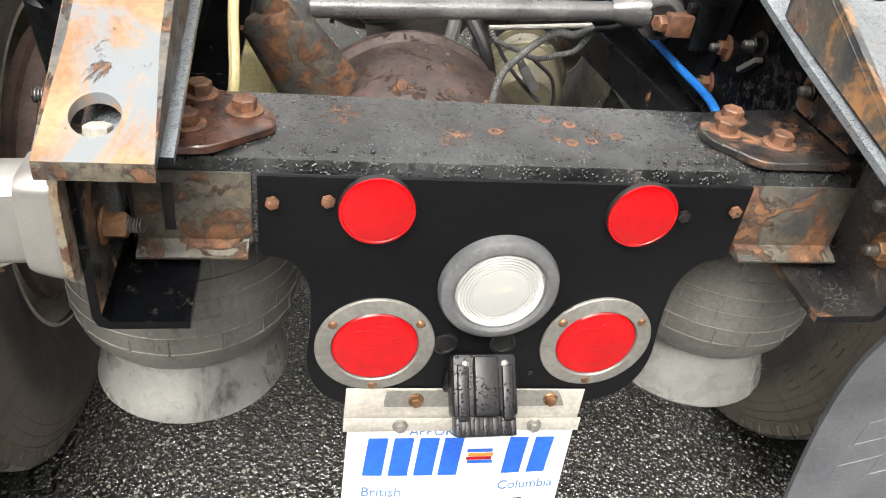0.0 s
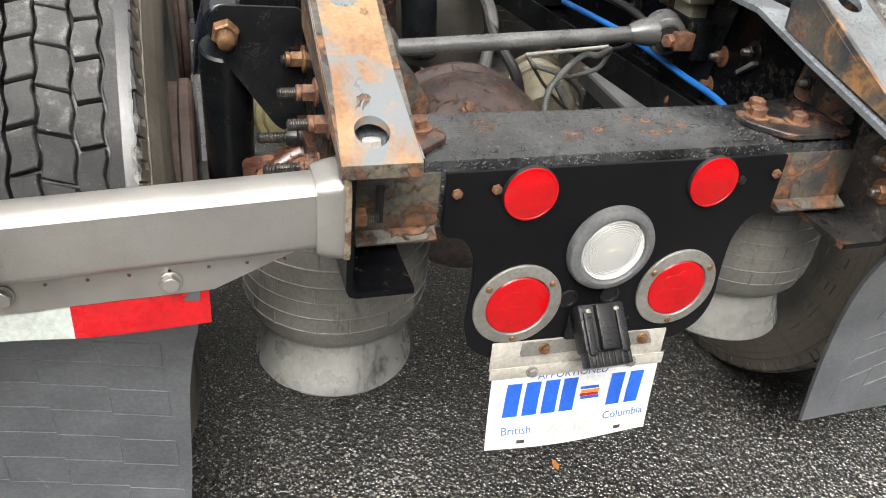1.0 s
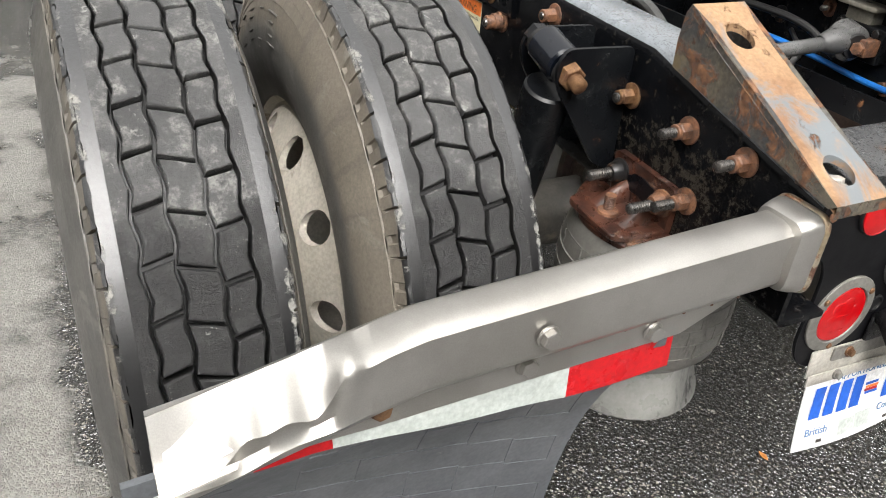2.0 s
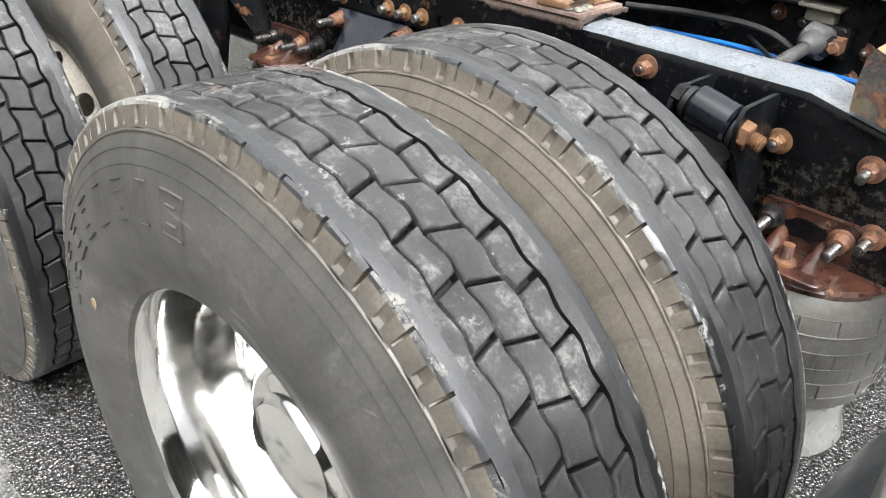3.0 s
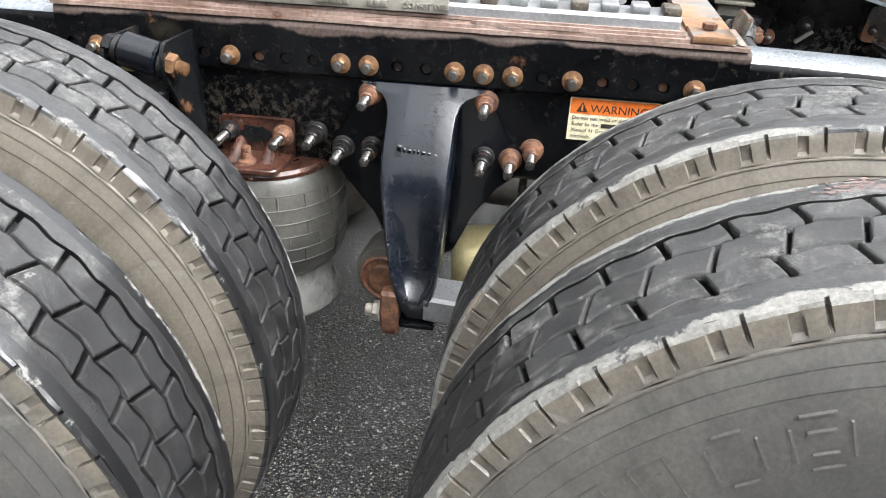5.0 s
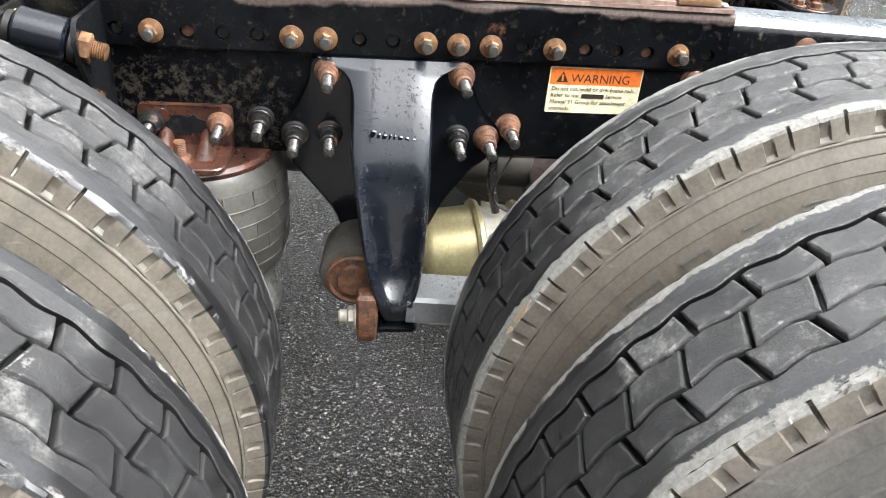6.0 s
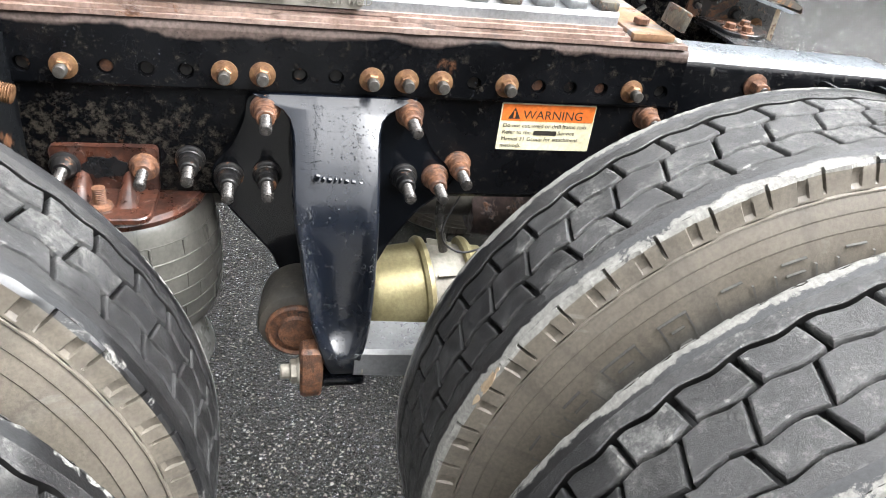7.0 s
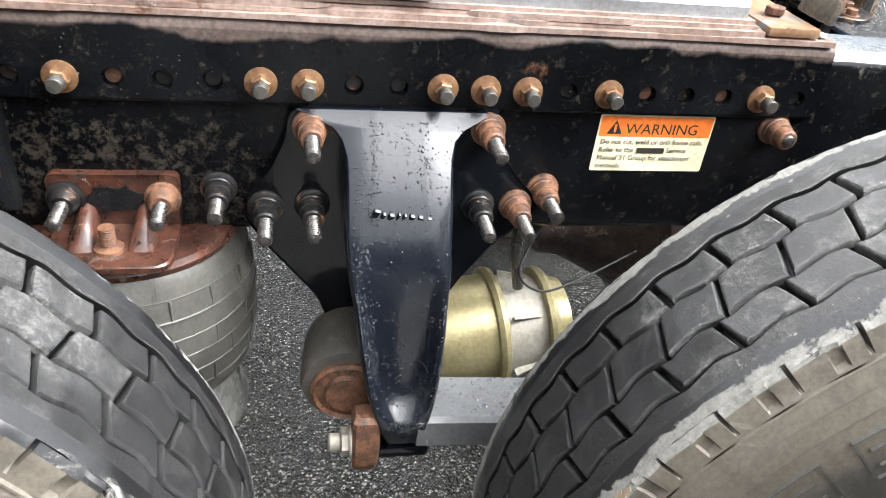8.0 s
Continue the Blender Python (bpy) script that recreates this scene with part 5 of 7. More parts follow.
    for i in range(16):
        bm = bmesh.new()
        x = 0.50 + 0.043 * i
        lathe(bm, [(0.0022, 0), (0.002, 0.0008), (0.001, 0.0012)], 8, (side * x, -0.0867, 0.7665 - 0.024 * (x - 0.45) / 0.74), (0, -1, 0))
        part("dimple", bm, BOLT_RUST, bar)
    return bar


weld = weathered("welded_collar", (0.34, 0.31, 0.25), (0.22, 0.165, 0.10), 16, (0.3, 0.55), metal=0.5, rust=(0.50, 22))
bar_l = make_bar(-1, "dented stainless steel square tube carrying a mud flap")
bar_r = make_bar(1, "stainless steel square tube carrying a mud flap")


def flap_y(x, z):
    """The flap hangs and bows a little."""
    d = max(0.0, 0.715 - z)
    return -0.074 + 0.008 * math.sin((x - 0.6) * 5.5) + 0.128 * (1 - math.exp(-d / 0.16)) - 0.006 * min(1.0, max(0.0, (0.74 - z) / 0.03))


def make_flap(side):
    bm = bmesh.new()
    nx, nz = 26, 22
    def edge(z):
        d = (0.74 - z)
        return 0.598 + (0.010 * math.sin(d * 9) + 0.14 * max(0, d - 0.10) if side < 0 else -0.088 + 0.155 * d)
    def pt(i, j, w):
        z = 0.748 - 0.585 * j / nz
        x = edge(z) + (1.215 - edge(z)) * i / nx
        return Vector((side * x, flap_y(x, z) - w, z - 0.024 * (x - 0.45) / 0.74))
    layers = [[[bm.verts.new(pt(i, j, w)) for i in range(nx + 1)] for j in range(nz + 1)] for w in (0.0, 0.008)]
    for g in layers:
        for j in range(nz):
            for i in range(nx):
                bm.faces.new((g[j][i], g[j][i + 1], g[j + 1][i + 1], g[j + 1][i]))
    a, b = layers
    r0 = a[0] + [r[-1] for r in a[1:]] + a[-1][-2::-1] + [r[0] for r in a[-2:0:-1]]
    r1 = b[0] + [r[-1] for r in b[1:]] + b[-1][-2::-1] + [r[0] for r in b[-2:0:-1]]
    for i in range(len(r0)):
        j = (i + 1) % len(r0)
        bm.faces.new((r0[i], r0[j], r1[j], r1[i]))
    flap = part("mud_flap", bm, FLAP_RUBBER, truck, "black rubber mud flap with moulded chevron ribs and pale scuffs")
    # moulded brick pattern: slanting and upright ridges
    def ridge(points, w=0.0016):
        bm = bmesh.new()
        loops = []
        for x, z in points:
            y = flap_y(x, z) - 0.008
            zz = z - 0.024 * (x - 0.45) / 0.74
            up = abs(points[0][0] - points[-1][0]) < 0.01
            dx, dz = (w, 0) if up else (0, w)
            loops.append([(side * (x - 1.6 * dx), y + 0.002, zz - 1.6 * dz), (side * (x - dx * 0.5), y - 0.0011, zz - dz * 0.5), (side * (x + dx * 0.5), y - 0.0011, zz + dz * 0.5), (side * (x + 1.6 * dx), y + 0.002, zz + 1.6 * dz)])
        rings(bm, loops, True, True, True)
        part("moulded_ridge", bm, FLAP_RUBBER, flap)
    for c in range(7):
        x0, x1 = 0.655 + 0.077 * c, 0.655 + 0.077 * (c + 1)
        for k in range(8):
            z = 0.700 - 0.058 * k - (0.029 if c % 2 else 0)
            if k or not c % 2:
                ridge([(x0 + (x1 - x0) * i / 3, z - 0.024 + 0.024 * i / 3) for i in range(4)])
            if (k + c) % 2:
                ridge([(x0, z - 0.024 - 0.058 * i / 3) for i in range(4)])
    # red and white strip below the lip
    stops = [(0.588, TAPE_RED), (0.739, TAPE_WHITE), (1.02, TAPE_RED), (1.10, TAPE_WHITE), (1.19, None)]
    for (xa, m), (xb, _) in zip(stops, stops[1:]):
        bm = bmesh.new()
        n = max(4, round((xb - xa) / 0.02))
        loops = []
        for i in range(n + 1):
            x = xa + (xb - xa) * i / n
            sag = -0.024 * (x - 0.45) / 0.74
            zt = 0.7325 + sag
            zb = 0.684 + sag * 0.5 + 0.030 * max(0.0, min(1.0, (x - 0.74) / 0.3)) ** 1.0
            y = -0.0890 - 0.0015 * math.sin(x * 30)
            loops.append([(side * x, y + 0.0035 * (1 - k / 4) + 0.001, zt + (zb - zt) * k / 4) for k in range(5)] + [(side * x, y + 0.0035 * (1 - k / 4) + 0.0022, zt + (zb - zt) * k / 4) for k in range(4, -1, -1)])
        rings(bm, loops, True, True, True)
        part("reflective_tape", bm, m, flap, "red reflective strip" if m is TAPE_RED else "dirty white reflective strip")
    return flap


flap_l, flap_r = make_flap(-1), make_flap(1)


# ---- air springs ----
def make_spring(x, y, label):
    """A rolling-lobe air spring: rubber sleeve on a pale flared piston."""
    top = 0.712
    sleeve = BELLOWS if y < 1 else BELLOWS_WET
    bm = bmesh.new()
    lathe(bm, [(0.11, top + 0.004), (0.128, top), (0.138, top - 0.012), (0.146, top - 0.05), (0.150, 0.635), (0.151, 0.58), (0.149, 0.545), (0.142, 0.513), (0.130, 0.497), (0.118, 0.493), (0.108, 0.50)], 56, (x, y, 0), (0, 0, 1))
    sp = part("air_spring", bm, sleeve, truck, label)
    # moulded grid on the sleeve
    for k, z in enumerate((0.678, 0.650, 0.622, 0.594, 0.566, 0.538)):
        bm = bmesh.new()
        r = 0.1512 - 0.6 * max(0.0, z - 0.635) ** 1.35 - (0.0025 if z < 0.545 else 0)
        lathe(bm, [(r - 0.003, z - 0.0026), (r + 0.0005, z - 0.0010), (r + 0.0005, z + 0.0010), (r - 0.003, z + 0.0026)], 56, (x, y, 0), (0, 0, 1), False, False)
        part("moulded_line", bm, sleeve, sp)
    rr = random.Random(int(abs(x) * 100 + y * 10))
    for k in range(80):
        z = 0.538 + 0.028 * (k // 16)
        a = 2 * math.pi * (k % 16 + 0.5 * (k // 16 % 2) + rr.uniform(-0.12, 0.12)) / 16
        bm = bmesh.new()
        r = 0.1508
        w = 0.0020
        pts = []
        for zz, rad in ((z, r - 0.003 if z > 0.64 else r), (z + 0.028, r - 0.005 if z > 0.62 else r)):
            pts.append([(x + (rad + d) * math.cos(a + s), y + (rad + d) * math.sin(a + s), zz) for s, d in ((-w / r, -0.002), (-w / r / 2, 0.0006), (w / r / 2, 0.0006), (w / r, -0.002))])
        rings(bm, pts, True, True, True)
        part("moulded_line", bm, sleeve, sp)
    bm = bmesh.new()
    lathe(bm, [(0.10, 0.51), (0.111, 0.503), (0.115, 0.490), (0.116, 0.472), (0.119, 0.452), (0.126, 0.428), (0.1335, 0.408), (0.1345, 0.401), (0.132, 0.397), (0.120, 0.399), (0.10, 0.403)], 56, (x, y, 0), (0, 0, 1))
    part("piston", bm, PLINTH, sp, "pale flared plastic piston")
    s = -1 if x < 0 else 1
    bm = bmesh.new()
    lathe(bm, [(0.134, top - 0.004), (0.136, top + 0.004), (0.132, top + 0.011), (0.10, top + 0.013), (0.05, top + 0.013)], 48, (x, y, 0), (0, 0, 1))
    part("bead_plate", bm, RUST_RED, sp, "red-brown rusted top plate")
    # upper mounting bracket on the rail's outer face
    bm = bmesh.new()
    xo = s * (WEB + 0.0008)
    out = rounded([(y - 0.070, 0.722), (y + 0.070, 0.722), (y + 0.072, 0.800), (y - 0.072, 0.800)], 0.010)
    slab(bm, out, ((0, 1, 0), (0, 0, 1)), s * 0.010, (xo, 0, 0), 0.0015)
    br = part("spring_bracket", bm, RUST_RED, sp, "rust-red bracket bolted to the rail")
    bm = bmesh.new()
    foot = rounded([(xo, y - 0.072), (s * 0.528, y - 0.066), (s * 0.528, y + 0.066), (xo, y + 0.072)], 0.022, 6)
    slab(bm, foot, ((1, 0, 0), (0, 1, 0)), 0.010, (0, 0, 0.7235), 0.002)
    part("foot", bm, RUST_RED, sp)
    for dy in (-0.032, 0.032):
        bm = bmesh.new()
        loops = []
        for f, hgt in ((0.0, 0.032), (0.2, 0.030), (0.5, 0.020), (0.8, 0.008), (1.0, 0.001)):
            xx = xo + s * (0.008 + 0.062 * f)
            w = 0.013 + 0.003 * f
            loops.append([(xx, y + dy + w * math.cos(math.pi * q / 8), 0.7325 + hgt * math.sin(math.pi * q / 8)) for q in range(9)])
        rings(bm, loops, False, True, True)
        part("rib", bm, RUST_RED, sp)
    bm = bmesh.new()
    threaded(bm, (s * 0.492, y + 0.002, 0.733), (0, 0, 1), 0.009, 0.030)
    lathe(bm, [(0.017, 0), (0.016, 0.004), (0.010, 0.006)], 18, (s * 0.492, y + 0.002, 0.7335), (0, 0, 1))
    part("stud", bm, BOLT_RUST, sp)
    # ragged black slab laid on the bracket in place of an opening onto the rail
    bm = bmesh.new()
    rr = random.Random(int(y * 100))
    ragged = []
    for q in range(26):
        a = 2 * math.pi * q / 26
        k = 1 + rr.uniform(-0.22, 0.18)
        ragged.append((y + 0.036 * k * math.cos(a), 0.7685 + 0.0165 * k * math.sin(a)))
    slab(bm, ragged, ((0, 1, 0), (0, 0, 1)), s * 0.0022, (xo + s * 0.0102, 0, 0))
    part("ragged_opening", bm, BLACK_PAINT, sp, "black ragged patch standing in for an opening onto the rail")
    for dy in (-0.052, 0.053):
        bm = bmesh.new()
        p = Vector((xo + s * 0.010, y + dy, 0.770))
        lathe(bm, [(0.021, 0), (0.021, 0.004), (0.017, 0.006), (0.0155, 0.016), (0.012, 0.022)], 18, p, (s, 0, 0))
        part("nut", bm, BOLT_BLACK if dy > 0 else BOLT_RUST, sp)
        bm = bmesh.new()
        threaded(bm, p + Vector((s * 0.020, 0, 0)), (s, 0, 0), 0.0085, 0.044, 0.0042)
        part("stud", bm, STUD_DARK, sp)
    return sp


for x in (-0.388, 0.388):
    for y in (0.186, 1.491):
        make_spring(x, y, "grey rubber air spring on a pale flared piston")


# ---- shock absorbers ----
def make_shock(side, y):
    x = side * 0.540
    bm = bmesh.new()
    rod(bm, (x, y + 0.062, 0.885), (x - side * 0.0, y + 0.185, 0.46), 0.040, n=28, bev=0.004)
    sh = part("shock_absorber", bm, BLACK_PAINT, truck, "wet black shock absorber with a bolted rubber eye")
    bm = bmesh.new()
    lathe(bm, [(0.026, 0), (0.030, 0.004), (0.030, 0.062), (0.026, 0.066)], 28, (x, y + 0.030, 0.926), (0, 1, 0.24))
    part("eye", bm, GLOSS_BLACK, sh)
    for d in (0.020, 0.098):
        bm = bmesh.new()
        lathe(bm, [(0.024, 0), (0.024, 0.008), (0.018, 0.012)], 24, (x, y + d, 0.923 + 0.24 * (d - 0.03)), (0, 1, 0.24))
        part("washer", bm, BLACK_RUBBER, sh)
    hexb = bmesh.new()
    hexagon(hexb, (x, y + 0.020, 0.9205), (0, -1, -0.24), 0.0205, 0.018, 0, 0.3)
    part("nut", hexb, ZINC_NUT, sh)
    bm = bmesh.new()
    threaded(bm, (x, y + 0.003, 0.9165), (0, -1, -0.24), 0.0125, 0.020)
    part("stud", bm, ZINC_NUT, sh)
    bm = bmesh.new()
    hexagon(bm, (x, y + 0.11, 0.943), (0, 1, 0.24), 0.020, 0.016, 0, 0.1)
    part("bolt_head", bm, BLACK_PAINT, sh)
    bm = bmesh.new()
    for d in (0.014, 0.118):
        a = [(WEB + 0.0005, 0.86), (WEB + 0.0005, 0.955), (0.550, 0.958), (0.566, 0.93), (0.556, 0.895), (0.47, 0.77), (WEB + 0.0005, 0.75)]
        rings(bm, [[(side * p, y + d + w, z) for p, z in rounded(a, 0.012, 3)] for w in (0.0, 0.007)], True, True, True)
    part("bracket", bm, BLACK_PAINT, sh, "black steel bracket bolted to the rail")
    return sh


for side in (-1, 1):
    for y in (0.262, 1.579):
        make_shock(side, y)
# upper rubber bush seen beside the forward shock
bm = bmesh.new()
rod(bm, (-0.470, 1.70, 0.925), (-0.545, 1.66, 0.925), 0.022, n=20, bev=0.003)
part("pipe_joint", bm, CREAM_WIRE, truck, "cream plastic pipe joint")

# ---- side of the left rail: mounting angle, nuts, hanger, sticker ----
HOLE0, STEP, NUT_Z = 0.664, 0.0508, 0.9145
ANG = WEB + 0.0095     # outer face of the mounting angle


def make_angle(side, label):
    """The fifth wheel's mounting angle on the rail, with its row of holes."""
    bm = bmesh.new()
    z0, z1 = 0.888, 0.972
    def place(u, v, w):
        return Vector((side * (ANG - w), u, v))
    ys = [0.634] + [HOLE0 + STEP * (k + 0.5) for k in range(24)]
    for k in range(24):
        holed_cell(bm, place, ys[k], ys[k + 1], z0 + 0.004, z1, HOLE0 + STEP * k, NUT_Z, 0.0112, 0.009)
    yl, yr = ys[0], ys[-1]
    # bottom edge, ends and the flange over the rail
    prof = [(0, z0 + 0.004), (0.0012, z0 + 0.0012), (0.004, z0), (0.009, z0)]
    rings(bm, [[place(y, z, w) for w, z in prof] for y in (yl, yr)], False)
    prof = [(0, z1), (0.001, z1 + 0.004), (0.004, z1 + 0.009), (0.010, z1 + 0.0115), (0.15, z1 + 0.0115), (0.15, z1 + 0.003)]
    rings(bm, [[place(y, z, w) for w, z in prof] for y in (yl, 0.9, 1.3, yr)], False)
    for y in (yl, yr):
        bm.faces.new([bm.verts.new(place(y, z, w)) for w, z in ((0, z0 + 0.004), (0.004, z0), (0.009, z0), (0.009, z1 + 0.0025), (0.15, z1 + 0.003), (0.15, z1 + 0.0115), (0.010, z1 + 0.0115), (0.004, z1 + 0.009), (0, z1))])
    return part("mounting_angle", bm, [RAIL_PAINT], truck, label, 40)


angle_l = make_angle(-1, "black steel mounting angle with a row of holes and rusty flange nuts")
angle_r = make_angle(1, "black steel mounting angle with a row of holes")

bm = bmesh.new()
hexagon(bm, (0, 0, 0.002), (-1, 0, 0), 0.0118, 0.015, 0.0165, 0.2)
lathe(bm, [(0.0180, 0), (0.0180, 0.002), (0.016, 0.003)], 20, (0, 0, 0.002), (-1, 0, 0))
bm.transform(Matrix.Translation((0, 0, -0.002)))
NUT = finish("flange_nut", bm, ZINC_NUT)
bm = bmesh.new()
lathe(bm, [(0.0085, 0), (0.0085, 0.012), (0.0075, 0.0135), (0.004, 0.0138)], 16, (-0.015, 0, 0), (-1, 0, 0))
TIP = finish("bolt_end", bm, BOLT_STEEL)
for k in range(24):
    y = HOLE0 + STEP * k
    for side, ob in ((-1, angle_l), (1, angle_r)):
        if k in (1, 5, 7, 8, 9, 12, 13, 17, 21, 22):
            m = Matrix.Translation((side * (ANG + 0.0003), y, NUT_Z)) @ Matrix.Rotation((k * 0.37) % 1.0, 4, "X")
            if side > 0:
                m = m @ Matrix.Rotation(math.pi, 4, "Z")
            put_mesh("flange_nut", NUT, ob, m)
            put_mesh("bolt_end", TIP, ob, m)
        elif side < 0:
            bm = bmesh.new()
            lathe(bm, [(0.0088, 0), (0.008, 0.0012)], 16, (-(WEB + 0.0003), y, NUT_Z), (-1, 0, 0))
            part("hole_grime", bm, BOLT_RUST if k in (2, 4, 16) else BOLT_BLACK, ob)

# hanger bracket: a web plate on the rail and a tapering box leg that leans outwards
MIDY = 1.166
bm = bmesh.new()
right = [(-0.118, 0.884), (-0.124, 0.850), (-0.146, 0.808), (-0.170, 0.785), (-0.186, 0.760), (-0.170, 0.735), (-0.130, 0.700), (-0.090, 0.640), (-0.055, 0.560)]
left = [(0.130, 0.884), (0.134, 0.850), (0.152, 0.808), (0.177, 0.780), (0.183, 0.748), (0.160, 0.708), (0.096, 0.626), (0.064, 0.547), (0.050, 0.520)]
top = [(0.06, 0.8755), (0.0, 0.872), (-0.06, 0.8755), (-0.108, 0.889)]
shape = [(MIDY + y, z) for y, z in left[::-1]] + [(MIDY + 0.108, 0.892)] + [(MIDY + y, z) for y, z in top] + [(MIDY + y, z) for y, z in right]
slab(bm, rounded(shape, 0.012, 3), ((0, 1, 0), (0, 0, 1)), -0.012, (-(WEB + 0.0005), 0, 0), 0.002)
hanger = part("suspension_hanger", bm, BLACK_WET, truck, "glossy wet black cast suspension hanger covered in water beads")
bm = bmesh.new()
# leg section by section: height, middle, half width, outer x, depth of the recess, half width of the recess
rows = [(0.888, 1.170, 0.122, 0.4440, 0.0, 0.030), (0.880, 1.170, 0.100, 0.4500, 0.0, 0.030), (0.872, 1.170, 0.080, 0.4585, 0.0, 0.030), (0.862, 1.171, 0.069, 0.4685, 0.0, 0.030), (0.848, 1.171, 0.0640, 0.4825, 0.0, 0.030), (0.825, 1.171, 0.0625, 0.5010, 0.0, 0.032),
        (0.80, 1.1715, 0.0625, 0.5180, 0.0, 0.034), (0.77, 1.172, 0.0622, 0.5350, 0.0, 0.038), (0.745, 1.171, 0.0612, 0.5470, 0.0005, 0.044), (0.725, 1.170, 0.0598, 0.5550, 0.004, 0.0475), (0.69, 1.1678, 0.0560, 0.5670, 0.013, 0.0455), (0.66, 1.1662, 0.0535, 0.5760, 0.020, 0.0432),
        (0.622, 1.1640, 0.0495, 0.5850, 0.027, 0.0392), (0.585, 1.1620, 0.0448, 0.5920, 0.031, 0.0345), (0.562, 1.1605, 0.0405, 0.5950, 0.028, 0.0290), (0.549, 1.1595, 0.0370, 0.5965, 0.018, 0.0210), (0.540, 1.1588, 0.0345, 0.5980, 0.006, 0.0130), (0.530, 1.158, 0.0320, 0.5985, 0.0, 0.010),
        (0.510, 1.157, 0.0265, 0.5950, 0.0, 0.008), (0.494, 1.156, 0.0210, 0.5880, 0.0, 0.006), (0.486, 1.155, 0.0150, 0.5800, 0.0, 0.004)]
loops = []
for z, mid, w, x, d, inn in rows:
    back = max(WEB + 0.004, x - 0.10)
    half = [(w * 0.95, back), (w, x - 0.020), (w - 0.0006, x - 0.008), (w - 0.003, x - 0.0018), (w - 0.0055, x), (inn + 0.0035, x - 0.0006), (inn, x - 0.003 * min(1.0, d / 0.01)), (inn * 0.88, x - d * 0.75), (inn * 0.70, x - d)]
    sect = half + [(0.0, x - d * 1.04)] + [(-y, xx) for y, xx in reversed(half)]
    loops.append([(-xx, mid + y, z) for y, xx in sect])
rings(bm, loops, True, True, True)
part("leg", bm, GLOSS_BLACK, hanger, "", 45)


def beads(parent, material, place, count, sizes, seed, keep=0.0):
    """Water beads scattered over a surface; place(u, v) gives a point and the way out of the surface."""
    rb = random.Random(seed)
    verts, faces = [], []
    while count:
        p, out = place(rb.random(), rb.random())
        if noise.noise(p * 16) + 0.5 * noise.noise(p * 45) < keep:
            if rb.random() < 0.8:
                continue
        count -= 1
        r = sizes[0] + (sizes[1] - sizes[0]) * rb.random() ** 3
        f = frame_of(out)
        k0 = len(verts)
        wide = rb.uniform(0.8, 1.3)
        for q, h in ((1.0, -0.05), (0.86, 0.34), (0.45, 0.58)):
            verts += [p + f @ Vector((r * q * wide * math.cos(a), r * q * math.sin(a), r * h)) for a in [math.pi * i / 4 for i in range(8)]]
        for ring in (0, 8):
            faces += [(k0 + ring + i, k0 + ring + (i + 1) % 8, k0 + ring + 8 + (i + 1) % 8, k0 + ring + 8 + i) for i in range(8)]
        faces.append(tuple(range(k0 + 16, k0 + 24)))
    me = bpy.data.meshes.new("water_beads")
    me.from_pydata(verts, [], faces)
    bm = bmesh.new()
    bm.from_mesh(me)
    bpy.data.meshes.remove(me)
    tagged(part("water_film", bm, material, parent, "small clear water beads", 80), kind="stuff")


BEAD_DARK = weathered("water_bead_on_black", (0.006, 0.008, 0.012), (0.010, 0.012, 0.016), 60, (0.10, 0.16), relief=0.0, spec=0.55)
BEAD_GREY = weathered("water_bead_on_grey", (0.10, 0.105, 0.11), (0.13, 0.135, 0.14), 60, (0.10, 0.16), relief=0.0, spec=0.55)
leg_loops = loops


def on_leg_face(u, v):
    z = 0.878 - (0.878 - 0.530) * u
    i0 = max(i for i in range(len(rows) - 1) if rows[i][0] >= z)
    a, j = (rows[i0][0] - z) / (rows[i0][0] - rows[i0 + 1][0]), 4 + v * 9.99
    b, j0 = j % 1, int(j)
    p = [Vector(leg_loops[i0 + di][j0 + dj]) for di in (0, 1) for dj in (0, 1)]
    out = (p[1] - p[0]).cross(p[2] - p[0]).normalized()
    return (p[0] * (1 - b) + p[1] * b) * (1 - a) + (p[2] * (1 - b) + p[3] * b) * a, out if out.x < 0 else -out


beads(hanger, BEAD_DARK, on_leg_face, 2000, (0.0006, 0.0017), 3, -0.12)
beads(cross, BEAD_DARK, lambda u, v: (Vector((-0.25 + 0.50 * u, 0.018 + 0.128 * v, z_cross)), Vector((0, 0, 1))), 1500, (0.0008, 0.0026), 4, 0.16)
beads(angle_l, BEAD_DARK, lambda u, v: (Vector((-ANG, 0.64 + 1.15 * u, 0.892 + 0.078 * v)), Vector((-1, 0, 0))), 700, (0.0004, 0.0011), 5, 0.10)
beads(rail_l, BEAD_DARK, lambda u, v: (Vector((-WEB, 0.66 + 1.1 * u, 0.735 + 0.145 * v)), Vector((-1, 0, 0))), 700, (0.0004, 0.0012), 6, 0.10)
# cast mark, as plain strokes
on_leg = Matrix.Translation((-0.5215, 1.1695, 0.794)) @ Matrix.Rotation(radians(-31), 4, "Y")
for y0, wide, high in ((0.033, 0.007, 0.014), (0.023, 0.004, 0.009), (0.014, 0.006, 0.009), (0.006, 0.0025, 0.012), (-0.001, 0.003, 0.012), (-0.010, 0.006, 0.012), (-0.020, 0.006, 0.012), (-0.031, 0.006, 0.012)):
    bm = bmesh.new()
    box(bm, (-0.0036, y0 - wide / 2, -0.005), (0.0015, y0 + wide / 2, -0.005 + high), 0.0007, on_leg @ Matrix.Rotation(radians(14), 4, "X"))
    part("cast_mark", bm, GLOSS_BLACK, hanger)
bm = bmesh.new()
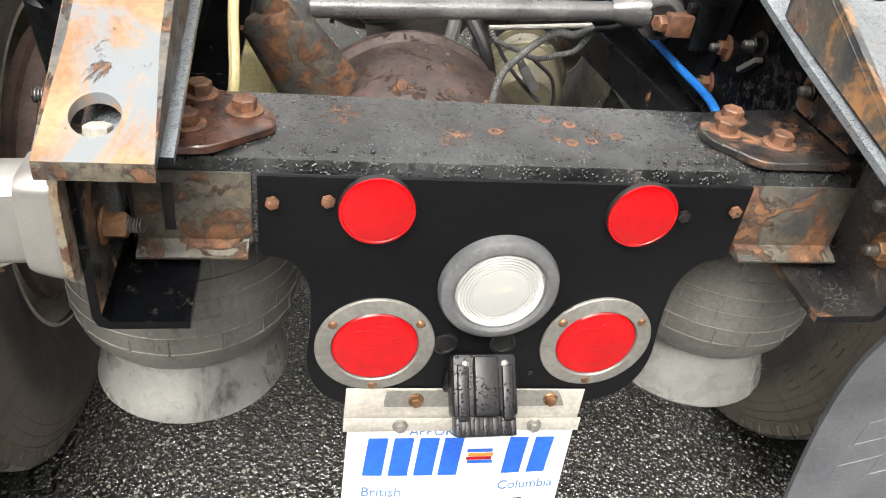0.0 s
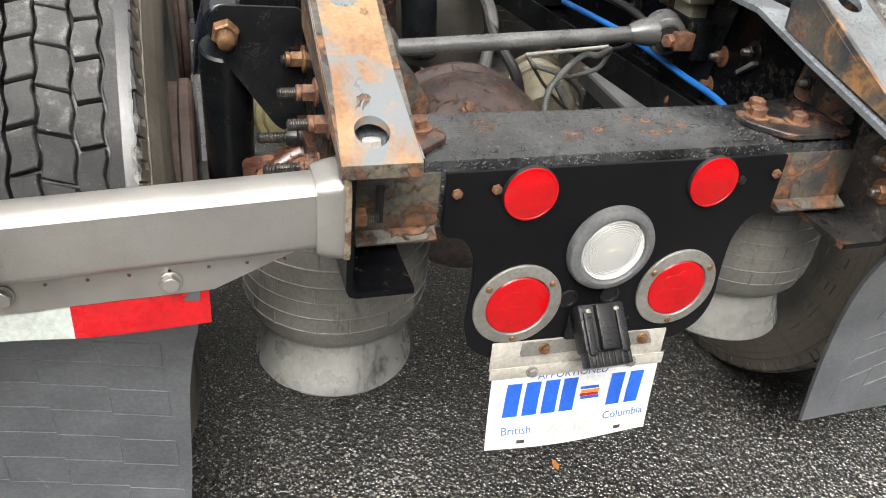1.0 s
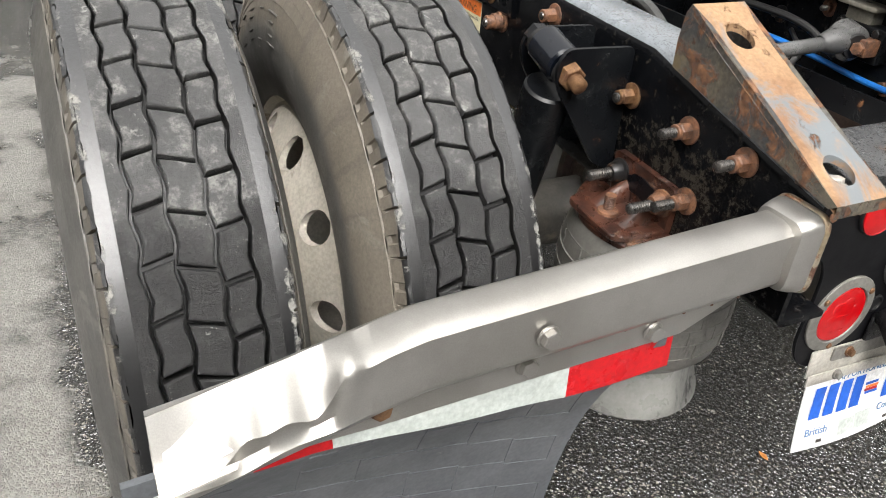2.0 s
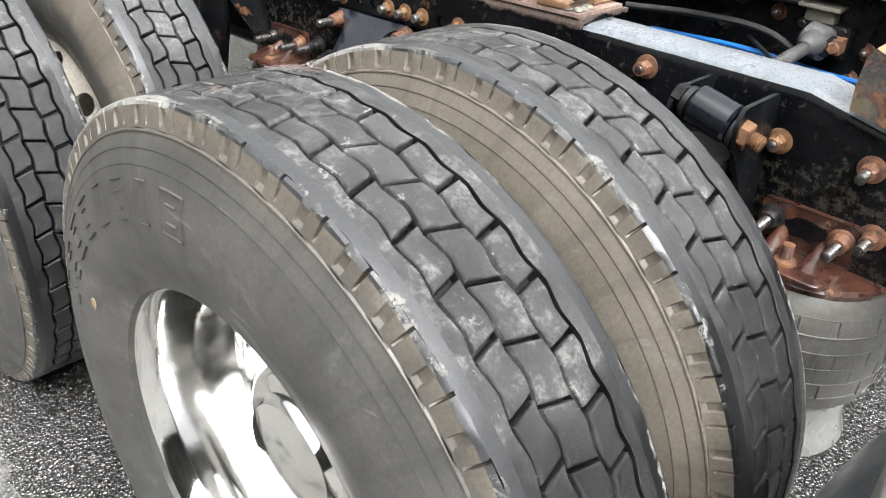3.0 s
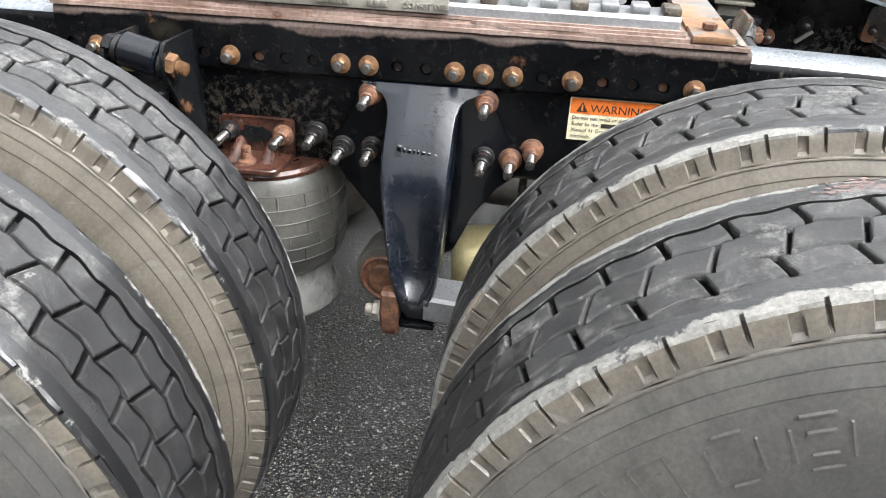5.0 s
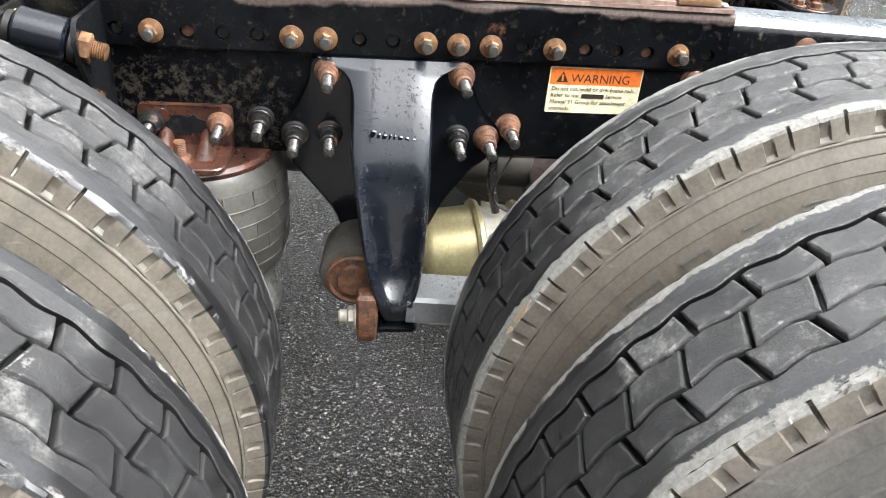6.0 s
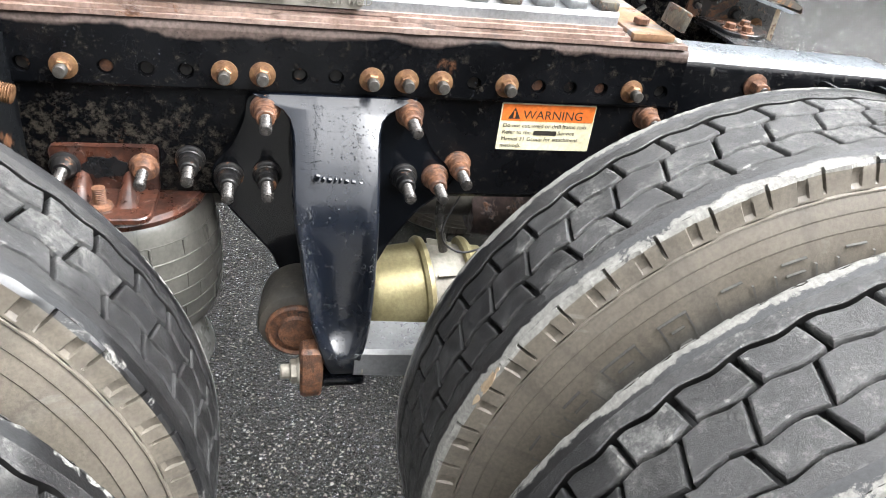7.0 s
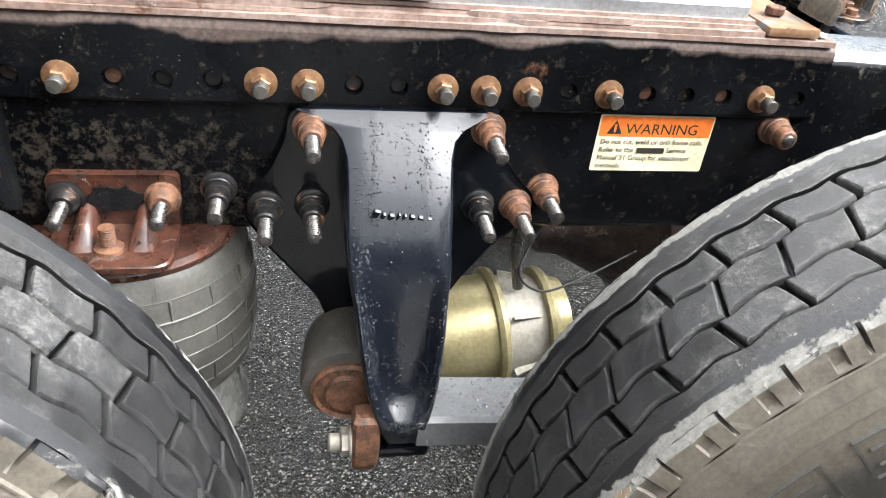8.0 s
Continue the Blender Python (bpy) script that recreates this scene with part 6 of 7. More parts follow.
box(bm, (-0.0034, -0.040, -0.0105), (0.0012, 0.043, -0.0085), 0.0005, on_leg)
part("cast_mark", bm, GLOSS_BLACK, hanger)


def hanger_bolt(y, z, base, rusty, length=0.05, parent=None, down=0.03):
    """A collar nut with a long threaded stud, standing out nearly level."""
    ax = Vector((-1, 0, -down)).normalized()
    p = Vector((-base, y, z))
    bm = bmesh.new()
    lathe(bm, [(0.0215, 0), (0.0215, 0.004), (0.0165, 0.007)], 20, p, (-1, 0, 0))
    lathe(bm, [(0.0165, 0.004), (0.0165, 0.020), (0.0155, 0.0225), (0.0140, 0.023), (0.0135, 0.036), (0.0115, 0.038)], 12, p, ax)
    lathe(bm, [(0.0178, 0.006), (0.0184, 0.008), (0.0184, 0.0105), (0.0170, 0.012)], 20, p, ax, False, False)
    part("collar_nut", bm, BOLT_RUST if rusty else BOLT_BLACK, parent or hanger)
    bm = bmesh.new()
    threaded(bm, p + ax * 0.034, ax, 0.0088, max(0.008, length - 0.034), 0.0042)
    part("stud", bm, STUD_DARK, parent or hanger)


for y, z, r in ((1.270, 0.866, 1), (1.0617, 0.867, 1), (1.3226, 0.760, 0), (1.2677, 0.763, 0), (1.0614, 0.763, 0), (1.0119, 0.763, 1)):
    hanger_bolt(y, z, WEB + 0.0125, r, 0.076)
for y, z, r in ((0.975, 0.780, 1), (1.3765, 0.779, 0)):
    hanger_bolt(y, z, WEB + 0.0006, r, 0.072, rail_l)
hanger_bolt(0.676, 0.872, WEB + 0.0006, 1, 0.032, rail_l)

# foot of the hanger: bushing, clamp bolt and the grey beam behind it
bm = bmesh.new()
lathe(bm, [(0.050, 0), (0.058, 0.006), (0.061, 0.020), (0.061, 0.088), (0.057, 0.098), (0.046, 0.102)], 36, (-0.435, 1.214, 0.545), (-1, 0.10, 0))
bush = part("beam_bushing", bm, BUSHING, truck, "dark worn pivot bushing at the hanger foot")
bm = bmesh.new()
lathe(bm, [(0.047, 0), (0.047, 0.006), (0.043, 0.009), (0.040, 0.004), (0.030, 0.006), (0.027, 0.012)], 32, (-0.536, 1.224, 0.543), (-1, 0.1, 0))
part("cap", bm, BOLT_RUST, bush)
bm = bmesh.new()
lp = []
for z, w, xa, xb in ((0.546, 0.013, 0.566, 0.590), (0.540, 0.017, 0.562, 0.596), (0.500, 0.0175, 0.560, 0.600), (0.470, 0.0165, 0.560, 0.598), (0.456, 0.0155, 0.562, 0.594), (0.450, 0.011, 0.566, 0.588)):
    lp.append([(-x, 1.2035 + y, z) for y, x in ((-w, xa + 0.004), (-w, xb - 0.004), (-w + 0.004, xb), (w - 0.004, xb), (w, xb - 0.004), (w, xa + 0.004), (w - 0.004, xa), (-w + 0.004, xa))])
rings(bm, lp, True, True, True)
part("clamp", bm, BOLT_RUST, bush, "rusty clamp block")
bm = bmesh.new()
hexagon(bm, (-0.584, 1.2215, 0.500), (0, 1, 0), 0.0185, 0.014, 0.0205, 0.2)
rod(bm, (-0.584, 1.234, 0.500), (-0.584, 1.250, 0.500), 0.0115, n=14, bev=0.002)
part("nut", bm, CAST_BEIGE, bush)
bm = bmesh.new()
box(bm, (-0.590, 1.120, 0.468), (-0.510, 1.190, 0.488), 0.007)
part("lower_pad", bm, BLACK_WET, bush)
bm = bmesh.new()
hexagon(bm, (-0.585, 1.128, 0.505), (0, -1, 0), 0.012, 0.012, 0.014, 0.3)
part("nut", bm, CAST_BEIGE, bush)
for side in (-1, 1):
    xs0, xs1 = 0.515, 0.598
    for ya, yb, za, zb in ((1.14, 0.42, 0.520, 0.470), (2.46, 1.74, 0.520, 0.47)):
        bm = bmesh.new()
        lp = []
        for y, z in ((ya, za), ((ya + yb) / 2, (za + zb) / 2), (yb, zb)):
            lp.append([(side * x, y, z + d) for x, d in ((xs0 + 0.006, -0.026), (xs1 - 0.006, -0.026), (xs1, -0.020), (xs1, 0.020), (xs1 - 0.006, 0.026), (xs0 + 0.006, 0.026), (xs0, 0.020), (xs0, -0.020))])
        rings(bm, lp, True, True, True)
        beam = part("equalizer_beam", bm, BEAM_GREY, truck, "wet grey forged suspension beam")
        if side < 0 and ya < 2:
            beads(beam, BEAD_GREY, lambda u, v: (Vector((-0.522 - 0.070 * v, 1.13 - 0.40 * u, 0.5453 - 0.0278 * u)), Vector((0, 0, 1))), 420, (0.0010, 0.0028), 7)

# warning sticker on the rail
SX = -(WEB + 0.0012)
ya, yb, zt, zb = 0.9168, 0.7612, 0.8848, 0.8070
bm = bmesh.new()
slab(bm, rounded([(yb, zb), (ya, zb), (ya, zt), (yb, zt)], 0.003, 3), ((0, 1, 0), (0, 0, 1)), -0.0008, (SX + 0.0008, 0, 0))
sticker = part("warning_sticker", bm, STICKER_CREAM, rail_l, "orange and cream warning sticker with black text")
bm = bmesh.new()
slab(bm, rounded([(yb + 0.002, zt - 0.029), (ya - 0.002, zt - 0.029), (ya - 0.002, zt - 0.002), (yb + 0.002, zt - 0.002)], 0.002, 3), ((0, 1, 0), (0, 0, 1)), -0.0005, (SX - 0.0001, 0, 0))
part("orange_band", bm, STICKER_ORANGE, sticker)


def side_words(body, size, y, z, parent, material=INK, x=SX - 0.0008):
    """Letters on the rail's outer face, read from the left of the truck."""
    return words(body, size, material, parent, Matrix.Translation((x, y, z)) @ pose(0, 0, 0, 90, 0, -90), "lettering", 0.0001)


ob = side_words("WARNING", 0.0205, ya - 0.036, zt - 0.0255, sticker)
bm = bmesh.new()
slab(bm, [(ya - 0.032, zt - 0.0255), (ya - 0.012, zt - 0.0255), (ya - 0.022, zt - 0.007)], ((0, 1, 0), (0, 0, 1)), -0.0003, (SX - 0.0007, 0, 0))
part("triangle", bm, INK, sticker)
bm = bmesh.new()
slab(bm, [(ya - 0.0205, zt - 0.0235), (ya - 0.0235, zt - 0.0235), (ya - 0.0235, zt - 0.0125), (ya - 0.0205, zt - 0.0125)], ((0, 1, 0), (0, 0, 1)), -0.0002, (SX - 0.0011, 0, 0))
part("triangle_stroke", bm, STICKER_ORANGE, sticker)
for i, line in enumerate(("Do not cut, weld or drill frame rails.", "Refer to the                 Service", "Manual 31 Group for attachment", "methods.")):
    side_words(line, 0.0096, ya - 0.006, zt - 0.0395 - 0.0112 * i, sticker)
bm = bmesh.new()
slab(bm, [(ya - 0.058, zt - 0.052), (ya - 0.096, zt - 0.052), (ya - 0.096, zt - 0.0445), (ya - 0.058, zt - 0.0445)], ((0, 1, 0), (0, 0, 1)), -0.0002, (SX - 0.0008, 0, 0))
part("text_bar", bm, INK, sticker)

# ---- gold brake chamber behind the hanger ----
CHAMBER_DIRTY = weathered("dirty_zinc_chamber", (0.17, 0.15, 0.10), (0.085, 0.075, 0.052), 12, (0.4, 0.6), metal=0.2, relief=0.2, grime=((0.05, 0.045, 0.035), 0.54, 14))
def make_chamber(at, axis, label, scale=1.0, shell=GOLD):
    ax = Vector(axis).normalized()
    q = scale
    bm = bmesh.new()
    lathe(bm, [(0.03 * q, -0.075 * q), (0.060 * q, -0.072 * q), (0.071 * q, -0.062 * q), (0.075 * q, -0.045 * q), (0.076 * q, 0.015 * q), (0.077 * q, 0.026 * q)], 40, at, ax)
    c = part("brake_chamber", bm, shell, truck, label)
    bm = bmesh.new()
    lathe(bm, [(0.074 * q, 0.022 * q), (0.083 * q, 0.024 * q), (0.086 * q, 0.030 * q), (0.083 * q, 0.037 * q), (0.074 * q, 0.040 * q)], 40, at, ax, False, False)
    part("clamp_ring", bm, shell, c)
    bm = bmesh.new()
    lathe(bm, [(0.075 * q, 0.036 * q), (0.070 * q, 0.05 * q), (0.064 * q, 0.095 * q), (0.066 * q, 0.098 * q)], 40, at, ax)
    body = part("cast_body", bm, CAST_BEIGE, c)
    bm = bmesh.new()
    lathe(bm, [(0.062 * q, 0.094 * q), (0.075 * q, 0.096 * q), (0.077 * q, 0.102 * q), (0.074 * q, 0.108 * q), (0.062 * q, 0.11 * q), (0.058 * q, 0.13 * q), (0.03 * q, 0.14 * q)], 40, at, ax)
    part("second_ring", bm, shell, c)
    f = frame_of(ax)
    for k in range(6):
        a = k * math.pi / 3 + 0.2
        d = f @ Vector((math.cos(a), math.sin(a), 0))
        bm = bmesh.new()
        n = ax.cross(d)
        p = Vector(at) + d * 0.066 * q
        slab(bm, [(0.045 * q, 0), (0.085 * q, -0.004), (0.085 * q, 0.004), (0.045 * q, 0.016 * q)], (ax, d), 0.004, p)
        part("fin", bm, CAST_BEIGE, body)
    return c


make_chamber((-0.385, 1.030, 0.505), (0.06, -1, 0.10), "gold zinc-plated brake chamber with a clamp ring", 1.12)
make_chamber((0.205, 0.745, 0.600), (0.2, 1, 0.2), "dirty beige brake chamber under wiring", 1.0, CHAMBER_DIRTY)
for pts, r, m, rid in (([(-0.40, 0.985, 0.72), (-0.405, 0.985, 0.665), (-0.40, 0.97, 0.60)], 0.008, RUSTY_BLACK, 0), ([(-0.41, 0.945, 0.74), (-0.43, 0.985, 0.655), (-0.44, 0.955, 0.622), (-0.43, 0.90, 0.628), (-0.40, 0.80, 0.66)], 0.0018, BLACK_RUBBER, 0)):
    bm = bmesh.new()
    hose(bm, pts, r, 12, 8, rid)
    part("air_line", bm, m, truck, "dark air hose behind the hanger")

# ---- fifth wheel slide on top of the rails ----
SLIDER_CAST = weathered("greasy_slider_casting", (0.25, 0.235, 0.205), (0.15, 0.14, 0.12), 10, (0.35, 0.6), relief=0.2, grime=((0.05, 0.045, 0.038), 0.58, 12), rust=(0.68, 16), wet=0.35)
for side in (-1, 1):
    s = side
    rr = random.Random(11)
    def strip(x0, x1, z0, z1, y0, y1, n, rag):
        bm = bmesh.new()
        lp = []
        flake, left_over = 0.0, 0
        for i in range(n + 1):
            y = y0 + (y1 - y0) * i / n
            if left_over <= 0:
                flake, left_over = rr.uniform(-rag, rag), rr.randrange(2, 12)
            left_over -= 1
            a, b = flake + 0.15 * rr.uniform(-rag, rag), flake * 0.4
            lp.append([(s * (x0 + a), y, z0), (s * (x0 + a), y, z1 + b), (s * x1, y, z1), (s * x1, y, z0)])
        rings(bm, lp, True, True, True)
        return bm
    slide = part("slide_base", strip(0.4385, 0.30, 0.9838, 0.9905, 0.64, 1.86, 90, 0.0020), RUST_LAYERS, truck, "layered flaking red-brown rusted base plates", 30)
    part("rust_layer", strip(0.431, 0.30, 0.9905, 0.9955, 0.735, 1.86, 110, 0.0036), RUST_LAYERS, slide, "", 30)
    part("rust_layer", strip(0.425, 0.30, 0.9955, 1.001, 0.742, 1.86, 100, 0.0042), RUST_LAYERS, slide, "", 30)
    part("rust_layer", strip(0.420, 0.30, 1.001, 1.006, 0.745, 1.86, 60, 0.0022), RUST_LAYERS, slide, "", 30)
    bm = bmesh.new()
    x0, x1 = 0.415, 0.325
    lp = []
    for y in (0.752, 0.757, 1.2, 1.70):
        k = 0.003 if y == 0.752 else 0
        lp.append([(s * (x0 - k), y, 1.006), (s * (x0 - k), y, 1.020), (s * (x0 - 0.006), y, 1.026), (s * (x1 + 0.01), y, 1.026), (s * x1, y, 1.02), (s * x1, y, 1.006)])
    rings(bm, lp, True, True, True)
    part("slide_rail", bm, STEEL_GREY, slide, "worn grey steel slide rail")
    for k in range(17):
        bm = bmesh.new()
        y = 0.752 + 0.0508 * k
        box(bm, (min(s * 0.36, s * 0.408), y, 1.0255), (max(s * 0.36, s * 0.408), y + 0.030, 1.040), 0.0035)
        part("rack_tooth", bm, STEEL_GREY if k % 3 else RUSTY, slide)
    bm = bmesh.new()
    lp = []
    for y in (1.138, 1.144, 1.50, 1.62, 1.63):
        k = 0.004 if y in (1.138, 1.63) else 0
        lp.append([(s * (0.428 - k), y, 1.010 + k), (s * (0.430 - k), y, 1.030), (s * (0.424 - k), y, 1.052 - k), (s * 0.39, y, 1.062 - k), (s * 0.31, y, 1.062 - k), (s * 0.31, y, 1.010 + k)])
    rings(bm, lp, True, True, True)
    part("slide_block", bm, SLIDER_CAST, slide, "dirty grey cast slider block with raised plain marks")
    for k in range(8):
        bm = bmesh.new()
        y = 1.243 + 0.012 * k + (0.03 if k > 2 else 0)
        box(bm, (min(s * 0.4295, s * 0.4325), y, 1.016), (max(s * 0.4295, s * 0.4325), y + 0.010, 1.026), 0.001)
        part("cast_mark", bm, SLIDER_CAST, slide)
    if s < 0:
        words("DO NOT WELD", 0.0125, SLIDER_CAST, slide, Matrix.Translation((-0.4302, 1.216, 1.0165)) @ pose(0, 0, 0, 90, 0, -90), "lettering", 0.0012)
# locking levers of the slider and its dark saddle
bm = bmesh.new()
slab(bm, rounded([(-0.36, 1.12), (-0.33, 0.93), (-0.29, 0.90), (-0.27, 0.95), (-0.30, 1.14)], 0.02), ((1, 0, 0), (0, 1, 0)), 0.022, (0, 0, 1.032), 0.004)
part("lock_lever", bm, CAST_BEIGE, truck, "worn pale cast locking lever")
bm = bmesh.new()
slab(bm, rounded([(-0.345, 1.06), (-0.31, 0.84), (-0.27, 0.83), (-0.26, 0.88), (-0.28, 1.08)], 0.02), ((1, 0, 0), (0, 1, 0)), 0.020, (0, 0, 1.018), 0.004)
part("lock_lever", bm, STEEL_GREY, truck, "worn grey steel locking lever")
bm = bmesh.new()
box(bm, (-0.30, 1.36, 0.96), (0.30, 1.66, 1.05), 0.02)
part("slider_saddle", bm, BLACK_PAINT, truck, "greasy dark slider saddle between the rails")

# rusty cross strap between the rails behind the slider
bm = bmesh.new()
prof = [(0.662, 0.9925), (0.735, 0.9925), (0.735, 1.003), (0.662, 1.003)]
rings(bm, [[(x, y, z) for y, z in prof] for x in (-0.36, -0.2, 0.2, 0.36)], True, True, True)
box(bm, (-0.436, 0.664, 0.9925), (-0.36, 0.733, 1.004), 0.002)
strap = part("cross_strap", bm, RUST_TAN, truck, "orange rusted steel strap across the rails")
bm = bmesh.new()
box(bm, (-0.438, 0.655, 0.995), (-0.372, 0.666, 1.026), 0.003, Matrix.Translation((0, 0.6, 0.99)) @ Matrix.Rotation(radians(14), 4, "X") @ Matrix.Translation((0, -0.6, -0.99)))
part("tab", bm, RUSTY, strap, "bent dark rusty tab")
bolt(strap, (-0.385, 0.70, 1.004), (0, 0, 1), 0.0125, 0.009, 0.0, BOLT_RUST)
bm = bmesh.new()
rr = random.Random(4)
for k in range(26):
    p = Vector((-0.43 + rr.uniform(0, 0.05), 0.645 + rr.uniform(0, 0.11), 0.9925))
    lathe(bm, [(0.009 * rr.uniform(0.6, 1.3), 0), (0.006, 0.003), (0.002, 0.005)], 7, p, (0, 0, 1))
tagged(part("dried_grease", bm, CAST_BEIGE, strap, "pale dried grease lumps"), kind="stuff")

# ---- between the rails: axles, rod, hoses ----
DRUM_RUST = weathered("rusted_drum", (0.13, 0.085, 0.068), (0.075, 0.050, 0.042), 14, (0.5, 0.75), relief=0.3, rust=(0.64, 18), grime=((0.04, 0.034, 0.03), 0.60, 16))
for y in AXLES:
    bm = bmesh.new()
    rod(bm, (-0.60, y, HUB_Z), (0.60, y, HUB_Z), 0.068, n=28, bev=0.006)
    axle = part("axle_housing", bm, BUSHING, truck, "dark greasy drive axle housing")
    for s in (-1, 1):
        bm = bmesh.new()
        lathe(bm, [(0.236, 0), (0.236, 0.014), (0.224, 0.018), (0.222, 0.042), (0.229, 0.046), (0.229, 0.062), (0.222, 0.068), (0.185, 0.070), (0.180, 0.060), (0.07, 0.062)], 56, (s * 0.668, y, HUB_Z), (-s, 0, 0))
        part("brake_drum", bm, DRUM_RUST, axle, "brown rusted brake drum")
    bm = bmesh.new()
    c = Vector((-0.045, y + 0.01, 0.522))
    prof = [(0.02, -0.232), (0.06, -0.226), (0.11, -0.205), (0.155, -0.168), (0.186, -0.120), (0.205, -0.06), (0.212, 0.0), (0.20, 0.05), (0.215, 0.055), (0.215, 0.075), (0.17, 0.08), (0.12, 0.14), (0.07, 0.22), (0.06, 0.26)]
    lathe(bm, prof, 48, c, (0, 1, -0.12))
    rr = random.Random(8)
    for v in bm.verts:
        v.co += Vector((rr.uniform(-1, 1), rr.uniform(-1, 1), rr.uniform(-1, 1))) * 0.0012
    d = part("differential", bm, FLAKED, axle, "rusty flaking differential bowl")
    for k in range(8):
        a = k * math.pi / 4 + 0.2
        bolt(axle, c + Vector((0.195 * math.cos(a), -0.105, 0.195 * math.sin(a))), (0.3 * math.cos(a), -1, 0.3 * math.sin(a)), 0.010, 0.008, 0.0, BOLT_RUST)
    rr = random.Random(21)
    for k in range(16):
        bm = bmesh.new()
        a, e = rr.uniform(0.5, 2.6), rr.uniform(-0.2, 0.9)
        p = c + Vector((0.215 * math.cos(a) * math.cos(e), -0.215 * math.sin(e) * 0.9, 0.205 * math.sin(a) * math.cos(e)))
        slab(bm, [(rr.uniform(0.004, 0.012) * math.cos(t), rr.uniform(0.004, 0.012) * math.sin(t)) for t in (0, 1.1, 2.2, 3.3, 4.4, 5.4)], ((1, 0.1, 0.2), (0, 0.8, 0.5)), 0.003, p)
        part("rust_flake", bm, RUST_RED, axle)
    bm = bmesh.new()
    lp = []
    for t, (x, yy, z, w) in enumerate(((-0.20, y - 0.03, 0.60, 0.075), (-0.215, y - 0.05, 0.68, 0.062), (-0.252, y - 0.085, 0.755, 0.055), (-0.283, y - 0.100, 0.805, 0.048), (-0.290, y - 0.102, 0.822, 0.036))):
        lp.append([(x + w * math.cos(a) * 1.0, yy + 0.6 * w * math.sin(a), z + 0.4 * w * math.cos(a)) for a in [2 * math.pi * i / 16 for i in range(16)]])
    rings(bm, lp, True, True, True)
    part("rod_tower", bm, RUSTY, axle, "brown cast tower for the torque rod")

ROD_GREY = weathered("worn_wet_rod", (0.055, 0.055, 0.055), (0.10, 0.10, 0.098), 12, (0.25, 0.45), relief=0.15, wet=0.6, rust=(0.62, 16), beads=0.4)
RY = AXLES[0] - 0.085
for y in (RY, RY + AXLES[1] - AXLES[0]):
    bm = bmesh.new()
    L, R = Vector((-0.268, y + 0.002, 0.823)), Vector((0.330, y + 0.01, 0.852))
    rod(bm, L, R, 0.0158, n=20)
    for p in (L, R):
        lathe(bm, [(0.030, -0.028), (0.039, -0.022), (0.040, 0.022), (0.030, 0.028)], 28, p, (0.25, 1, 0.1))
    lathe(bm, [(0.0158, 0), (0.026, 0.03), (0.030, 0.06)], 20, R - Vector((0.085, 0.002, 0.001)), R - L, False, False)
    trod = part("torque_rod", bm, ROD_GREY, truck, "black painted torque rod with rubber-bushed ends")
    for p, m in ((L, RUSTY), (R, BLACK_RUBBER)):
        bm = bmesh.new()
        lathe(bm, [(0.026, -0.034), (0.0275, -0.030), (0.0275, 0.03), (0.026, 0.034)], 24, p, (0.25, 1, 0.1))
        part("bushing", bm, m, trod)
    bm = bmesh.new()
    box(bm, (R.x - 0.004, y - 0.045, 0.830), (R.x + 0.040, y - 0.012, 0.866), 0.004)
    part("pin_lug", bm, BOLT_RUST, trod)
    bolt(trod, (R.x - 0.004, y - 0.028, 0.848), (-0.9, -0.35, 0), 0.014, 0.014, 0.0, BOLT_RUST)
    bm = bmesh.new()
    box(bm, (0.372, y - 0.045, 0.81), (WEB - 0.0098, y + 0.08, 0.885), 0.004)
    box(bm, (0.330, y - 0.020, 0.828), (0.375, y + 0.05, 0.866), 0.004)
    part("rod_bracket", bm, BLACK_PAINT, trod, "black bracket on the rail")
    for dy, dz in ((-0.03, 0.875), (0.065, 0.875), (0.03, 0.80)):
        bolt(trod, (0.3718, y + dy, dz), (-1, 0, 0), 0.010, 0.009, 0.0, BOLT_BLACK)

# crossmembers further forward
for y, w, z0, z1 in ((1.166, 0.16, 0.74, 0.95), (2.75, 0.12, 0.75, 0.95)):
    bm = bmesh.new()
    t = 0.008
    sect = [(y - w / 2, z0), (y + w / 2, z0), (y + w / 2, z0 + t), (y - w / 2 + t, z0 + t), (y - w / 2 + t, z1 - t), (y + w / 2, z1 - t), (y + w / 2, z1), (y - w / 2, z1)]
    rings(bm, [[(x, a, b) for a, b in sect] for x in (-WEB + 0.010, 0, WEB - 0.010)], True, True, True)
    part("crossmember", bm, BLACK_PAINT, truck, "black steel crossmember between the rails")
# diagonal channel seen below the blue hose
bm = bmesh.new()
lp = []
for x, y, z in ((0.20, 1.10, 0.76), (0.36, 0.24, 0.705)):
    lp.append([(x - 0.03, y, z), (x + 0.05, y, z), (x + 0.05, y, z + 0.008), (x - 0.022, y, z + 0.008), (x - 0.022, y, z + 0.06), (x - 0.03, y, z + 0.06)])
rings(bm, lp, True, True, True)
part("cable_channel", bm, BLACK_PAINT, truck, "black steel channel beside the rail")
# vertical stiffener with rust-stained edge on the right rail
bm = bmesh.new()
slab(bm, rounded([(0.43, 0.726), (0.60, 0.726), (0.60, 0.962), (0.375, 0.962), (0.40, 0.86)], 0.012), ((0, 1, 0), (0, 0, 1)), 0.006, (WEB - 0.0165, 0, 0), 0.001)
part("stiffener_plate", bm, BLACK_PAINT, truck, "black stiffener plate with rust along its edge")
bm = bmesh.new()
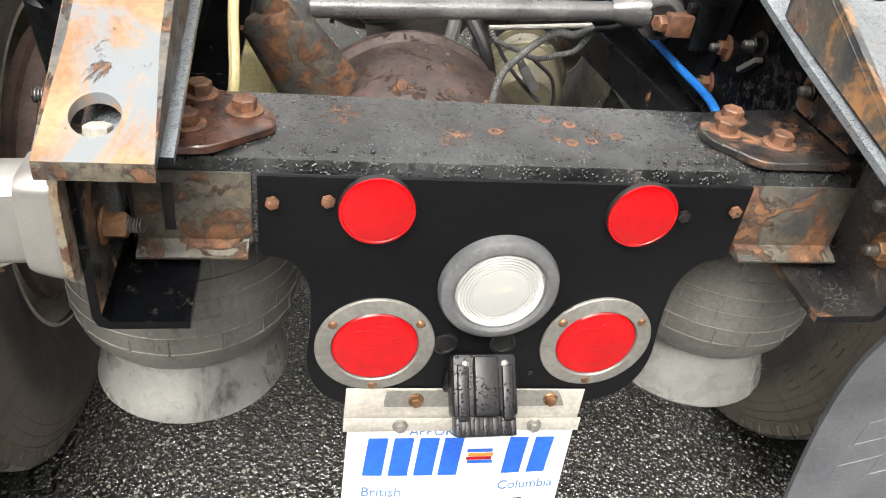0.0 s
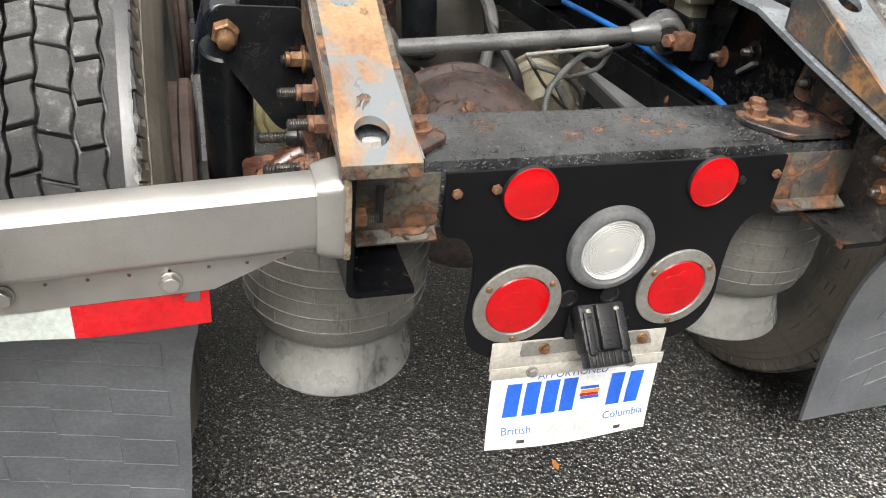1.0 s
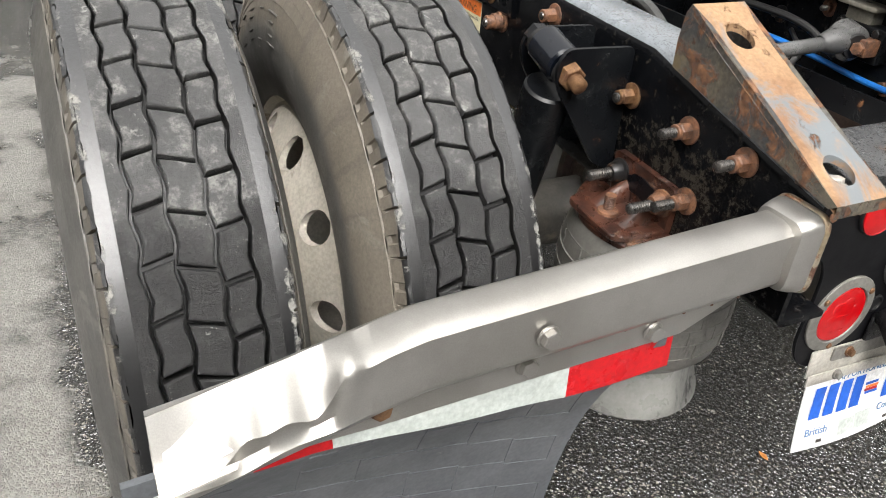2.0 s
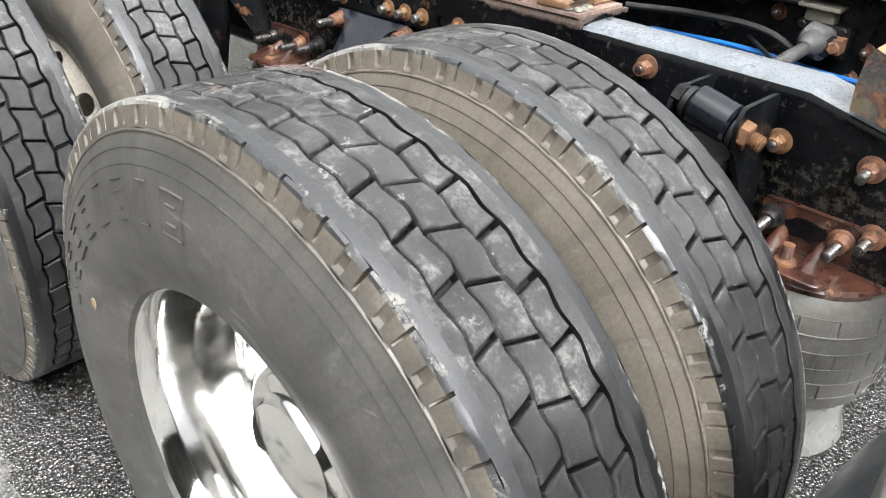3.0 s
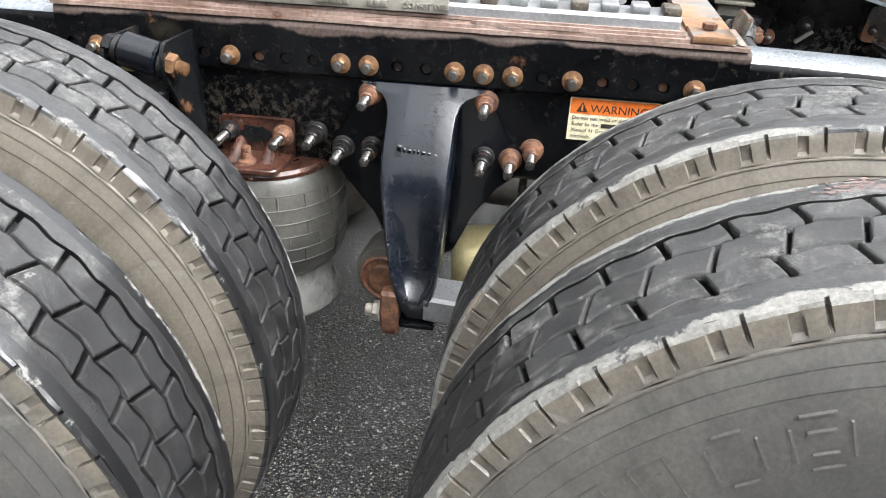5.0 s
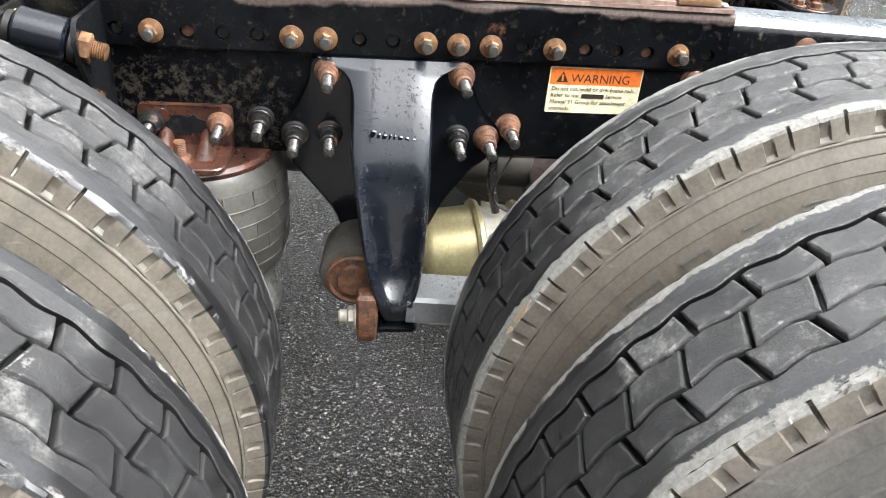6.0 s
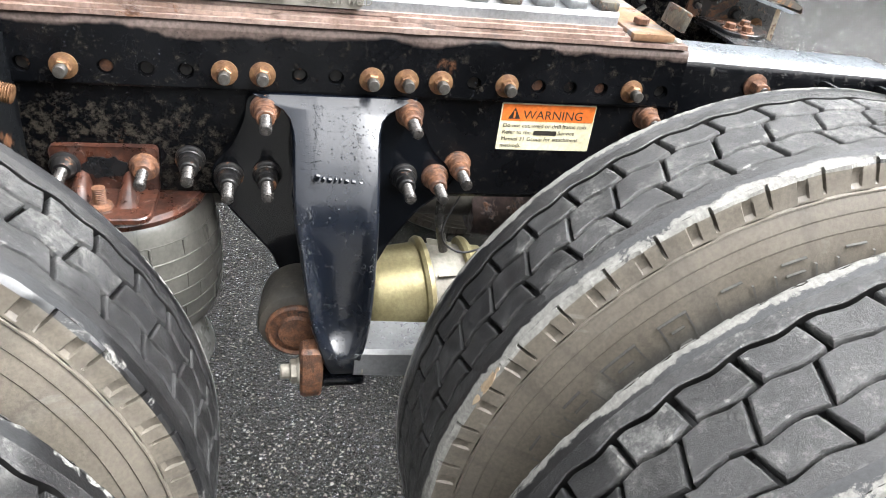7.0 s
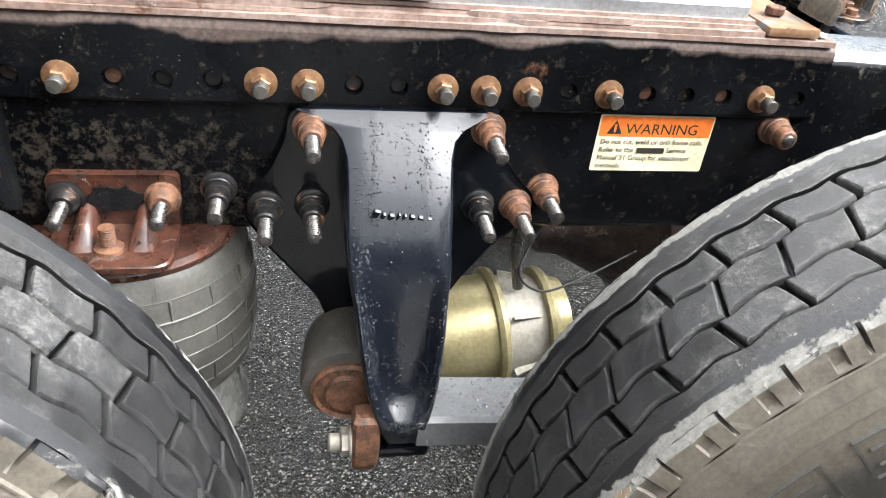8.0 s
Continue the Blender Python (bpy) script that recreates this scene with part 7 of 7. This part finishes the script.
box(bm, (0.404, 0.285, 0.838), (0.4178, 0.335, 0.846), 0.001, Matrix.Translation((0.41, 0.31, 0.842)) @ Matrix.Rotation(radians(-40), 4, "X") @ Matrix.Translation((-0.41, -0.31, -0.842)))
part("cable_clip", bm, LAMP_RING, truck, "pale metal cable clip")

LINES = [
    ("air_hose", BLUE_HOSE, "bright blue nylon air hose", 0.0068, 0, [(0.30, 0.90, 0.80), (0.335, 0.70, 0.795), (0.362, 0.575, 0.783), (0.382, 0.46, 0.770), (0.388, 0.36, 0.768), (0.376, 0.29, 0.768), (0.366, 0.25, 0.755), (0.36, 0.21, 0.72)]),
    ("air_hose", BLACK_RUBBER, "black air hose beside the blue one", 0.009, 0, [(0.24, 0.95, 0.86), (0.30, 0.78, 0.86), (0.345, 0.62, 0.845), (0.36, 0.52, 0.80)]),
    ("metal_pipe", LAMP_RING, "thin pale metal pipe", 0.0045, 0, [(0.072, 0.58, 0.773), (0.154, 0.57, 0.784), (0.246, 0.55, 0.80)]),
    ("wire_conduit", CORRUGATED, "grey corrugated wiring conduit", 0.0068, 0.004, [(0.052, 0.40, 0.690), (0.059, 0.42, 0.716), (0.075, 0.45, 0.747), (0.104, 0.47, 0.769), (0.135, 0.49, 0.786), (0.169, 0.50, 0.802), (0.202, 0.51, 0.796), (0.242, 0.53, 0.802)]),
    ("wire_conduit", CORRUGATED, "grey corrugated wiring conduit", 0.0055, 0.004, [(0.242, 0.53, 0.799), (0.216, 0.52, 0.767), (0.183, 0.52, 0.755), (0.152, 0.53, 0.743), (0.12, 0.55, 0.749), (0.085, 0.56, 0.758), (0.072, 0.57, 0.776)]),
    ("wire", BLACK_RUBBER, "thin black wire", 0.0035, 0, [(0.073, 0.57, 0.771), (0.11, 0.55, 0.72), (0.148, 0.53, 0.683), (0.169, 0.52, 0.668)]),
    ("wire", BLACK_RUBBER, "thin black wire", 0.0035, 0, [(0.148, 0.53, 0.741), (0.184, 0.53, 0.712), (0.196, 0.53, 0.68), (0.198, 0.53, 0.64)]),
    ("wire", BLACK_RUBBER, "black wire bundle", 0.0055, 0, [(0.242, 0.53, 0.80), (0.29, 0.56, 0.795), (0.33, 0.60, 0.80), (0.36, 0.66, 0.82)]),
    ("wire", CREAM_WIRE, "cream plastic hose beside the rail", 0.0065, 0, [(-0.318, 0.46, 0.90), (-0.320, 0.34, 0.925), (-0.319, 0.24, 0.905), (-0.314, 0.175, 0.85), (-0.32, 0.165, 0.80)]),
    ("air_hose", BLACK_RUBBER, "black hose above the axle", 0.013, 0, [(0.10, 1.0, 0.85), (0.06, 0.82, 0.83), (0.045, 0.72, 0.78), (0.09, 0.66, 0.70), (0.12, 0.66, 0.60)]),
    ("air_hose", CORRUGATED, "grey braided hose", 0.014, 0, [(0.02, 1.05, 0.86), (0.035, 0.85, 0.86), (0.05, 0.74, 0.80), (0.03, 0.70, 0.70)]),
    ("wire", BLACK_RUBBER, "thin black cable along the far rail", 0.006, 0, [(0.39, 1.5, 0.90), (0.39, 1.1, 0.91), (0.385, 0.85, 0.93), (0.38, 0.7, 0.915), (0.39, 0.5, 0.92)]),
]
for name, m, label, r, rid, pts in LINES:
    bm = bmesh.new()
    hose(bm, pts, r, 10, 10, rid)
    part(name, bm, m, truck, label)
bm = bmesh.new()
box(bm, (-0.009, -0.008, -0.026), (0.009, 0.008, 0.026), 0.003, Matrix.Translation((0.143, 0.52, 0.711)) @ Matrix.Rotation(radians(-36), 4, "Y"))
box(bm, (-0.007, -0.006, 0.024), (0.007, 0.006, 0.040), 0.002, Matrix.Translation((0.143, 0.52, 0.711)) @ Matrix.Rotation(radians(-36), 4, "Y"))
part("wire_connector", bm, CORRUGATED, truck, "grey plastic wire connector")
# drive shaft and its yoke, dark grease
bm = bmesh.new()
rod(bm, (-0.04, AXLES[0] + 0.26, 0.52), (-0.04, AXLES[1] - 0.25, 0.56), 0.05, n=24, bev=0.01)
part("drive_shaft", bm, BUSHING, truck, "dark drive shaft between the axles")
bm = bmesh.new()
rod(bm, (-0.11, 0.80, 0.88), (-0.10, 0.78, 0.70), 0.040, n=24, bev=0.008)
rod(bm, (-0.10, 0.785, 0.745), (-0.10, 0.783, 0.735), 0.045, n=24)
part("air_canister", bm, BLACK_PAINT, truck, "black canister ahead of the axle")
# far air tank seen above the axle
bm = bmesh.new()
lathe(bm, [(0.05, 0.0), (0.10, 0.02), (0.115, 0.05), (0.115, 0.33), (0.10, 0.36), (0.05, 0.38)], 36, (0.02, 1.02, 0.60), (0, 0, 1))
part("air_tank", bm, BUSHING, truck, "dark grey cylinder between the rails")
# valve block on the inner face of the far rail
bm = bmesh.new()
box(bm, (0.355, 0.46, 0.915), (0.4178, 0.56, 0.925), 0.003)
box(bm, (0.375, 0.475, 0.875), (0.4178, 0.545, 0.915), 0.006)
rod(bm, (0.37, 0.51, 0.87), (0.352, 0.51, 0.86), 0.012, n=14, bev=0.002)
part("valve_block", bm, CAST_BEIGE, truck, "grey cast valve block with rusty fittings")

# ---- fallen leaf ----
bm = bmesh.new()
pts = [(0.0, 0.0), (0.006, 0.006), (0.009, 0.014), (0.006, 0.022), (0.001, 0.030), (-0.004, 0.022), (-0.006, 0.012), (-0.004, 0.005)]
lo = [Vector((0.090 + x, 0.140 + y, GROUND + 0.0035 + 0.003 * math.cos(90 * x) + 0.05 * abs(x))) for x, y in pts]
rings(bm, [lo, [p + Vector((0, 0, 0.0007)) for p in lo]], True, True, True)
leaf = put_mesh("fallen_leaf", finish("fallen_leaf", bm, LEAF), None)
tagged(leaf, "small curled orange leaf lying on wet asphalt", "leaf")
